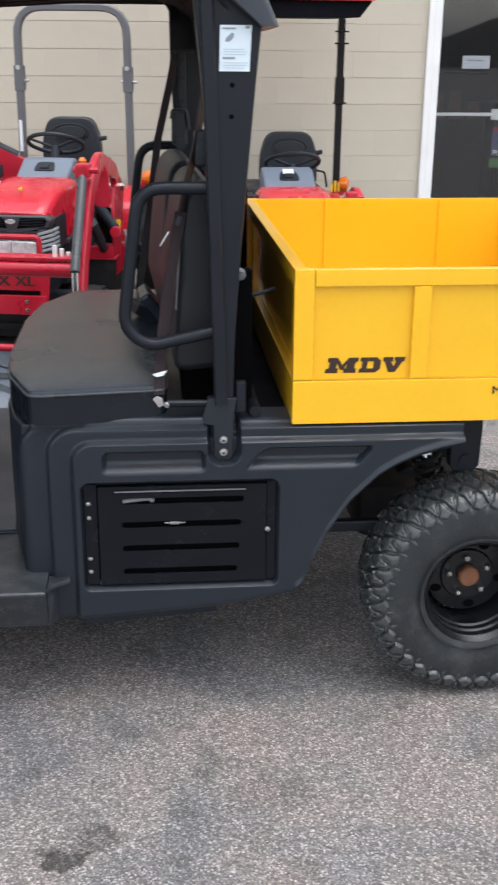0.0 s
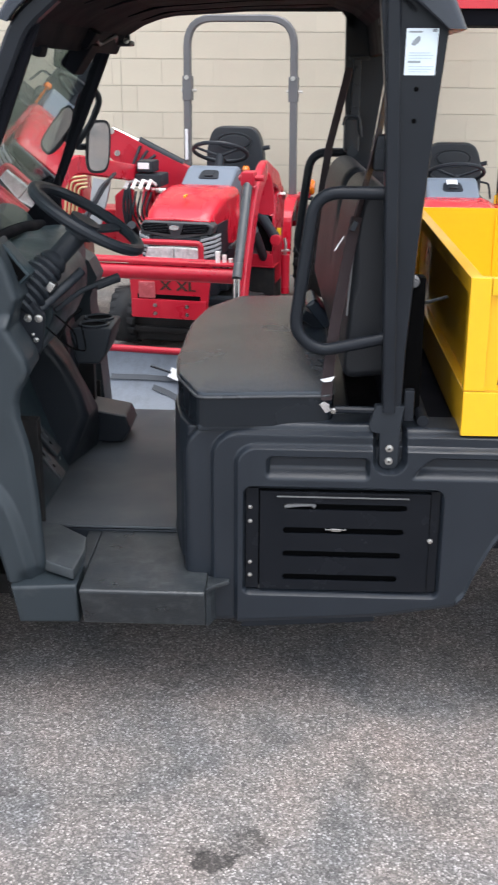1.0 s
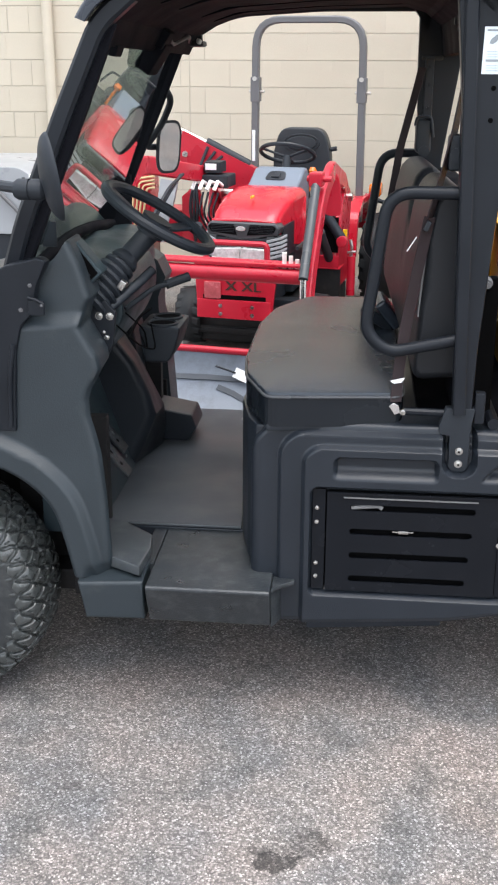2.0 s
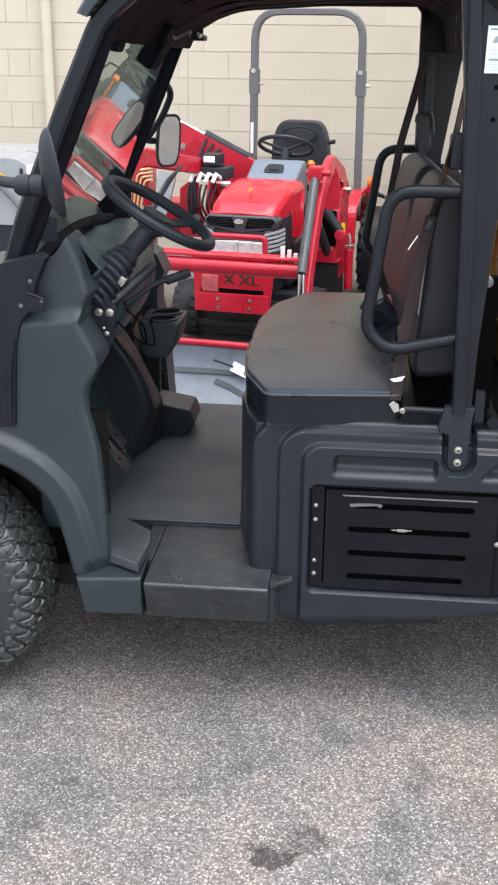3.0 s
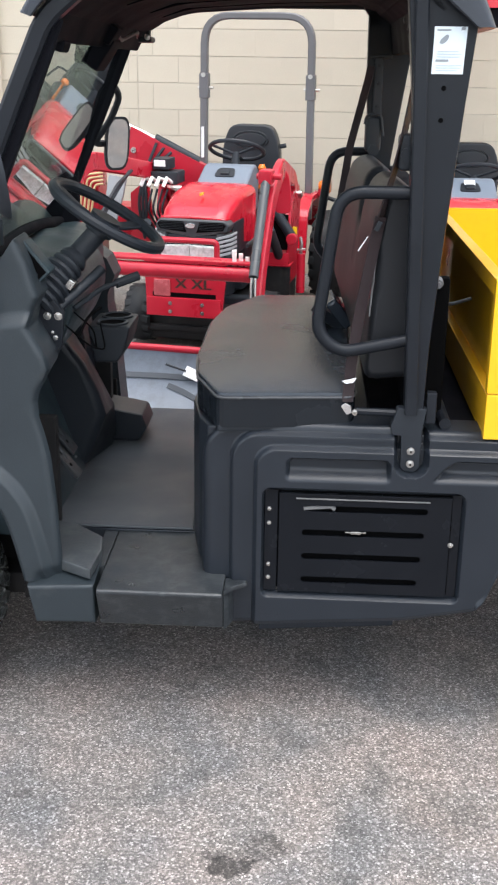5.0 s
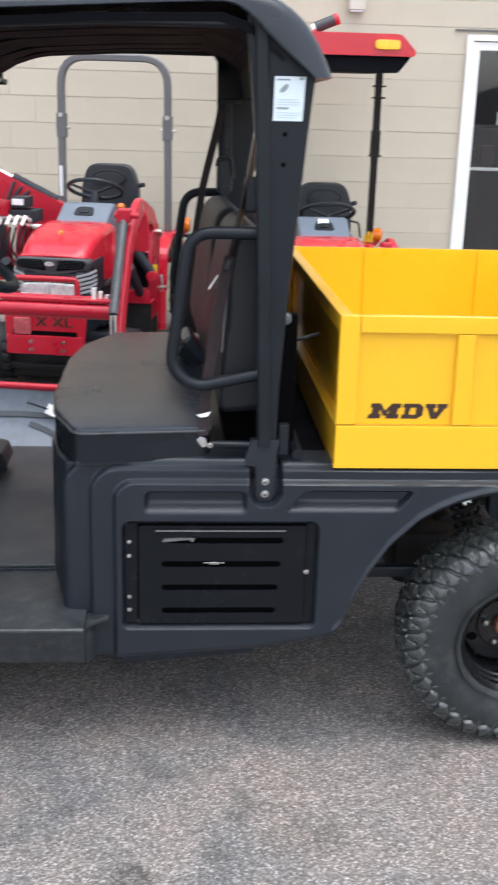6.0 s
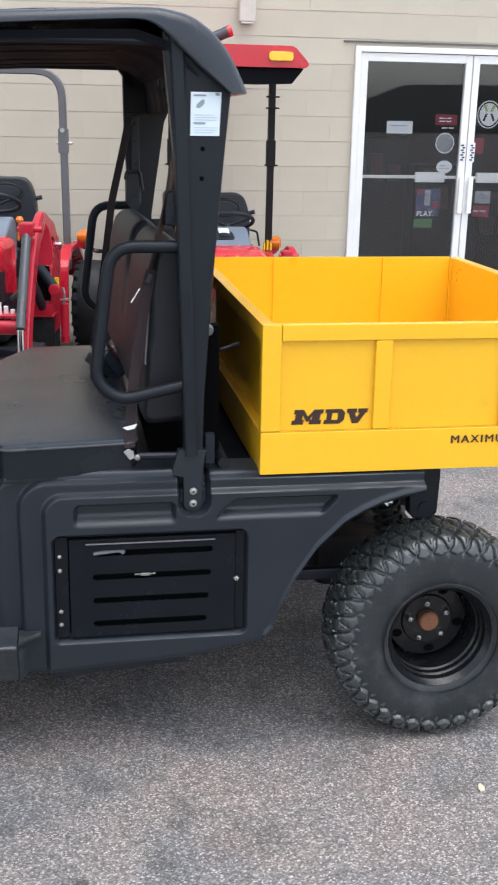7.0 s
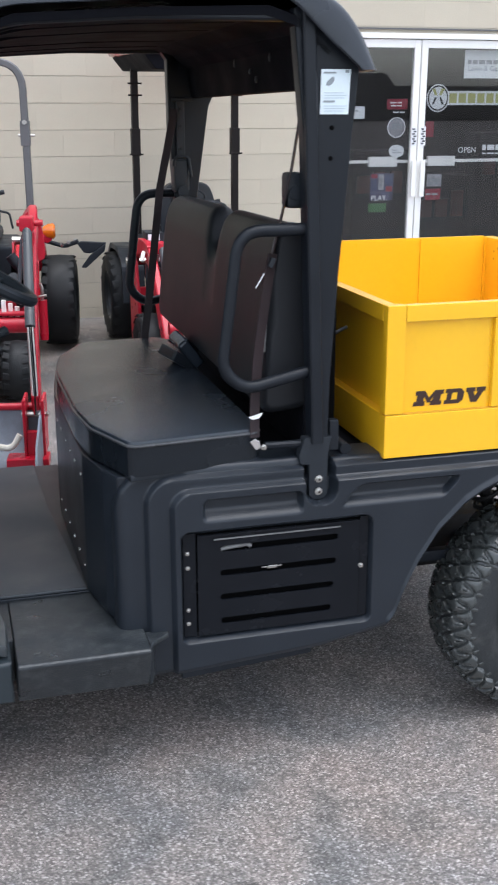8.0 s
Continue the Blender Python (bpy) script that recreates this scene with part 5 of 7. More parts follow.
def belt(y, far):
    k = -1 if far else 1
    bm = B()
    if far:
        tube(bm, [(-0.085, y, 1.80), (-0.095, y, 1.75), (-0.15, y - 0.02, 1.522), (-0.191, y - 0.04, 1.232), (-0.231, y - 0.06, 0.975)], 0, flat=(0.028, 0.004, (1.0, -0.3, 0)))
    else:
        tube(bm, [(-0.032, y - 0.03, 1.81), (-0.062, y - 0.02, 1.61), (-0.106, y - 0.02, 1.43)], 0, 0.05, flat=(0.040, 0.004, (0.45, 1.0, 0)))
        tube(bm, [(-0.106, y - 0.02, 1.43), (-0.112, y - 0.02, 1.40), (-0.150, y - 0.035, 1.18), (-0.168, y - 0.06, 1.04), (-0.172, y - 0.075, 0.950)], 0, 0.05, flat=(0.033, 0.004, (1.0, 0.5, 0)))
    b_ = part("seat_belt", bm, M_BELT, utv, "maroon seat belt webbing")
    bm = B()
    box(bm, -0.007, 0.007, -0.006, 0.006, -0.013, 0.013, 0.002, Matrix.Translation((-0.112, y - 0.03 * k, 1.408)) @ pose(0, 0, 0, 0, 25, 0))
    part("tongue", bm, M_BLACK, b_)
    bm = B()
    box(bm, -0.0014, 0.0014, -0.002, 0.002, -0.022, 0.022, 0.0006, Matrix.Translation((-0.150, y - 0.05 * k, 1.365)) @ pose(0, 0, 0, 0, 32, 0))
    part("stitch_tag", bm, M_WHITE, b_)
    bm = B()
    if far:
        box(bm, -0.098, -0.04, y - 0.035, y + 0.03, 1.505, 1.625, 0.012)
        tube(bm, [(-0.10, y - 0.04, 1.60), (-0.095, y - 0.04, 1.632), (-0.045, y - 0.04, 1.632), (-0.035, y - 0.04, 1.56)], 0.006, 0.015, 8)
        lathe(bm, [(0.02, -0.04), (0.02, -0.03), (0.010, -0.03)], (-0.065, y, 1.51), "y", 16)
    else:
        box(bm, -0.070, -0.024, y - 0.03, y + 0.03, 1.545, 1.635, 0.010)
        lathe(bm, [(0.018, -0.036), (0.018, -0.03), (0.010, -0.03)], (-0.048, y, 1.585), "y", 16)
    part("retractor", bm, M_BLACK, b_, "black belt retractor box")
    if not far:
        bm = B()
        prism(bm, [(-0.190, 0.944), (-0.174, 0.920), (-0.160, 0.926), (-0.164, 0.945), (-0.178, 0.953)], "y", y - 0.095, y - 0.091, 0.001)
        part("anchor", bm, M_CHROME, b_, "bright steel belt anchor")
        bm = B()
        bolt(bm, (-0.152, y - 0.095, 0.928), 0.007)
        part("anchor_bolt", bm, M_ZINC, b_)
        bm = B()
        prism(bm, [(-0.190, 1.008), (-0.150, 1.018), (-0.160, 1.004), (-0.178, 1.001)], "y", y - 0.079, y - 0.076)
        part("belt_label", bm, M_WHITE, b_)
    # buckle end lying on the cushion
    bm = B()
    m = Matrix.Translation((-0.185, 0.84, 1.035)) @ pose(0, 0, 0, 10, -38, 0) if far else Matrix.Translation((-0.215, 0.84, 1.008)) @ pose(0, 0, 0, 12, -58, 10)
    if far:
        box(bm, -0.020, 0.020, -0.060, 0.060, -0.055, 0.055, 0.012, m, 3)
        tube(bm, [m @ Vector((0, 0, -0.05)), Vector((-0.165, 0.84, 0.975))], 0, flat=(0.05, 0.006, (0, 1, 0)))
    else:
        box(bm, -0.018, 0.018, -0.050, 0.050, -0.042, 0.048, 0.006, m)
        tube(bm, [m @ Vector((0, 0, -0.04)), Vector((-0.175, 0.90, 0.985)), Vector((-0.145, 0.90, 0.97))], 0, 0.02, flat=(0.05, 0.006, (0, 1, 0)))
    bu = part("buckle", bm, M_VINYL if far else M_BLACK, b_, "black buckle resting on the cushion")
    if not far:
        bm = B()
        box(bm, -0.011, 0.011, -0.034, 0.034, 0.047, 0.050, 0.002, m)
        part("release_button", bm, M_BELT, bu, "dull maroon release button")


belt(0.13, False)
belt(W - 0.13, True)


# ---- roll cage, roof, glass ----
def cage():
    for k, (y0, y1) in enumerate(((0.030, 0.078), (W - 0.078, W - 0.030))):
        bm = B()
        near = [(-0.080, 2.025), (-0.020, 2.030), (0.040, 1.990), (0.080, 1.930), (0.094, 1.885), (0.078, 1.72), (0.048, 1.36), (0.031, 1.10), (0.026, 0.90), (-0.022, 0.90), (-0.028, 1.10), (-0.050, 1.72)]
        far = [(-0.100, 1.985), (0.030, 1.985), (0.090, 1.885), (0.055, 1.806), (0.005, 1.466), (0.020, 1.10), (0.020, 0.90), (-0.034, 0.90), (-0.055, 1.10), (-0.097, 1.74)]
        prism(bm, near if k == 0 else far, "y", y0, y1, 0.006)
        p = part("rear_pillar", bm, M_BLACKSTEEL, utv, "dark coated steel roll cage pillar")
        yo = y0 if k == 0 else y1
        s = -1 if k == 0 else 1
        bm = B()
        tube(bm, [(-0.044, yo + s * 0.004, 2.02), (-0.032, yo + s * 0.004, 1.70), (-0.012, yo + s * 0.004, 1.10), (-0.006, yo + s * 0.004, 0.93)], 0, flat=(0.033, 0.022, (1, 0, 0)))
        part("pillar_tube", bm, M_BLACKSTEEL, p)
        bm = B()
        prism(bm, [(-0.040, 0.945), (-0.056, 0.895), (-0.052, 0.872), (-0.028, 0.868), (-0.026, 0.780), (-0.014, 0.768), (0.014, 0.768), (0.026, 0.780), (0.027, 0.885), (0.036, 0.945)], "y", yo - 0.004 * s * -1, yo + 0.03 * -s, 0.003)
        part("pillar_foot", bm, M_BLACK, p)
        if k == 0:
            for z in (0.792, 0.828):
                bm = B()
                bolt(bm, (0.0, yo - 0.005, z), 0.0085, h=0.008)
                part("bolt", bm, M_ZINC, p)
                bm = B()
                lathe(bm, [(0.0031, -0.0102), (0.0031, -0.0090)], (0.0, yo - 0.005, z), "y", 6)
                part("bolt_socket", bm, M_SHADEBLACK, p)
            for x, z in ((0.022, 1.746), (0.020, 1.672)):
                bm = B()
                lathe(bm, [(0.0060, -0.0015), (0.0060, 0.0)], (x, yo, z), "y", 16)
                part("hole", bm, M_SHADEBLACK, p)
            bm = B()
            prism(bm, [(-0.008, 1.884), (0.069, 1.884), (0.064, 1.778), (-0.010, 1.778)], "y", yo - 0.0022, yo - 0.0006)
            st = part("warning_sticker", bm, M_PALEBLUE, p, "pale blue warning sticker with small grey print", smooth=False)
            for z, w, h, x0 in ((1.874, 0.032, 0.004, -0.002), (1.876, 0.010, 0.007, 0.054), (1.806, 0.030, 0.005, -0.002), (1.822, 0.058, 0.0016, 0.0), (1.816, 0.054, 0.0016, 0.0), (1.828, 0.050, 0.0016, 0.0), (1.797, 0.060, 0.0016, 0.0), (1.791, 0.056, 0.0016, 0.0), (1.785, 0.050, 0.0016, 0.0)):
                bm = B()
                box(bm, x0, x0 + w, yo - 0.0035, yo - 0.0025, z, z + h)
                part("print_line", bm, M_FAINT if h < 0.003 else M_INK, st, smooth=False)
            bm = B()
            prism(bm, [(0.004, 1.847), (0.008, 1.856), (0.014, 1.861), (0.021, 1.867), (0.026, 1.864), (0.025, 1.857), (0.020, 1.850), (0.012, 1.845)], "y", yo - 0.0035, yo - 0.0025)
            part("pictogram", bm, M_INK, st, smooth=False)
        if k == 1:
            bm = B()
            box(bm, -0.072, -0.040, y0 - 0.016, y0 - 0.001, 1.62, 1.83, 0.004)
            box(bm, -0.085, -0.010, y0 - 0.010, y0 - 0.001, 1.825, 1.840, 0.003)
            rail_ = part("belt_rail", bm, M_BLACK, p, "black belt height rail")
            for z in (1.80, 1.74, 1.66):
                bm = B()
                bolt(bm, (-0.056, y0 - 0.016, z), 0.005)
                part("bolt", bm, M_BLACKSTEEL, rail_)
            bm = B()
            prism(bm, [(-0.06, 2.012), (-0.06, 1.92), (-0.092, 1.945), (-0.100, 1.972), (-0.118, 1.996), (-0.135, 2.010)], "y", y0, y1, 0.002)
            part("gusset", bm, M_BLACKSTEEL, p)
        # hip bar
        yb = 0.05 if k == 0 else W - 0.05
        bm = B()
        tube(bm, [(-0.035, yb, 1.497), (-0.215, yb, 1.497), (-0.262, yb, 1.14), (-0.20, yb - 0.0, 1.085), (-0.02, yb, 1.125)], 0.0165, 0.065, 12)
        part("hip_bar", bm, M_BLACKSTEEL, p, "black tubular hip guard")
        bm = B()
        box(bm, 0.035, 0.062, yb - 0.01, yb + 0.02, 0.90, 0.985, 0.004)
        part("bracket", bm, M_BLACKSTEEL, p)
        bm = B()
        tube(bm, [(-0.15, yb - 0.01, 0.93), (-0.02, yb, 0.925)], 0.011)
        part("anchor_bar", bm, M_BLACKSTEEL, p)
        # front pillar
        bm = B()
        ya = 0.045 if k == 0 else W - 0.045
        sh = 0.0 if k == 0 else -0.070
        tube(bm, [(-0.84, ya, 1.972), (-0.938 + sh, ya, 1.892), (-1.034 + sh, ya, 1.684), (-1.150 + sh, ya, 1.416), (-1.245 + sh, ya + (0.045 if k == 0 else -0.045), 1.16)], 0, 0.04, flat=(0.046, 0.05, (0.9, 0, -0.4)))
        a = part("front_pillar", bm, M_BLACKSTEEL, utv, "dark steel windshield pillar")
        bm = B()
        ys, wd = (ya + 0.02, 0.036) if k == 0 else (ya - 0.028, 0.072)
        tube(bm, [(-0.912 + sh, ys, 1.895), (-1.000 + sh, ys, 1.684), (-1.116 + sh, ys, 1.416), (-1.173 + sh, ys, 1.28)], 0, flat=(wd, 0.03, (0.9, 0, -0.4)))
        part("pillar_seal", bm, M_LINER, a)
        bm = B()
        tube(bm, [(-0.89, ya, 1.945), (-0.74, ya, 1.985), (-0.45, ya, 2.003), (-0.10, ya, 2.003)], 0.012, 0.04)
        part("roof_rail", bm, M_BLACKSTEEL, utv)
    for x, z in ((-0.90, 1.930), (-0.05, 1.985)):
        bm = B()
        tube(bm, [(x, 0.05, z), (x, W - 0.05, z)], 0.020)
        part("cross_tube", bm, M_LINER, utv)
    bm = B()
    prism(bm, [(-0.01, 1.838), (0.03, 1.838), (0.045, 1.975), (-0.03, 1.985)], "y", 0.08, W - 0.08, 0.006)
    h = part("rear_header", bm, M_LINER, utv, "dark steel rear header plate")
    for y, z, r in ((0.42, 1.93, 0.012), (0.62, 1.90, 0.008), (0.55, 1.875, 0.009), (0.80, 1.93, 0.012)):
        bm = B()
        lathe(bm, [(r, 0.0), (r, -0.004), (r * 0.5, -0.006)], (-0.02 + (1.93 - z) * -0.05, y, z), "x", 14)
        part("bolt", bm, M_BLACK, h)
    bm = B()
    prism(bm, [(-0.958, 1.842), (-0.938, 1.840), (-0.888, 1.935), (-0.915, 1.945)], "y", 0.07, W - 0.07, 0.004)
    part("windshield_header", bm, M_LINER, utv, "black header above the windshield")
    # lower rear cross plate behind the seat
    bm = B()
    tube(bm, [(0.0, 0.06, 1.42), (0.0, W - 0.06, 1.42)], 0.018)
    part("seat_back_tube", bm, M_BLACKSTEEL, utv)
    bm = B()
    box(bm, -0.005, 0.052, 0.150, W - 0.09, 0.86, 1.45, 0.01)
    part("rear_screen_panel", bm, M_LINER, utv, "black panel behind the seat")
    bm = B()
    lathe(bm, [(0.0, -0.022), (0.006, -0.022), (0.007, -0.014), (0.012, -0.014), (0.012, 0.0), (0.016, 0.004), (0.016, 0.02)], (0.052, 0.125, 1.260), "y", 20)
    t = part("bed_stop", bm, M_GREYTUBE, utv, "dull steel bolt with washer")
    # near-black plate that stands in for the shade of the gap before the bed
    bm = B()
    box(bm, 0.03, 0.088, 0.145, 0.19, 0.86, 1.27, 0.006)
    part("shade_plate", bm, M_SHADEBLACK, utv)
    # unseen plate added to keep bright reflections off the bed's front wall
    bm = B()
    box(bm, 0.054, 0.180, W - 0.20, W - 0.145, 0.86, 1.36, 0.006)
    part("shade_plate", bm, M_SHADEBLACK, utv)
    bm = B()
    tube(bm, [(0.06, 0.16, 1.20), (0.10, 0.20, 1.19), (0.16, 0.26, 1.195)], 0.005, 0.02)
    part("cable", bm, M_BLACK, utv)


cage()


def roof():
    # side edge of the shell (top line) and the lower line of its lip, front to rear
    top = [(-0.995, 1.905), (-0.965, 1.952), (-0.89, 2.004), (-0.76, 2.044), (-0.40, 2.066), (-0.15, 2.080), (-0.075, 2.080), (-0.002, 2.064), (0.056, 2.024), (0.099, 1.968), (0.124, 1.914), (0.137, 1.882)]
    lip = [(-0.960, 1.893), (-0.935, 1.925), (-0.87, 1.972), (-0.75, 2.012), (-0.40, 2.034), (-0.16, 2.048), (-0.112, 2.046), (-0.070, 2.018), (-0.030, 1.980), (0.014, 1.940), (0.055, 1.908), (0.086, 1.882)]
    top = rounded([(x, 0, z) for x, z in top], 0.03, 4)
    lip = rounded([(x, 0, z) for x, z in lip], 0.03, 4)
    # (inset from the side, share of the way from the top line to the lip line)
    ring_l = [(0.030, 0.60), (0.014, 0.70), (0.010, 0.98), (0.003, 1.0), (0.0, 0.93), (0.002, 0.60), (0.008, 0.32), (0.018, 0.14), (0.034, 0.04), (0.060, 0.0), (0.20, -0.12), (0.45, -0.20)]
    stations = [(-0.006 + a, f) for a, f in ring_l] + [(W / 2, -0.22)] + [(W + 0.006 - a, f) for a, f in reversed(ring_l)]
    bm = B()
    rings = []
    for p, q in zip(top, lip):
        rings.append([bm.verts.new((p.x + (q.x - p.x) * f, y, p.z + (q.z - p.z) * f)) for y, f in stations])
    n = len(stations)
    for a, b_ in zip(rings, rings[1:]):
        for j in range(n):
            bm.faces.new((a[j], a[(j + 1) % n], b_[(j + 1) % n], b_[j]))
    bm.faces.new(rings[0])
    bm.faces.new(rings[-1])
    bmesh.ops.recalc_face_normals(bm, faces=bm.faces)
    r = part("roof", bm, M_ROOF, utv, "dark moulded plastic roof with rounded edges")
    bm = B()
    for y in (0.32, 0.65, 0.98):
        prism(bm, [(-0.75, 2.046), (-0.40, 2.068), (-0.13, 2.082), (-0.16, 2.094), (-0.40, 2.086), (-0.72, 2.060)], "y", y - 0.10, y + 0.10, 0.006)
    part("roof_rib", bm, M_ROOF, r)
    bm = B()
    prism(bm, [(-0.925, 1.912), (-0.85, 1.962), (-0.74, 1.998), (-0.45, 2.018), (-0.14, 2.028), (-0.065, 2.004), (0.02, 1.925), (0.01, 1.915), (-0.08, 1.985), (-0.15, 2.006), (-0.45, 1.998), (-0.74, 1.978), (-0.84, 1.942), (-0.915, 1.898)], "y", 0.03, W - 0.03, 0.002)
    part("headliner", bm, M_LINER, r)
    # moulded stiffening channels along the underside
    for y in (0.10, 0.26, 0.55, 1.0, 1.30):
        bm = B()
        tube(bm, [(-0.82, y, 1.950), (-0.72, y, 1.980), (-0.45, y, 1.999), (-0.17, y, 2.007)], 0, 0.06, flat=(0.030, 0.007, (0, 1, 0)))
        part("liner_channel", bm, M_LINER, r)
    bm = B()
    box(bm, -0.020, 0.020, -0.040, 0.040, -0.016, 0.016, 0.008, Matrix.Translation((-0.952, 0.26, 1.836)) @ pose(0, 0, 0, 0, 20, 0))
    tube(bm, [(-0.95, 0.26, 1.85), (-0.92, 0.26, 1.92)], 0.010)
    part("rear_view_mirror", bm, M_LINER, utv, "black rear-view mirror housing")
    bm = B()
    box(bm, -0.030, 0.030, -0.07, 0.07, -0.055, 0.055, 0.008, Matrix.Translation((-0.952, 0.84, 1.830)) @ pose(0, 0, 0, 0, 35, 0))
    box(bm, -0.022, 0.022, -0.05, 0.05, -0.030, 0.030, 0.006, Matrix.Translation((-0.915, 0.80, 1.880)) @ pose(0, 0, 0, 0, 35, 0))
    m_ = part("wiper_motor", bm, M_LINER, utv, "black wiper motor box")
    bm = B()
    tube(bm, [(-0.90, 0.80, 1.90), (-0.93, 1.05, 1.865), (-0.90, 1.25, 1.90), (-0.94, 1.42, 1.87), (-0.93, 1.48, 1.905)], 0.008, 0.05, 8)
    part("cable", bm, M_BLACK, m_)
    bm = B()
    box(bm, -0.955, -0.875, 1.40, 1.50, 1.868, 1.888, 0.006)
    box(bm, -0.905, -0.890, 1.47, 1.50, 1.885, 1.93, 0.004)
    part("clamp", bm, M_BLACK, m_, "black clamp on the roof frame")
    bm = B()
    lathe(bm, [(0.010, 0.0), (0.010, -0.005), (0.005, -0.007)], (-0.888, 1.39, 1.885), "y", 12)
    part("clamp_bolt", bm, M_ZINC, m_)


roof()


def windshield():
    bm = B()
    lean, turn = radians(22.0), radians(2.0)
    d, along = Vector((math.sin(lean), 0, math.cos(lean))), Vector((-math.sin(turn), math.cos(turn), 0))
    mid, n = Vector((-1.073, W / 2, 1.5875)), d.cross(Vector((0, 1, 0))).normalized() * 0.0022
    vs = [bm.verts.new(mid + along * a * 0.69 + d * (0.315 if b_ > 0 else -0.375) + n * c) for c in (-1, 1) for a, b_ in ((-1, -1), (1, -1), (1, 1), (-1, 1))]
    for f in ((3, 2, 1, 0), (4, 5, 6, 7), (0, 1, 5, 4), (1, 2, 6, 5), (2, 3, 7, 6), (3, 0, 4, 7)):
        bm.faces.new([vs[k] for k in f])
    bmesh.ops.recalc_face_normals(bm, faces=bm.faces)
    g = part("windshield", bm, M_GLASS, utv, "clear tilted windshield glass", smooth=False)
    g.visible_shadow = False
    bm = B()
    tube(bm, [(-1.205, 0.12, 1.190), (-1.192, 0.20, 1.245), (-1.186, 0.30, 1.272), (-1.183, 0.45, 1.288), (-1.188, 0.65, 1.294), (-1.205, 0.94, 1.276), (-1.232, 1.30, 1.240), (-1.250, W - 0.06, 1.215)], 0.021, 0.10, 12)
    part("windshield_trim", bm, M_LINER, utv)
    bm = B()
    prism(bm, [(-1.31, 1.14), (-1.30, 1.27), (-1.215, 1.43), (-1.165, 1.41), (-1.172, 1.14)], "y", W - 0.115, W - 0.075, 0.008)
    part("pillar_gusset", bm, M_LINER, utv, "black plate at the foot of the windshield pillar")
    for y, side in ((-0.10, -1), (W + 0.08, 1)):
        m = Matrix.Translation((-1.045 if side < 0 else -1.058, y, 1.533 if side < 0 else 1.503)) @ pose(0, 0, 0, 0, -9 if side < 0 else 6, 24 if side < 0 else -38)
        hy, hz = (0.075, 0.108) if side < 0 else (0.062, 0.102)
        pw = 1.0 if side < 0 else 0.55
        bm = B()
        bmesh.ops.create_uvsphere(bm, u_segments=36, v_segments=22, radius=1.0)
        for v in bm.verts:
            x = v.co.x
            r_ = math.hypot(v.co.y, v.co.z)
            sq = 1.0
            if r_ > 1e-6:
                # squarer outline for the far mirror
                cy, cz = abs(v.co.y) / r_, abs(v.co.z) / r_
                sq = (cy ** (2 / pw) + cz ** (2 / pw)) ** (-pw / 2)
            v.co = Vector((0.018 if x > 0 else 0.018 + x * 0.036, v.co.y * sq * hy, v.co.z * sq * hz))
        bmesh.ops.transform(bm, matrix=m, verts=bm.verts)
        mir = part("side_mirror", bm, M_BLACK, utv, "black side mirror")
        bm = B()
        ring = []
        for k in range(40):
            a = 2 * math.pi * k / 40
            cy, cz = abs(math.cos(a)), abs(math.sin(a))
            sq = (cy ** (2 / pw) + cz ** (2 / pw)) ** (-pw / 2)
            ring.append((math.cos(a) * sq * (hy - 0.010), math.sin(a) * sq * (hz - 0.010)))
        prism(bm, ring, "x", 0.0165, 0.0186)
        bmesh.ops.transform(bm, matrix=m, verts=bm.verts)
        part("mirror_glass", bm, M_MIRROR, mir, "mirror glass")
        bm = B()
        yp = 0.03 if side < 0 else W - 0.03
        if side < 0:
            tube(bm, [(-1.22, yp - 0.02, 1.505), (-1.13, y + 0.03, 1.505), (-1.065, y, 1.507)], 0.014, 0.03)
            lathe(bm, [(0.020, -0.040), (0.026, -0.03), (0.026, -0.003), (0.023, -0.002), (0.023, 0.002), (0.026, 0.003), (0.026, 0.03), (0.018, 0.040)], (-1.09, y + 0.005, 1.505), "x", 18)
        else:
            tube(bm, [(-1.050, yp, 1.735), (-1.022, yp + 0.05, 1.68), (-1.062, yp + 0.05, 1.59), (-1.125, yp + 0.03, 1.505), (-1.085, y, 1.50)], 0.013, 0.03)
        part("mirror_arm", bm, M_BLACK, mir)
    bm = B()
    box(bm, -1.155, -1.115, 0.20, 0.206, 1.32, 1.39, 0.002)
    part("certificate_frame", bm, M_BLACK, utv)


def cowl_hinge():
    """Black channel, hinge plate and bolts at the foot of the windshield pillar."""
    bm = B()
    prism(bm, [(-1.262, 0.845), (-1.199, 0.845), (-1.193, 0.95), (-1.185, 1.07), (-1.168, 1.140), (-1.137, 1.172), (-1.120, 1.246), (-1.090, 1.312), (-1.112, 1.322), (-1.20, 1.300), (-1.30, 1.25), (-1.30, 1.12), (-1.262, 1.08)], "y", -0.003, 0.045, 0.006)
    h = part("pillar_channel", bm, M_BLACKSTEEL, utv, "black channel at the foot of the windshield pillar")
    bm = B()
    tube(bm, [(-1.190, -0.008, 1.09), (-1.205, -0.008, 1.00), (-1.212, -0.006, 0.86)], 0.007, 0.03)
    part("drain_hose", bm, M_BLACKSTEEL, h)
    bm = B()
    box(bm, -1.142, -1.098, -0.014, -0.002, 1.172, 1.212, 0.004)
    tube(bm, [(-1.140, -0.012, 1.219), (-1.118, -0.014, 1.214), (-1.098, -0.012, 1.202)], 0.0045)
    hp = part("hinge_plate", bm, M_BLACKSTEEL, h, "black steel hinge bracket")
    for x, z, r in ((-1.136, 1.250, 0.0045), (-1.164, 1.184, 0.005), (-1.104, 1.200, 0.004)):
        bm = B()
        bolt(bm, (x, -0.012 if r == 0.004 else -0.002, z), r)
        part("bolt", bm, M_GREYTUBE, hp)


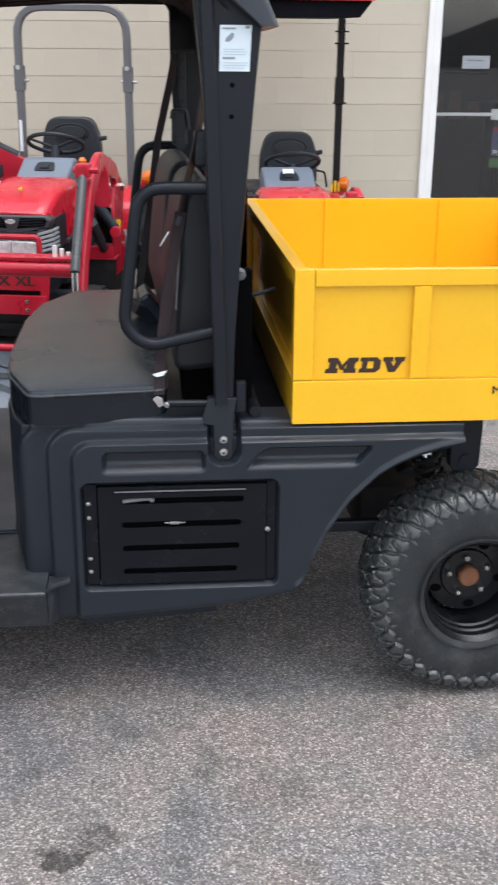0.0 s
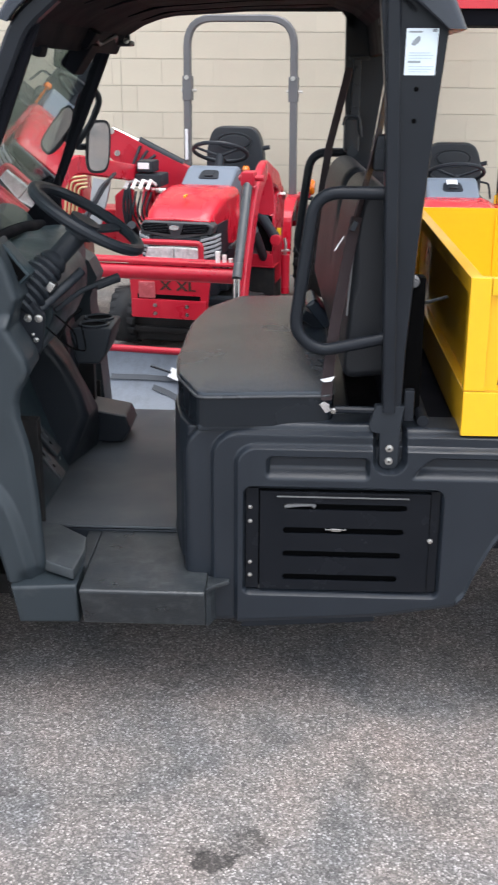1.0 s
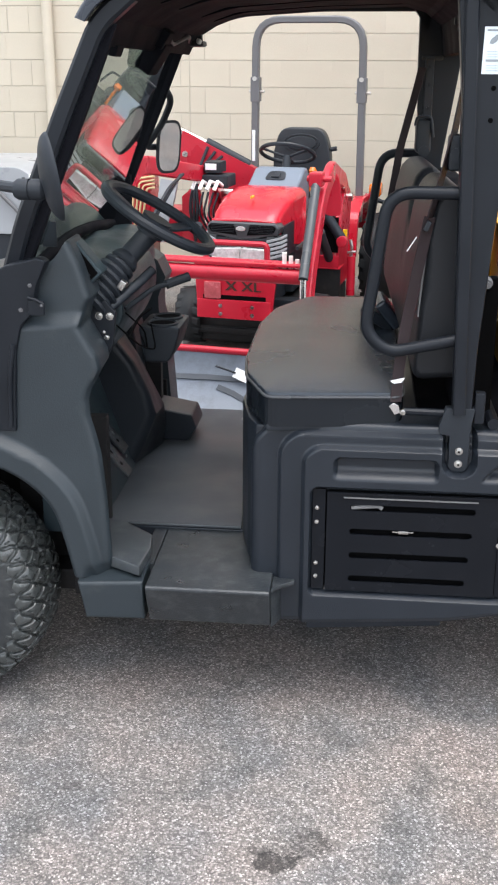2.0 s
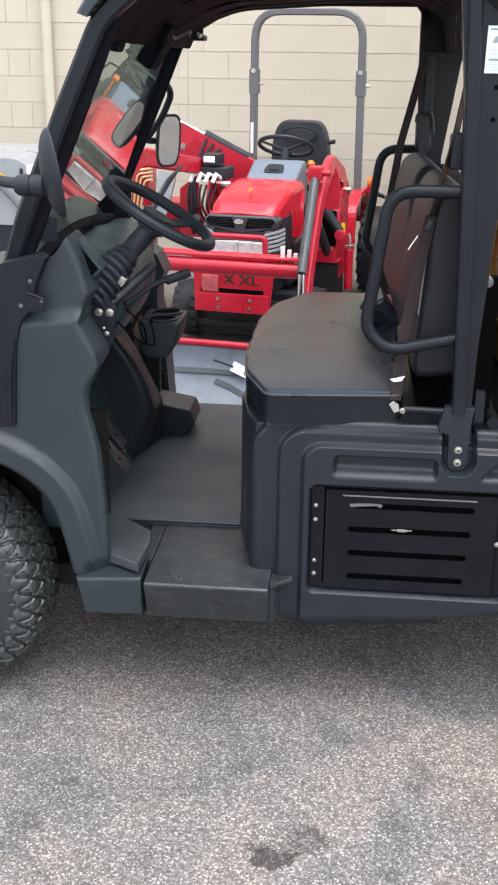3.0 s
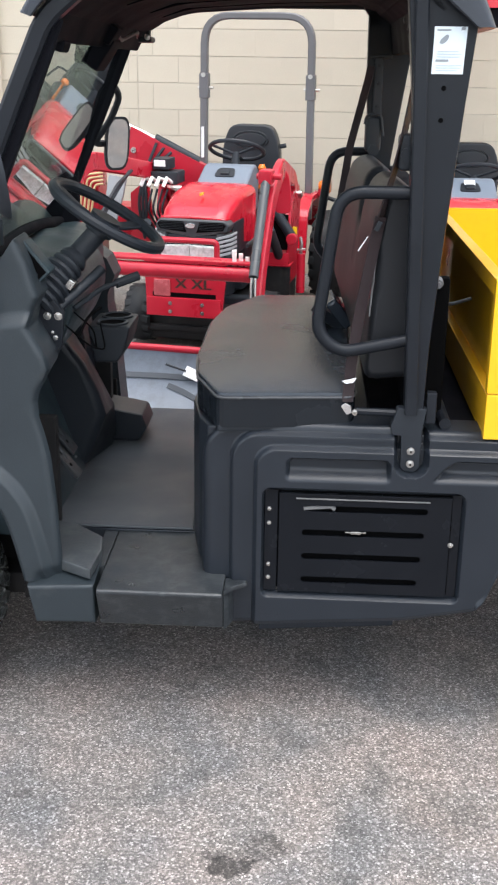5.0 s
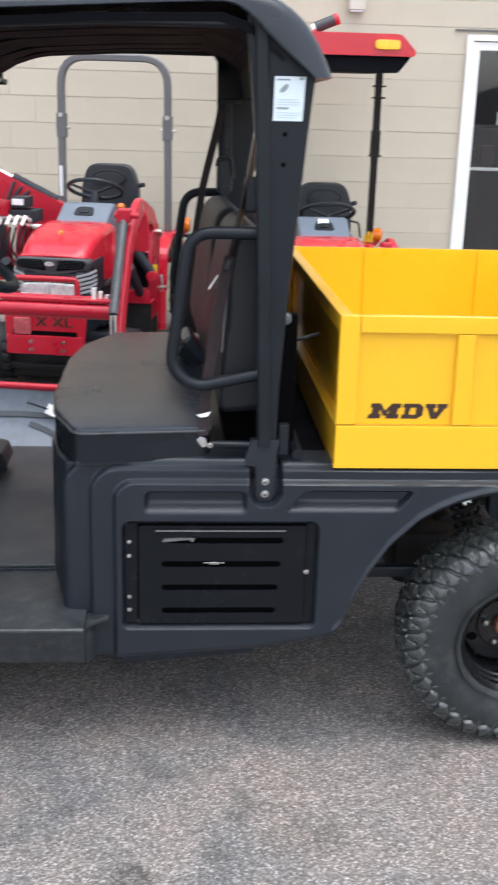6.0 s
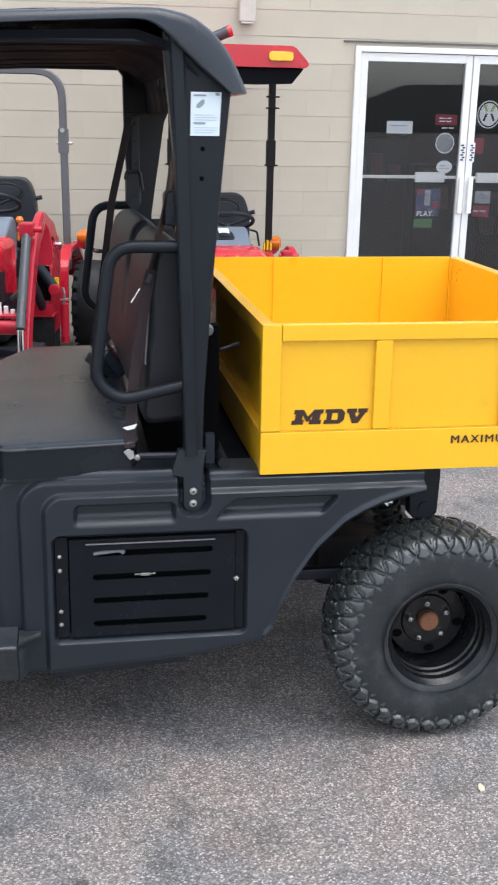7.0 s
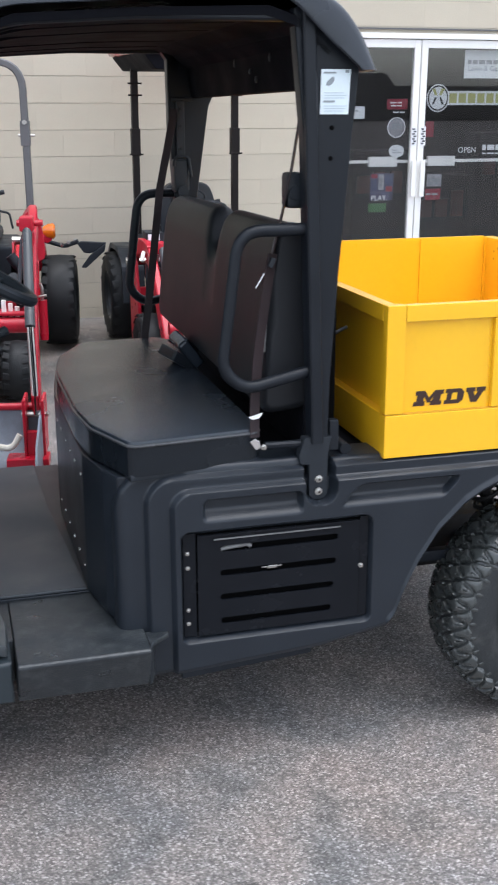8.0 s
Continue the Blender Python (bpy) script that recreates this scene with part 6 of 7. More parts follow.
windshield()
cowl_hinge()


# ---- dump bed ----
def dump_bed():
    x0, x1, y0, y1, z0, zb, z1 = 0.186, 1.252, 0.020, W + 0.01, 0.869, 0.990, 1.292
    bm = B()
    box(bm, x0 + 0.02, x1, y0 + 0.02, y1 - 0.02, 0.885, 0.925, 0.004)
    b = part("dump_bed", bm, M_YELLOW, utv, "yellow painted steel dump bed")
    for ys, s, name in ((y0, 1, "near"), (y1, -1, "far")):
        bm = B()
        box(bm, x0 + 0.03, x1 - 0.003, ys + s * 0.016, ys + s * 0.020, zb - 0.01, z1 - (0.02 if s > 0 else 0.001))
        w = part("bed_side", bm, M_YELLOW, b)
        bm = B()
        box(bm, x0, x1, ys - s * 0.002, ys + s * 0.034, z0, zb, 0.003)
        part("lower_band", bm, M_YELLOW, w)
        bm = B()
        box(bm, x0 + 0.004, x1 - 0.004, ys + s * 0.002, ys + s * 0.018, zb + 0.0005, zb + 0.0025)
        part("seam", bm, M_SEAM, w)
        bm = B()
        box(bm, x0 + 0.0555, x1, ys + s * 0.0015, ys + s * (0.030 if s > 0 else 0.0155), z1 - 0.046, z1 - 0.001, 0.0025)
        part("top_rail", bm, M_YELLOW, w)
        bm = B()
        box(bm, x0 + 0.0, x0 + 0.054, ys, ys + s * 0.034, zb + 0.003, z1, 0.003)
        part("corner_post", bm, M_YELLOW, w)
        for xr in (0.505, 0.880):
            bm = B()
            box(bm, xr, xr + 0.048, ys + s * 0.001, ys + s * 0.016, zb + 0.003, z1 - 0.047, 0.003)
            part("rib", bm, M_YELLOW, w)
        for xr in (0.505, 0.963):
            bm = B()
            box(bm, xr - 0.004, xr + 0.004, ys + s * 0.0205, ys + s * 0.026, 0.926, z1 - (0.047 if s > 0 else 0.004), 0.0015)
            part("inner_bead", bm, M_YELLOW, w)
    # front wall with its frame
    bm = B()
    box(bm, x0 + 0.028, x0 + 0.032, y0 + 0.036, y1 - 0.036, zb, z1 - 0.02)
    f = part("bed_front", bm, M_YELLOW, b)
    bm = B()
    box(bm, x0, x0 + 0.034, y0 + 0.035, y1 - 0.035, z1 - 0.046, z1 - 0.0005, 0.0025)
    part("top_rail", bm, M_YELLOW, f)
    bm = B()
    box(bm, x0 + 0.001, x0 + 0.03, y0 + 0.035, y1 - 0.035, z0, zb, 0.003)
    part("lower_band", bm, M_YELLOW, f)
    for y in (y1 - 0.08,):
        bm = B()
        box(bm, x0 + 0.002, x0 + 0.027, y, y + 0.045, zb + 0.002, z1 - 0.047, 0.003)
        part("rib", bm, M_YELLOW, f)
    # hinge strip closing the joint behind the far corner
    bm = B()
    box(bm, x1 - 0.004, x1 + 0.006, y1 - 0.030, y1 - 0.004, 0.90, z1 - 0.008)
    part("joint_strip", bm, M_YELLOW, b)
    # tailgate
    bm = B()
    box(bm, x1 + 0.004, x1 + 0.012, y0 + 0.006, y1 - 0.006, 0.90, z1 - 0.005, 0.002)
    tg = part("tailgate", bm, M_YELLOW, b)
    bm = B()
    box(bm, x1 + 0.012, x1 + 0.045, y0 + 0.006, y1 - 0.006, z1 - 0.05, z1 - 0.003, 0.004)
    part("top_rail", bm, M_YELLOW, tg)
    for y, z in ((y1 - 0.10, 1.235), (y1 - 0.10, 1.205), (y1 - 0.13, 1.25)):
        bm = B()
        lathe(bm, [(0.005, 0.0), (0.005, -0.001)], (x1 + 0.004, y, z), "x", 10)
        part("hole", bm, M_SEAM, tg)
    # marking: three bold slab shapes and the lettering on the lower band
    ya = y0 + 0.016

    def shape(pts, holes=()):
        bm = B()
        prism(bm, pts, "y", ya - 0.0016, ya - 0.0004)
        part("bed_marking", bm, M_DECAL, b, "dark slab shape on the yellow side", smooth=False)

    zl, zh = 1.008, 1.050
    # first shape: a crown-like slab
    shape([(0.274, zl), (0.308, zl), (0.310, zl + 0.013), (0.304, zl + 0.013), (0.308, zl + 0.026), (0.316, zl + 0.008), (0.324, zl + 0.008), (0.334, zl + 0.026), (0.332, zl + 0.013), (0.326, zl + 0.013), (0.324, zl), (0.358, zl), (0.360, zl + 0.012), (0.354, zl + 0.012), (0.359, zh - 0.012), (0.365, zh - 0.012), (0.367, zh), (0.340, zh), (0.322, zh - 0.020), (0.310, zh), (0.284, zh), (0.282, zh - 0.012), (0.288, zh - 0.012), (0.284, zl + 0.012), (0.277, zl + 0.012)])
    # second shape: a bow, as two pieces round its opening
    shape([(0.366, zl), (0.388, zl), (0.388, zl + 0.011), (0.392, zh - 0.011), (0.392, zh), (0.373, zh), (0.371, zh - 0.011), (0.377, zh - 0.011), (0.374, zl + 0.011), (0.368, zl + 0.011)])
    shape([(0.3884, zl), (0.412, zl), (0.425, zl + 0.010), (0.428, zh - 0.010), (0.418, zh), (0.3924, zh), (0.3924, zh - 0.011), (0.408, zh - 0.011), (0.406, zl + 0.011), (0.3884, zl + 0.011)])
    # third shape: a wedge
    shape([(0.448, zl), (0.466, zl), (0.487, zh - 0.012), (0.492, zh - 0.012), (0.494, zh), (0.466, zh), (0.465, zh - 0.012), (0.470, zh - 0.012), (0.461, zl + 0.016), (0.456, zh - 0.012), (0.461, zh - 0.012), (0.462, zh), (0.434, zh), (0.433, zh - 0.012), (0.438, zh - 0.012)])
    words("bed_lettering", "MAXIMUM", 0.0325, Matrix.Translation((0.7345, y0 - 0.0036, 0.946)) @ pose(0, 0, 0, 90, 0, 0) @ Matrix.Diagonal((1.12, 1, 1, 1)), M_DECAL, b, "dark brown lettering", 1.20, 0.0, 0.0016)


dump_bed()


# the whole vehicle leans a little on its springs
LEAN = Matrix.Translation((0, 0, 0.7)) @ pose(0, 0, 0, -1.45, 0, 0) @ Matrix.Translation((0, 0, -0.7))
utv.matrix_basis = LEAN @ Matrix.Translation(utv.location)


# ---- compact tractors ----
def tractor(name, at, yaw, label, canopy=False):
    """A compact tractor with a front loader. Local axes: it faces -y, its rear axle is at the origin."""
    e = thing(name, (0, 0, 0), label, "tractor", "tractors along the wall")

    def p(nm, fn, material, lab="", parent=None, smooth=True):
        bm = B()
        fn(bm)
        return part(nm, bm, material, parent or e, lab, smooth)

    body = p("gearbox", lambda bm: (box(bm, -0.14, 0.14, -1.75, 0.25, 0.28, 0.52, 0.02), box(bm, -0.20, 0.20, -1.2, -0.4, 0.30, 0.60, 0.03)), M_BLACK)
    # hood
    def hood(bm):
        secs = [(-1.03, 0.235, 0.60, 0.968), (-1.15, 0.235, 0.62, 0.972), (-1.40, 0.225, 0.66, 0.955), (-1.58, 0.215, 0.70, 0.90), (-1.67, 0.20, 0.77, 0.85), (-1.69, 0.19, 0.78, 0.82)]
        rings = []
        for y, w, zb, zt in secs:
            r = 0.07
            ring = [(-w, zb)]
            for k in range(7):
                a = math.pi - math.pi / 2 * k / 6
                ring.append((-w + r + r * math.cos(a), zt - r * 0.8 + r * 0.8 * math.sin(a)))
            for k in range(7):
                a = math.pi / 2 - math.pi / 2 * k / 6
                ring.append((w - r + r * math.cos(a), zt - r * 0.8 + r * 0.8 * math.sin(a)))
            ring.append((w, zb))
            rings.append([bm.verts.new((x, y, z + (0.012 if abs(x) < 0.10 else 0))) for x, z in ring])
        for a, b_ in zip(rings, rings[1:]):
            for j in range(len(a) - 1):
                bm.faces.new((a[j], a[j + 1], b_[j + 1], b_[j]))
        bm.faces.new(rings[0])
        bm.faces.new(rings[-1][::-1])
        bmesh.ops.recalc_face_normals(bm, faces=bm.faces)
    h = p("hood", hood, M_RED, "glossy red tractor hood")
    p("hood_badge", lambda bm: box(bm, -0.006, 0.006, -1.52, -1.46, 0.945, 0.962, 0.003), M_YELLENS, "", h)
    p("hood_lip", lambda bm: tube(bm, [(-0.205, -1.60, 0.826), (-0.195, -1.692, 0.832), (0.0, -1.700, 0.842), (0.195, -1.692, 0.832), (0.205, -1.60, 0.826)], 0.011, 0.02, 10), M_RED, "", h)
    g = p("grille", lambda bm: prism(bm, [(-0.218, 0.800), (0.0, 0.772), (0.222, 0.804), (0.236, 0.850), (0.205, 0.878), (-0.200, 0.878), (-0.226, 0.846)], "y", -1.725, -1.60, 0.014, 3), M_BARREL, "dark plastic grille surround")
    for sd in (-1, 1):
        mesh_ = p("grille_mesh", lambda bm: prism(bm, [(sd * 0.030, 0.800), (sd * 0.195, 0.816), (sd * 0.212, 0.848), (sd * 0.196, 0.864), (sd * 0.050, 0.864), (sd * 0.044, 0.838)], "y", -1.7285, -1.7240, 0.001), M_SHADEBLACK, "fine black grille mesh", g)
        p("mesh_bar", lambda bm: [box(bm, min(sd * 0.050, sd * 0.196), max(sd * 0.050, sd * 0.196), -1.7310, -1.7288, 0.818 + 0.0095 * j, 0.8205 + 0.0095 * j) for j in range(5)], M_BLACK, "", mesh_)
    p("badge", lambda bm: prism(bm, [(-0.004 + 0.031 * math.cos(k * math.pi / 10), 0.842 + 0.015 * math.sin(k * math.pi / 10)) for k in range(20)], "y", -1.740, -1.7275, 0.002), M_CHROME, "bright oval badge", g)
    p("nose", lambda bm: box(bm, -0.215, 0.215, -1.72, -1.50, 0.60, 0.79, 0.02), M_BLACK)
    for s in (-1, 1):
        hl = p("headlight", lambda bm: prism(bm, [(s * 0.003, 0.638), (s * 0.09, 0.656), (s * 0.178, 0.668), (s * 0.168, 0.722), (s * 0.003, 0.728)], "y", -1.770, -1.70, 0.004), M_LENS, "clear faceted headlight")
        p("lens_lip", lambda bm: tube(bm, [(s * 0.003, -1.774, 0.640), (s * 0.09, -1.774, 0.657), (s * 0.176, -1.770, 0.669)], 0.004, seg=6), M_WHITE, "", hl)
        sv = p("side_vent", lambda bm: prism(bm, [(s * 0.160, -1.745), (s * 0.232, -1.690), (s * 0.250, -1.610), (s * 0.215, -1.60), (s * 0.15, -1.69)], "z", 0.655, 0.798, 0.006), M_BARREL, "silver slotted side vent", h)
        p("vent_slat", lambda bm: [tube(bm, [(s * 0.160, -1.750, 0.668 + 0.026 * k), (s * 0.236, -1.692, 0.684 + 0.026 * k), (s * 0.253, -1.62, 0.690 + 0.026 * k)], 0, flat=(0.015, 0.008, (0, 0, 1))) for k in range(5)], M_SILVER, "silver louvre", sv)
        p("hood_side", lambda bm: box(bm, s * 0.215, s * 0.228, -1.60, -1.0, 0.60, 0.80, 0.004), M_BLACK, "", h)
    # brush guard
    p("brush_guard", lambda bm: (tube(bm, [(-0.20, -1.81, 0.50), (-0.20, -1.81, 0.766), (0.18, -1.81, 0.766), (0.18, -1.81, 0.50)], 0.018, 0.03), tube(bm, [(-0.20, -1.81, 0.60), (0.17, -1.81, 0.60)], 0.010)), M_REDSTEEL, "red tubular brush guard")
    fp = p("front_plate", lambda bm: (prism(bm, [(-0.27, 0.60), (0.25, 0.60), (0.212, 0.266), (-0.25, 0.266)], "y", -1.83, -1.80, 0.004), box(bm, -0.250, 0.215, -1.85, -1.83, 0.266, 0.380, 0.004)), M_REDSTEEL, "red front guard plate")
    words("model_lettering", "X XL", 0.082, Matrix.Translation((-0.075, -1.8345, 0.438)) @ pose(0, 0, 0, 90, 0, 0) @ Matrix.Diagonal((1.25, 1, 1, 1)), M_DECAL, fp, "dark model lettering", 1.0, 0.0, 0.006)
    p("reflector_plate", lambda bm: box(bm, -0.205, -0.100, -1.848, -1.832, 0.385, 0.488, 0.008), M_PINK, "clear pinkish plastic box", fp)
    p("plate_slot", lambda bm: box(bm, -0.215, 0.180, -1.8335, -1.8305, 0.382, 0.408), M_SHADEBLACK, "", fp)
    p("amber_reflector", lambda bm: box(bm, 0.475, 0.505, -0.99, -0.985, 0.60, 0.70, 0.002), M_YELLENS, "amber reflector strip")
    for x in (-0.10, 0.10):
        for z in (0.295, 0.345):
            p("bolt", lambda bm: bolt(bm, (x, -1.85, z), 0.010), M_ZINC, "", fp)
    for o in e.children_recursive:
        if o.name.split(".")[0] in ("grille", "nose", "headlight", "brush_guard", "side_vent"):
            o.location.z -= 0.045
    # dash cowl and wheel
    c = p("dash_cowl", lambda bm: prism(bm, [(-1.02, 0.78), (-1.03, 0.955), (-0.99, 0.975), (-0.82, 1.055), (-0.74, 1.062), (-0.66, 1.02), (-0.66, 0.75)], "x", -0.172, 0.172, 0.03, 4), M_GREYCOWL, "blue-grey plastic dash cowl")
    p("cowl_recess", lambda bm: (prism(bm, [tuple(q) for q in rounded([(-0.07, -0.05), (0.07, -0.05), (0.055, 0.055), (-0.055, 0.055)], 0.03, 4, True)], "z", -0.004, 0.006, 0.002, 2, Matrix.Translation((0, -0.905, 1.016)) @ pose(0, 0, 0, 25.2, 0, 0)), box(bm, -0.03, 0.03, -0.03, 0.02, 0.006, 0.016, 0.006, Matrix.Translation((0, -0.905, 1.016)) @ pose(0, 0, 0, 25.2, 0, 0))), M_BLACK, "", c)
    cen, nrm = Vector((0, -0.60, 1.135)), Vector((0, 0.42, 0.91)).normalized()
    u = Vector((1, 0, 0))
    v = nrm.cross(u)
    sw = p("steering_wheel", lambda bm: tube(bm, [cen + (u * math.cos(2 * math.pi * k / 32) + v * math.sin(2 * math.pi * k / 32)) * 0.185 for k in range(33)], 0.014, seg=8), M_BLACK, "black steering wheel")
    p("spoke", lambda bm: ([tube(bm, [cen - nrm * 0.03, cen + (u * math.cos(radians(a)) + v * math.sin(radians(a))) * 0.185], 0.009, seg=8) for a in (90, 210, 330)], tube(bm, [cen - nrm * 0.02, cen - nrm * 0.16], 0.03, seg=12)), M_BLACK, "", sw)
    # seat
    st = p("seat", lambda bm: box(bm, -0.245, 0.195, -0.36, 0.05, 0.80, 0.90, 0.04, seg=3), M_TSEAT, "grey-black tractor seat")
    back = [tuple(q) for q in rounded([(-0.255, 0.86), (-0.255, 1.10), (-0.20, 1.262), (0.12, 1.262), (0.175, 1.10), (0.175, 0.86)], 0.07, 4, True)]
    bk = p("backrest", lambda bm: prism(bm, back, "y", -0.01, 0.09, 0.025, 3), M_TSEAT, "", st)
    p("backrest_pad", lambda bm: prism(bm, [(-0.04 + 0.115 * math.cos(k * math.pi / 12), 1.155 + 0.05 * math.sin(k * math.pi / 12)) for k in range(24)], "y", -0.022, -0.008, 0.006), M_TSEAT, "", bk)
    p("pad_ring", lambda bm: tube(bm, [(-0.04 + 0.13 * math.cos(k * math.pi / 16), -0.012, 1.155 + 0.062 * math.sin(k * math.pi / 16)) for k in range(33)], 0.006, seg=6), M_TSEAT, "", bk)
    p("arm_stub", lambda bm: tube(bm, [(0.17, 0.03, 1.11), (0.215, 0.03, 1.12)], 0.016), M_BLACK, "", st)
    p("arm_bracket", lambda bm: tube(bm, [(0.17, 0.04, 0.985), (0.24, 0.04, 0.97), (0.26, 0.04, 0.86)], 0.008, 0.02), M_BLACK, "", st)
    p("seat_base", lambda bm: box(bm, -0.30, 0.30, -0.42, 0.22, 0.52, 0.80, 0.03), M_BLACK)
    p("platform", lambda bm: box(bm, -0.42, 0.42, -1.0, -0.25, 0.40, 0.44, 0.01), M_BLACK)
    for s in (-1, 1):
        f = p("fender", lambda bm: prism(bm, [tuple(q) for q in rounded([(-0.46, 0.42), (-0.42, 0.70), (-0.22, 0.80), (0.10, 0.79), (0.30, 0.66), (0.36, 0.50), (0.33, 0.50), (0.27, 0.64), (0.08, 0.755), (-0.21, 0.765), (-0.385, 0.675), (-0.43, 0.42)], 0.05, 3, True)], "x", s * 0.31, s * 0.47, 0.006), M_BLACK if canopy and s < 0 else M_RED, "curved rear fender")
        if canopy and s < 0:
            continue
        p("turn_lamp", lambda bm: (lathe(bm, [(0.0, -0.06), (0.03, -0.055), (0.052, -0.02), (0.057, 0.02), (0.04, 0.035)], (s * 0.53, 0.0, 0.845), "x", 18)), M_AMBER, "amber turn lamp", f)
        p("lamp_bracket", lambda bm: (tube(bm, [(s * 0.44, 0.02, 0.79), (s * 0.50, 0.02, 0.78)], 0.018), lathe(bm, [(0.035, 0.0), (0.035, 0.03)], (s * 0.505, -0.03, 0.80), "y", 14)), M_REDSTEEL, "", f)
    # wheels: axle along local x; built along y and turned
    def turned_wheel(x, y, r, width, rim, side):
        w = wheel(None, 0, 0, 0, r, width, rim, side, lugs=21 if r > 0.3 else 17, nuts=4, tractor=True)
        w.parent = e
        w.matrix_basis = Matrix.Translation((x, y, r)) @ pose(0, 0, 0, 0, 0, 90)
        return w
    turned_wheel(0.675 if canopy else 0.70, 0.0, 0.345, 0.24, 0.17, -1)
    turned_wheel(-0.525 if canopy else -0.66, 0.0, 0.345, 0.24, 0.17, 1)
    fr_ = (0.54, 0.54, -1.42, 0.25) if canopy else (0.50, 0.46, -1.52, 0.20)
    turned_wheel(fr_[0], fr_[2], fr_[3], 0.17, 0.11, -1)
    turned_wheel(-fr_[1], fr_[2], fr_[3], 0.17, 0.11, 1)
    p("front_axle", lambda bm: (box(bm, -0.40, 0.40, -1.47, -1.37, 0.22, 0.32, 0.02),), M_BLACK)
    # roll bar
    if canopy:
        for s in (-1, 1):
            r = p("canopy_post", lambda bm: (box(bm, s * 0.372 - 0.024, s * 0.372 + 0.024, -0.025, 0.025, 0.55, 1.98, 0.004), box(bm, s * 0.372 - 0.032, s * 0.372 + 0.032, -0.034, 0.034, 1.36, 1.55, 0.004), [tube(bm, [(s * 0.372 - 0.05, -0.03, z), (s * 0.372 + 0.05, -0.03, z)], 0.006) for z in (1.37, 1.78, 1.86)]), M_BROWNPOST, "dark brown canopy post")
        cp = p("canopy", lambda bm: prism(bm, [tuple(q) for q in rounded([(-0.46, 2.02), (-0.36, 2.125), (0.36, 2.125), (0.46, 2.02), (0.45, 1.99), (-0.45, 1.99)], 0.03, 3, True)], "y", -0.95, 0.45, 0.03, 3), M_RED, "red moulded canopy roof")
        p("canopy_underside", lambda bm: prism(bm, [(-0.44, 1.989), (0.44, 1.989), (0.36, 1.89), (-0.36, 1.89)], "y", -0.90, 0.40, 0.01), M_LINER, "black canopy liner", cp)
        for s in (1,):
            p("canopy_lamp", lambda bm: prism(bm, [tuple(q) for q in rounded([(s * 0.19, 2.030), (s * 0.35, 2.030), (s * 0.35, 2.088), (s * 0.19, 2.088)], 0.02, 3, True)], "y", -0.975, -0.94, 0.005), M_YELLENS, "yellow canopy marker lamp", cp)
        wl = p("work_lamp", lambda bm: (tube(bm, [(-0.160, -0.60, 2.16), (-0.030, -0.60, 2.215)], 0.036, seg=16), tube(bm, [(-0.110, -0.5, 2.11), (-0.110, -0.58, 2.17)], 0.012)), M_BARREL, "small work lamp on the canopy", cp)
        p("lamp_glass", lambda bm: tube(bm, [(-0.178, -0.60, 2.152), (-0.158, -0.60, 2.161)], 0.034, seg=16), M_CHROME, "bright lamp glass", wl)
        p("lamp_end", lambda bm: tube(bm, [(-0.032, -0.60, 2.214), (-0.005, -0.60, 2.225)], 0.038, seg=16), M_RED, "red lamp end", wl)
    else:
        pts = [(-0.40, 0.0, 0.60), (-0.39, 0.0, 2.0), (0.39, 0.0, 2.0), (0.40, 0.0, 0.60)]
        rb = p("roll_bar", lambda bm: tube(bm, pts, 0, 0.19, flat=(0.060, 0.05, (0, 1, 0))), M_GREYTUBE, "grey steel folding roll bar")
        for s in (-1, 1):
            hg = p("hinge_bracket", lambda bm: box(bm, s * 0.392 - 0.033, s * 0.392 + 0.033, -0.036, 0.036, 1.44, 1.61, 0.004), M_GREYTUBE, "", rb)
            p("pin", lambda bm: tube(bm, [(s * 0.392 - 0.05, 0, 1.51), (s * 0.392 + 0.065, 0, 1.51)], 0.010), M_ZINC, "", hg)
            p("bolt", lambda bm: lathe(bm, [(0.016, -0.045), (0.016, -0.036)], (s * 0.392, 0, 1.60), "y", 12), M_ZINC, "", hg)
        p("manual_tube", lambda bm: tube(bm, [(-0.40, -0.03, 1.02), (-0.40, -0.03, 1.24)], 0.012), M_WHITE, "white label on the post", rb)
    # loader
    for s in (-1, 1):
        tower = p("loader_tower", lambda bm: (prism(bm, [tuple(q) for q in rounded([(-1.02, 0.32), (-1.02, 0.62), (-0.92, 0.92), (-0.72, 0.95), (-0.64, 0.85), (-0.70, 0.62), (-0.72, 0.32)], 0.05, 3, True)], "x", s * 0.44, s * 0.462, 0.004), prism(bm, [(-0.95, 0.40), (-0.95, 0.68), (-0.84, 0.88), (-0.74, 0.85), (-0.76, 0.40)], "x", s * 0.345, s * 0.36, 0.004), box(bm, s * 0.36, s * 0.44, -0.95, -0.72, 0.40, 0.52, 0.004), box(bm, s * 0.36, s * 0.44, -0.99, -0.95, 0.62, 0.74, 0.004)), M_REDSTEEL, "red loader mast")
        if canopy:
            bend = [(s * 0.415, -1.20, 1.04), (s * 0.415, -1.45, 0.85), (s * 0.435, -2.00, 0.38), (s * 0.445, -2.40, 0.12)]
            ram = [(s * 0.345, -1.28, 1.04), (s * 0.385, -1.97, 0.50), (s * 0.395, -2.36, 0.19)]
        else:
            mx = 0.07 + s * 0.555
            bend = [(mx - 0.01, -2.12, 1.20), (mx, -2.38, 1.09), (mx + 0.005, -2.67, 0.68), (mx + 0.01, -2.76, 0.22)]
            ram = [(mx - 0.02, -2.42, 1.185), (mx + 0.005, -2.80, 0.735), (mx + 0.015, -2.85, 0.31)]
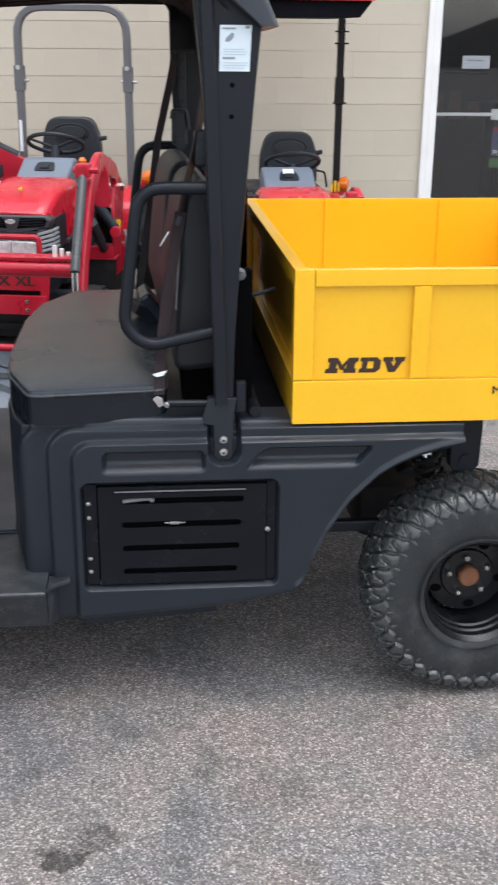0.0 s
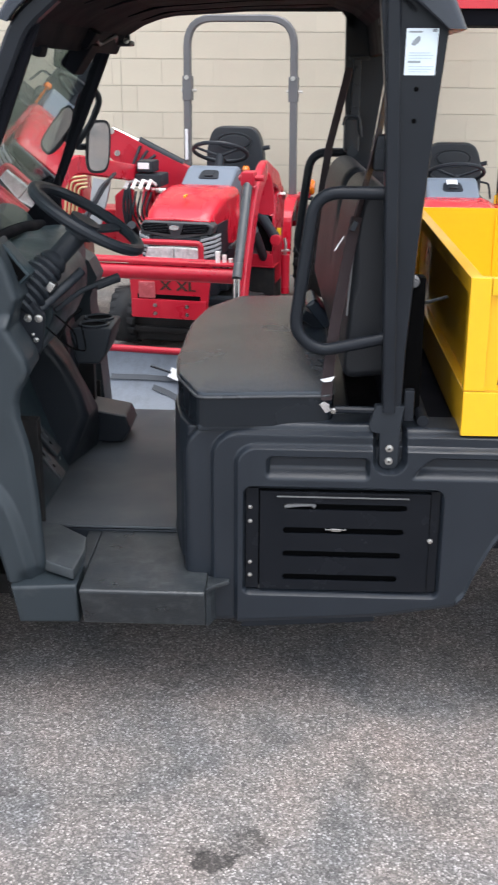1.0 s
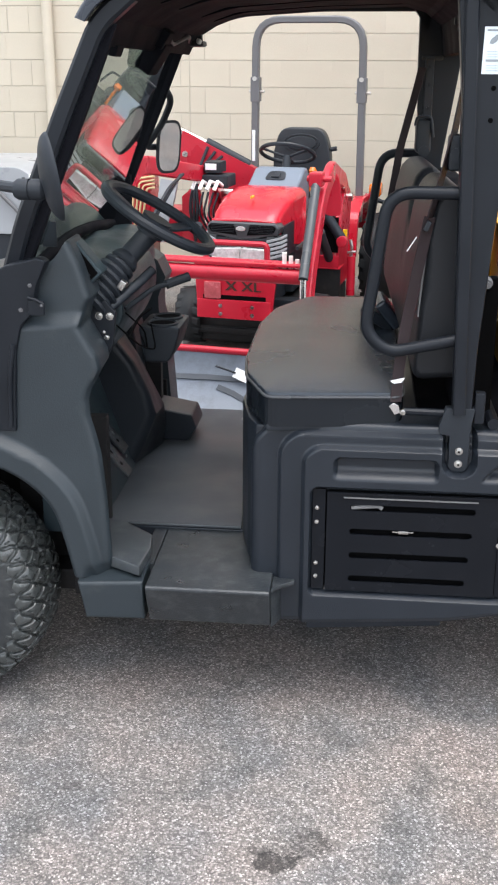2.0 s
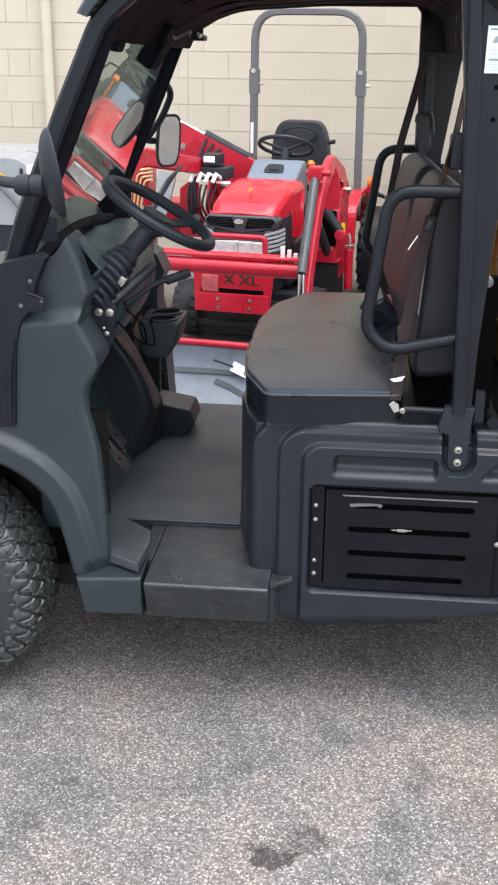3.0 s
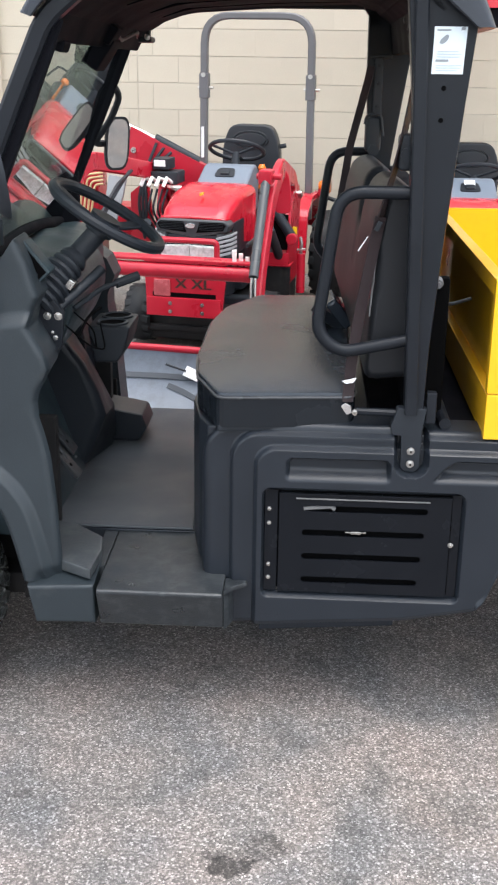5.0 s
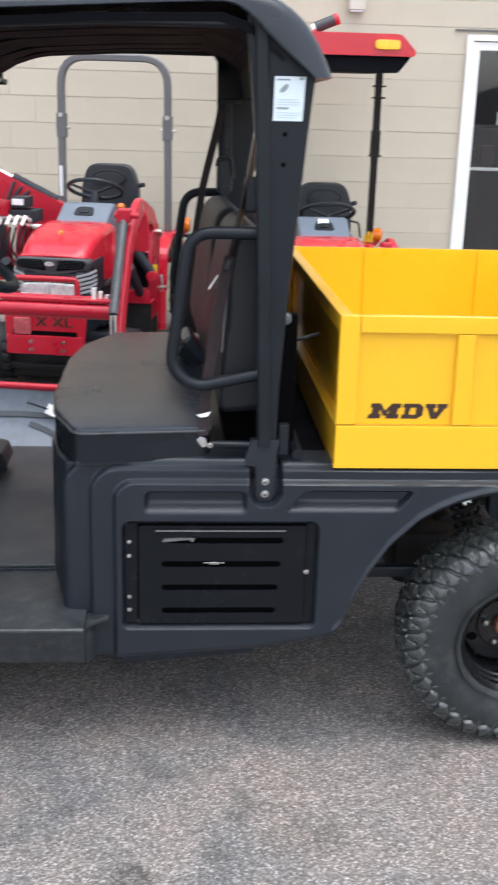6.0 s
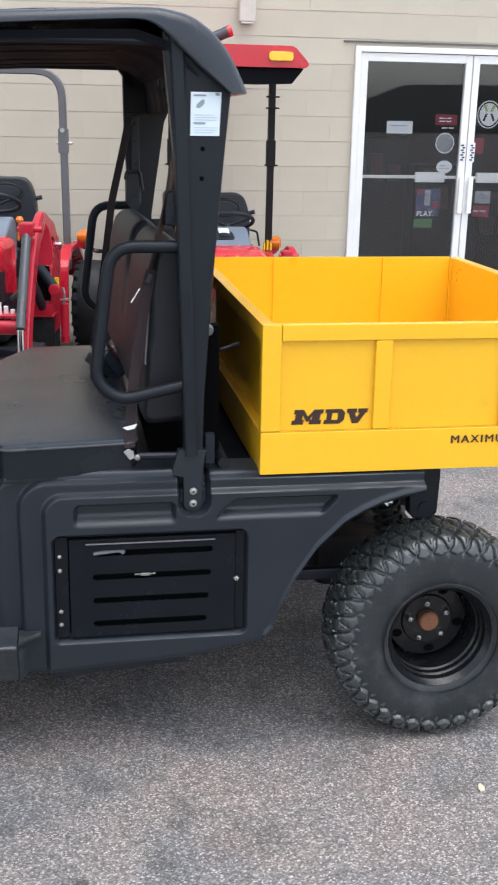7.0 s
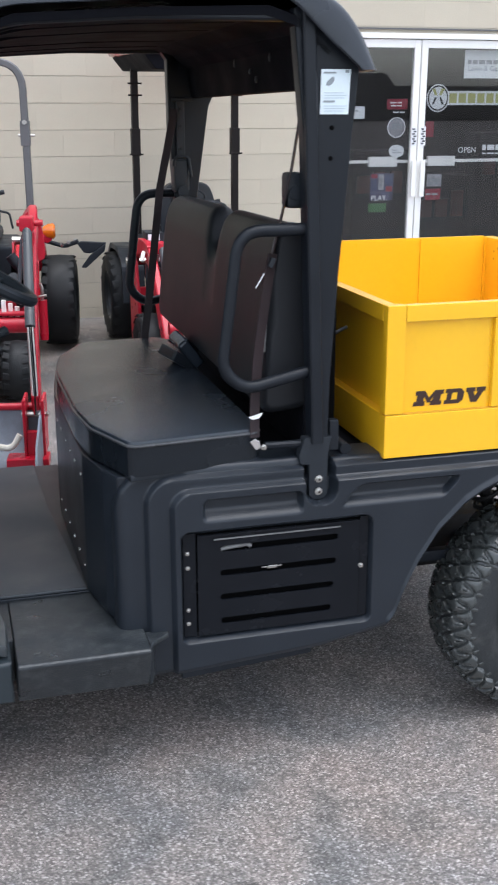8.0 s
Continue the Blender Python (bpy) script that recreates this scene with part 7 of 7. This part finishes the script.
        arm = p("loader_arm", lambda bm: tube(bm, [(s * 0.445, -0.72, 0.82), (s * 0.44, -0.88, 1.00)] + bend, 0, 0.14, flat=(0.045, 0.105, (1, 0, 0))), M_REDSTEEL, "red loader boom arm")
        p("pivot_pin", lambda bm: tube(bm, [(s * 0.34, -0.76, 0.88), (s * 0.49, -0.76, 0.88)], 0.028), M_ZINC, "", arm)
        cyl = p("bucket_cylinder", lambda bm: tube(bm, ram[:2], 0.025, seg=16), M_BARREL, "dark grey hydraulic cylinder", arm)
        p("rod", lambda bm: tube(bm, ram[1:], 0.018, seg=12), M_CHROME, "bright piston rod", cyl)
        fore = [p("clevis", lambda bm: (box(bm, s * 0.36 - 0.036, s * 0.36 + 0.036, -1.31, -1.22, 1.00, 1.075, 0.012), tube(bm, [(s * 0.31, -1.265, 1.04), (s * 0.44, -1.265, 1.04)], 0.016)), M_REDSTEEL, "", arm)]
        lift = p("lift_cylinder", lambda bm: tube(bm, [(s * 0.40, -0.95, 0.45), (s * 0.40, -1.36, 0.74)], 0.030, seg=14), M_BLACK, "black lift cylinder", arm)
        fore.append(p("hose", lambda bm: [tube(bm, [(s * 0.34, -0.90 - 0.04 * k, 0.90), (s * 0.32, -1.2, 0.86 - 0.03 * k), (s * 0.33, -1.6, 0.66 - 0.03 * k), (s * 0.34, -1.86, 0.66)], 0.010, 0.06, 8) for k in range(2)], M_BLACK, "", arm))
        fore.append(p("hose_fitting", lambda bm: [tube(bm, [(s * (0.31 + 0.03 * k), -1.93 + 0.02 * k, 0.60), (s * (0.31 + 0.03 * k), -1.93 + 0.02 * k, 0.70 - 0.02 * k)], 0.012) for k in range(3)], M_ALU, "white zinc hose fitting", arm))
        if not canopy:
            # the longer boom of this loader carries its fittings further forward
            for o, shift in zip(fore, ((mx - 0.02 - s * 0.36, -1.155, 0.145), (mx - s * 0.42, -0.72, 0.19), (mx - s * 0.40 - (0.045 if s > 0 else 0.0), -0.70, 0.135))):
                o.location = shift
        lug = (lambda bm: (box(bm, s * 0.44 - 0.055, s * 0.44 + 0.055, -2.46, -2.34, 0.06, 0.20, 0.008), box(bm, s * 0.395 - 0.022, s * 0.395 + 0.022, -2.42, -2.32, 0.16, 0.23, 0.006))) if canopy else (lambda bm: (box(bm, mx - 0.128, mx + 0.075, -2.985, -2.86, 0.075, 0.122, 0.006), box(bm, mx - 0.045, mx - 0.030, -2.93, -2.76, 0.122, 0.40, 0.004), box(bm, mx + 0.045, mx + 0.060, -2.93, -2.76, 0.122, 0.40, 0.004), box(bm, mx - 0.03, mx + 0.045, -2.92, -2.88, 0.122, 0.24, 0.004)))
        p("bucket_lug", lug, M_REDSTEEL, "", arm)
        if not canopy:
            p("hitch_foot", lambda bm: box(bm, mx - 0.120, mx + 0.068, -2.975, -2.865, 0.018, 0.0745, 0.005), M_BLACK, "black hitch foot", arm)
            p("rod_pin", lambda bm: tube(bm, [(mx - 0.055, -2.85, 0.31), (mx + 0.075, -2.85, 0.31)], 0.014), M_ZINC, "", arm)
        hook = [(s * 0.36, -2.36, 0.22), (s * 0.30, -2.40, 0.17), (s * 0.24, -2.38, 0.19)] if canopy else [(mx - 0.06, -2.94, 0.235), (mx - 0.10, -2.95, 0.165), (mx - 0.19, -2.95, 0.185), (mx - 0.24, -2.95, 0.25)]
        p("latch_hook", lambda bm: tube(bm, hook, 0.016, 0.04), M_CREAM, "cream latch handle", arm)
    hw, cy, cz = (0.44, -1.93, 0.545) if canopy else (0.555, -2.65, 0.715)
    cx = 0.0 if canopy else 0.07
    p("cross_bar", lambda bm: (tube(bm, [(cx - hw, cy, cz), (cx + hw, cy, cz)], 0.040, seg=18), box(bm, cx - hw, cx + hw - 0.02, cy - 0.02, cy + 0.04, cz + 0.048, cz + 0.062, 0.003)), M_REDSTEEL, "red loader cross tube")
    p("pipe_run", lambda bm: [tube(bm, [(cx - hw + 0.02, cy + 0.06 + 0.018 * k, cz + 0.055), (cx + hw - 0.08, cy + 0.06 + 0.018 * k, cz + 0.055)], 0.006, seg=8) for k in range(3)], M_REDSTEEL)
    # the hitch and the bucket of the roll-bar tractor reach further out and stand taller
    hy, hz = (0.0, 1.0) if canopy else (-0.33, 1.40)
    p("quick_hitch", lambda bm: (tube(bm, [(-0.50, -2.42 + hy, 0.09 * hz), (0.50, -2.42 + hy, 0.09 * hz)], 0.022, seg=14), tube(bm, [(-0.50, -2.40 + hy, 0.17 if canopy else 0.285), (0.50, -2.40 + hy, 0.17 if canopy else 0.285)], 0.016 if canopy else 0.024, seg=14)), M_REDSTEEL, "red quick hitch tubes")
    if not canopy:
        sp = p("side_arm", lambda bm: tube(bm, [(0.44, 0.12, 0.77), (0.62, 0.10, 0.72), (0.72, 0.08, 0.76)], 0.016, 0.03, 10), M_BLACK, "black steel side arm")
        p("arm_plate", lambda bm: (prism(bm, [(0.709, 0.749), (0.744, 0.760), (0.923, 0.750), (0.912, 0.700), (0.800, 0.672), (0.758, 0.678)], "y", 0.05, 0.09, 0.006), prism(bm, [(0.923, 0.748), (0.912, 0.693), (0.773, 0.569), (0.738, 0.575), (0.800, 0.660)], "y", 0.02, 0.06, 0.006)), M_BLACK, "black angled plate", sp)
        p("arm_bolt", lambda bm: [bolt(bm, (0.60 + 0.05 * k, 0.085, 0.735 + 0.015 * k), 0.012) for k in range(3)], M_ZINC, "", sp)
    if not canopy:
        p("hazard_lamp", lambda bm: (lathe(bm, [(0.024, 0.0), (0.028, 0.018), (0.016, 0.04)], (0.20, -0.70, 1.02), "z", 16), tube(bm, [(0.20, -0.70, 1.02), (0.19, -0.72, 0.90)], 0.010)), M_AMBER, "small amber lamp")
    if not canopy:
        hp = p("boom_plate", lambda bm: prism(bm, [tuple(q) for q in rounded([(0.520, 1.150), (0.575, 1.205), (0.632, 1.150), (0.648, 1.04), (0.650, 0.93), (0.560, 0.93)], 0.03, 3, True)], "y", -1.97, -1.95, 0.004), M_REDSTEEL, "broad red boom plate")
        p("plate_pin", lambda bm: lathe(bm, [(0.0, -1.985), (0.016, -1.985), (0.016, -1.972)], (0.582, 0, 1.135), "y", 14), M_ZINC, "", hp)
        # a further lift cylinder, slanting beside the mast
        lc = p("mast_lift_cylinder", lambda bm: tube(bm, [(0.352, -1.04, 0.825), (0.480, -1.03, 0.640)], 0.033, seg=14), M_BLACK, "black hydraulic cylinder beside the mast")
        p("cylinder_eye", lambda bm: lathe(bm, [(0.024, -1.08), (0.036, -1.075), (0.036, -1.03)], (0.485, 0, 0.632), "y", 16), M_REDSTEEL, "", lc)
        # thin near-black sheet darkens the mast's middle like a shaded gap
        p("mast_shade", lambda bm: box(bm, 0.350, 0.452, -1.022, -1.018, 0.550, 0.780, 0.001), M_SHADEBLACK, "near-black sheet standing in for shade in the mast")
        ft = p("side_post", lambda bm: tube(bm, [(0.530, -0.95, 0.26), (0.530, -0.95, 0.52)], 0.029, seg=14), M_REDSTEEL, "red upright side post")
        p("post_fitting", lambda bm: (tube(bm, [(0.528, -0.96, 0.52), (0.534, -0.96, 0.585), (0.522, -0.96, 0.63)], 0.012, 0.02), tube(bm, [(0.505, -0.965, 0.545), (0.56, -0.965, 0.553)], 0.009)), M_ZINC, "", ft)
        p("step_bracket", lambda bm: (box(bm, 0.285, 0.465, -1.06, -1.04, 0.455, 0.535, 0.004), box(bm, 0.285, 0.475, -1.06, -0.90, 0.447, 0.455, 0.002)), M_REDSTEEL, "red step bracket")
        p("side_shield", lambda bm: box(bm, 0.255, 0.475, -1.04, -1.02, 0.16, 0.446, 0.004), M_UNDER, "black side shield")
        # dark boxes cover the asphalt here in place of the tractor's shadow
        p("belly_shade", lambda bm: (box(bm, -0.36, 0.40, -1.62, -0.40, 0.055, 0.27, 0.03), box(bm, -0.37, 0.38, -1.66, -1.62, 0.12, 0.16, 0.01)), M_UNDER, "black boxes standing in for the shaded ground under the chassis")
    # valve block with levers on the mast
    vb = p("valve_block", lambda bm: box(bm, -0.43, -0.25, -1.18, -1.0, 0.96, 1.04, 0.01), M_BLACK, "black hydraulic valve block")
    p("valve_cap", lambda bm: box(bm, -0.42, -0.31, -1.16, -1.02, 1.05, 1.12, 0.006), M_BLACK, "", vb)
    p("valve_label", lambda bm: box(bm, -0.41, -0.335, -1.163, -1.1605, 1.07, 1.11), M_WHITE, "", vb)
    p("valve_spool", lambda bm: [tube(bm, [(-0.44 + 0.05 * k, -1.17, 0.985 - 0.012 * (k % 2)), (-0.455 + 0.05 * k, -1.23, 1.005), (-0.47 + 0.05 * k, -1.26, 0.955)], 0.013, seg=10) for k in range(4)], M_ALU, "white zinc valve spools", vb)
    p("valve_hose", lambda bm: [tube(bm, [(-0.42 + 0.035 * k, -1.18, 0.93), (-0.44 + 0.03 * k, -1.22, 0.80), (-0.40 + 0.03 * k, -1.12, 0.66)], 0.0075, 0.05, 8) for k in range(4)], M_BLACK, "", vb)
    bw = 0.66
    sweep = [(1 - math.cos(radians(2.5 * k)), math.sin(radians(2.5 * k))) for k in range(37)]
    sec = [(-2.475 - 0.27 * a, 0.235 - 0.215 * b_) for a, b_ in sweep] + [(-3.12, 0.016), (-3.12, 0.006)] + [(-2.458 - 0.287 * a, 0.235 - 0.229 * b_) for a, b_ in sweep[::-1]]
    side = [(-2.465, 0.235), (-2.50, 0.12), (-2.56, 0.04), (-2.70, 0.02), (-3.06, 0.02), (-2.85, 0.18), (-2.62, 0.235)]
    sec = [(a + hy, b_ * hz) for a, b_ in sec]
    side = [(a + hy, b_ * hz) for a, b_ in side]
    bk = p("bucket", lambda bm: (prism(bm, sec, "x", -bw, bw, 0.002), [prism(bm, side, "x", s * bw, s * (bw + 0.012), 0.002) for s in (-1, 1)]), M_BUCKET, "worn blue-grey loader bucket")
    if not canopy:
        # two thin dark strips along the bucket's curved back
        for run in ([(-0.04, -2.839, 0.192), (0.148, -2.835, 0.198), (0.35, -2.835, 0.198)], [(0.195, -2.858, 0.156), (0.283, -2.875, 0.133), (0.37, -2.903, 0.101)]):
            p("bucket_streak", lambda bm: tube(bm, run, 0, flat=(0.030, 0.004, (0, 0.6, 0.8))), M_STREAK, "dark streak on the bucket", bk)
    p("bucket_edge", lambda bm: tube(bm, [(-bw - 0.01, -2.465 + hy, 0.240 * hz), (bw + 0.01, -2.465 + hy, 0.240 * hz)], 0.019, seg=12), M_REDSTEEL, "red bucket top edge", bk)
    if canopy:
        # this model's body sits lower on its wheels, its canopy to one side of the hood's middle
        for o in e.children:
            kind = o.name.split(".")[0]
            if kind in ("canopy", "canopy_post"):
                o.location.x += 0.075 if kind == "canopy" else 0.10
                if kind == "canopy":
                    o.location.z += 0.055
            elif kind in ("loader_arm", "loader_tower", "valve_block"):
                o.location.z -= 0.17
            elif kind in ("seat", "steering_wheel"):
                o.location.z -= 0.12 if kind == "steering_wheel" else 0.10
                o.location.x += 0.15 if kind == "seat" else 0.06
            elif kind not in ("wheel", "gearbox", "front_axle", "bucket", "quick_hitch", "seat_base", "platform"):
                o.location.z -= 0.06
        p("cowl_label", lambda bm: box(bm, -0.035, 0.035, -0.03, 0.03, 0.0, 0.003, 0.0, Matrix.Translation((0.0, -0.86, 0.982)) @ pose(0, 0, 0, 25, 0, 0)), M_WHITE, "white label on the cowl")
        p("brass_fitting", lambda bm: [tube(bm, [(0.43 + 0.025 * k, -0.06, 0.74), (0.43 + 0.025 * k, -0.06, 0.80 + 0.02 * (k % 2))], 0.009) for k in range(3)], M_YELLENS, "brass-yellow fittings")
    e.matrix_basis = Matrix.Translation(at) @ pose(0, 0, 0, 0, 0, yaw)
    return e


tractor("tractor_with_roll_bar", (-0.70, 5.52, 0), -9.9, "red compact tractor with a front loader and grey roll bar")
tractor("tractor_with_canopy", (0.745, 5.5, 0), 0, "red compact tractor with a loader and a red canopy", True)


# ---- neighbours along the wall ----
def backhoe():
    """A parked backhoe attachment: red boom with its cylinder, frame and oil lines."""
    e = thing("backhoe", (-1.62, 4.95, 0), "red backhoe attachment with a raised boom and brass oil lines", "backhoe")

    def p(nm, fn, material, lab="", parent=None):
        bm = B()
        fn(bm)
        return part(nm, bm, material, parent or e, lab)

    fr = p("frame", lambda bm: (box(bm, -1.92, -1.72, 4.70, 5.05, 0.0, 1.05, 0.03), box(bm, -1.72, -1.52, 4.85, 5.15, 0.52, 0.75, 0.02), prism(bm, [(-1.52, 0.52), (-1.52, 0.85), (-1.40, 0.95), (-1.36, 0.60), (-1.38, 0.52)], "y", 4.80, 4.86, 0.006)), M_REDSTEEL, "red backhoe frame")
    boom = p("boom", lambda bm: prism(bm, [tuple(q) for q in rounded([(-1.575, 1.225), (-1.535, 1.29), (-1.48, 1.27), (-1.28, 1.165), (-0.98, 1.02), (-0.98, 0.86), (-1.20, 0.90), (-1.45, 1.02), (-1.56, 1.10)], 0.03, 3, True)], "y", 4.86, 4.96, 0.008), M_REDSTEEL, "red box-section boom")
    cyl = p("cylinder", lambda bm: tube(bm, [(-1.36, 4.90, 1.205), (-1.06, 4.90, 1.055)], 0.034, seg=16), M_BLACK, "black boom cylinder", boom)
    p("rod", lambda bm: tube(bm, [(-1.535, 4.90, 1.285), (-1.35, 4.90, 1.20)], 0.016, seg=12), M_CHROME, "bright piston rod", cyl)
    for x, z in ((-1.535, 1.275), (-1.50, 1.13), (-1.03, 0.95)):
        p("pin", lambda bm: tube(bm, [(x, 4.84, z), (x, 4.98, z)], 0.02, seg=12), M_ZINC, "", boom)
    p("boom_hose", lambda bm: [tube(bm, [(-1.34 + 0.05 * k, 4.84, 1.18 - 0.03 * k), (-1.42, 4.78, 0.98), (-1.46 + 0.03 * k, 4.74, 0.80), (-1.42, 4.76, 0.55)], 0.011, 0.08, 8) for k in range(3)], M_BLACK, "", boom)
    for k in range(4):
        p("oil_line", lambda bm: tube(bm, [(-1.86 + 0.025 * k, 4.66, 0.62), (-1.81 + 0.025 * k, 4.66, 0.98 - 0.02 * k), (-1.68, 4.66, 1.0 - 0.025 * k)], 0.008, 0.03, 8), M_BRASS, "brass oil line", fr)
    p("chute", lambda bm: tube(bm, [(-1.57, 4.62, 0.98), (-1.60, 4.60, 0.82), (-1.66, 4.60, 0.58)], 0, 0.05, flat=(0.12, 0.03, (1, 0, 0)), taper=0.8), M_SILVER, "grey curved guard", fr)
    p("valve", lambda bm: (box(bm, -1.76, -1.64, 4.58, 4.68, 0.60, 0.70, 0.01), [tube(bm, [(-1.74 + 0.04 * k, 4.60, 0.70), (-1.74 + 0.04 * k, 4.60, 0.76)], 0.012) for k in range(3)]), M_ZINC, "", fr)


def cart():
    """The rear of a parked silver cart."""
    e = thing("silver_cart", (-3.1, 4.6, 0), "silver-grey rounded utility cart with black trim", "cart")

    def p(nm, fn, material, lab="", parent=None):
        bm = B()
        fn(bm)
        return part(nm, bm, material, parent or e, lab)

    body = p("body", lambda bm: prism(bm, [tuple(q) for q in rounded([(-3.9, 0.62), (-3.9, 1.050), (-2.56, 1.065), (-2.46, 0.985), (-2.47, 0.62)], 0.06, 4, True)], "y", 4.5, 5.5, 0.03, 3), M_SILVER, "silver painted body")
    p("latch", lambda bm: box(bm, -2.545, -2.525, 4.485, 4.50, 0.89, 1.00, 0.004), M_BLACK, "", body)
    p("corner_trim", lambda bm: box(bm, -2.50, -2.462, 4.49, 4.56, 0.80, 1.02, 0.01), M_ALU, "", body)
    p("yellow_label", lambda bm: box(bm, -0.05, 0.05, -0.001, 0.0, -0.015, 0.015, 0, Matrix.Translation((-2.66, 4.498, 0.94)) @ pose(0, 0, 0, 0, 30, 0)), M_YELLENS, "yellow label", body)
    p("strut", lambda bm: tube(bm, [(-2.75, 4.47, 0.95), (-2.60, 4.47, 0.80), (-2.52, 4.47, 0.70)], 0.014), M_GREYTUBE, "", body)
    p("skirt", lambda bm: prism(bm, [(-3.85, 0.25), (-3.85, 0.62), (-2.50, 0.62), (-2.50, 0.38), (-2.60, 0.25)], "y", 4.52, 5.48, 0.02), M_BLACK, "black lower skirt", body)
    for y in (4.56, 5.30):
        p("wheel", lambda bm: lathe(bm, [(0.10, 0.0), (0.20, -0.02), (0.24, 0.02), (0.24, 0.13), (0.20, 0.16)], (-2.85, y, 0.24), "y", 28), M_RUBBER, "black rubber cart wheel")


backhoe()
cart()


def hang_tag():
    """Paper tag on a black tie, leaning on the loader bucket's back plate."""
    t = thing("paper_tag", (-0.865, 2.675, 0.19), "white paper tag on a black tie in the loader bucket", "tag")
    bm = B()
    box(bm, -0.046, 0.046, -0.0015, 0.0015, -0.027, 0.027, 0.0, Matrix.Translation((-0.867, 2.658, 0.224)) @ pose(0, 0, 0, -30, 0, 0) @ pose(0, 0, 0, 0, 24, 0))
    part("paper", bm, M_WHITE, t, smooth=False)
    bm = B()
    tube(bm, [(-1.008, 2.673, 0.268), (-0.944, 2.667, 0.250), (-0.902, 2.659, 0.238)], 0.006, 0.02, 6)
    part("tie", bm, M_BLACK, t)


hang_tag()


def leaf():
    e = thing("dry_leaf", (0.80, -0.28, 0), "small pale dry leaf on the asphalt", "leaf")
    bm = B()
    prism(bm, [(0.790, -0.30), (0.803, -0.295), (0.808, -0.28), (0.802, -0.262), (0.794, -0.268), (0.788, -0.285)], "z", 0.0045, 0.0065)
    part("blade", bm, M_LEAF, e)


leaf()


# ---- wall blocks, one object each ----
def block_wall():
    meshes = {}

    def mesh(w, h, wide=False, flush=False):
        key = (round(w, 3), round(h, 3), wide, flush)
        if key not in meshes:
            bm = B()
            c = 0.0022 if not wide else 0.003
            x1, z1 = w / 2 - (0.0026 if wide else 0.0), h / 2 - 0.0028
            if flush:
                # thick paint has closed the bed joint
                c, z1 = 0.0006, h / 2 - 0.0007
            lo = [bm.verts.new((x, 0.008, z)) for x, z in ((-x1, -z1), (x1, -z1), (x1, z1), (-x1, z1))]
            cx = c if wide else 0.0003
            hi = [bm.verts.new((x, 0.0, z)) for x, z in ((-x1 + cx, -z1 + c), (x1 - cx, -z1 + c), (x1 - cx, z1 - c), (-x1 + cx, z1 - c))]
            bm.faces.new(hi)
            for k in range(4):
                bm.faces.new((lo[k], lo[(k + 1) % 4], hi[(k + 1) % 4], hi[k]))
            me = bpy.data.meshes.new("block")
            bm.to_mesh(me)
            bm.free()
            me.materials.append(M_BLOCK)
            meshes[key] = me
        return meshes[key]

    rng = random.Random(11)
    for row in range(0, 14):
        zc = BASE_Z + COURSE * (row + 0.5)
        x = -4.2 + (0.203 if row % 2 else 0.0) - 0.012
        cuts = [x + 0.406 * k for k in range(24)]
        spans = []
        for a, b_ in zip(cuts, cuts[1:]):
            parts = [a] + [j for j in JOINTS if a + 0.03 < j < b_ - 0.03] + [b_]
            spans += list(zip(parts, parts[1:]))
        for a, b_ in spans:
            top = zc + COURSE / 2
            if zc - COURSE / 2 < DOOR_Z:
                if a < DOOR_X1 and b_ > DOOR_X0:
                    if a < DOOR_X0 - 0.04:
                        b_ = DOOR_X0
                    elif b_ > DOOR_X1 + 0.04:
                        a = DOOR_X1
                    else:
                        continue
            if a > 5.2 or b_ - a < 0.03:
                continue
            ob = new("block", mesh(b_ - a, COURSE, any(abs(q - j) < 0.01 for q in (a, b_) for j in JOINTS), rng.random() < (0.55 if a > 0.3 else 0.12)))
            ob.location = ((a + b_) / 2, WALL_Y + rng.uniform(-0.0006, 0.0004), zc)
            ob.parent = wall


block_wall()
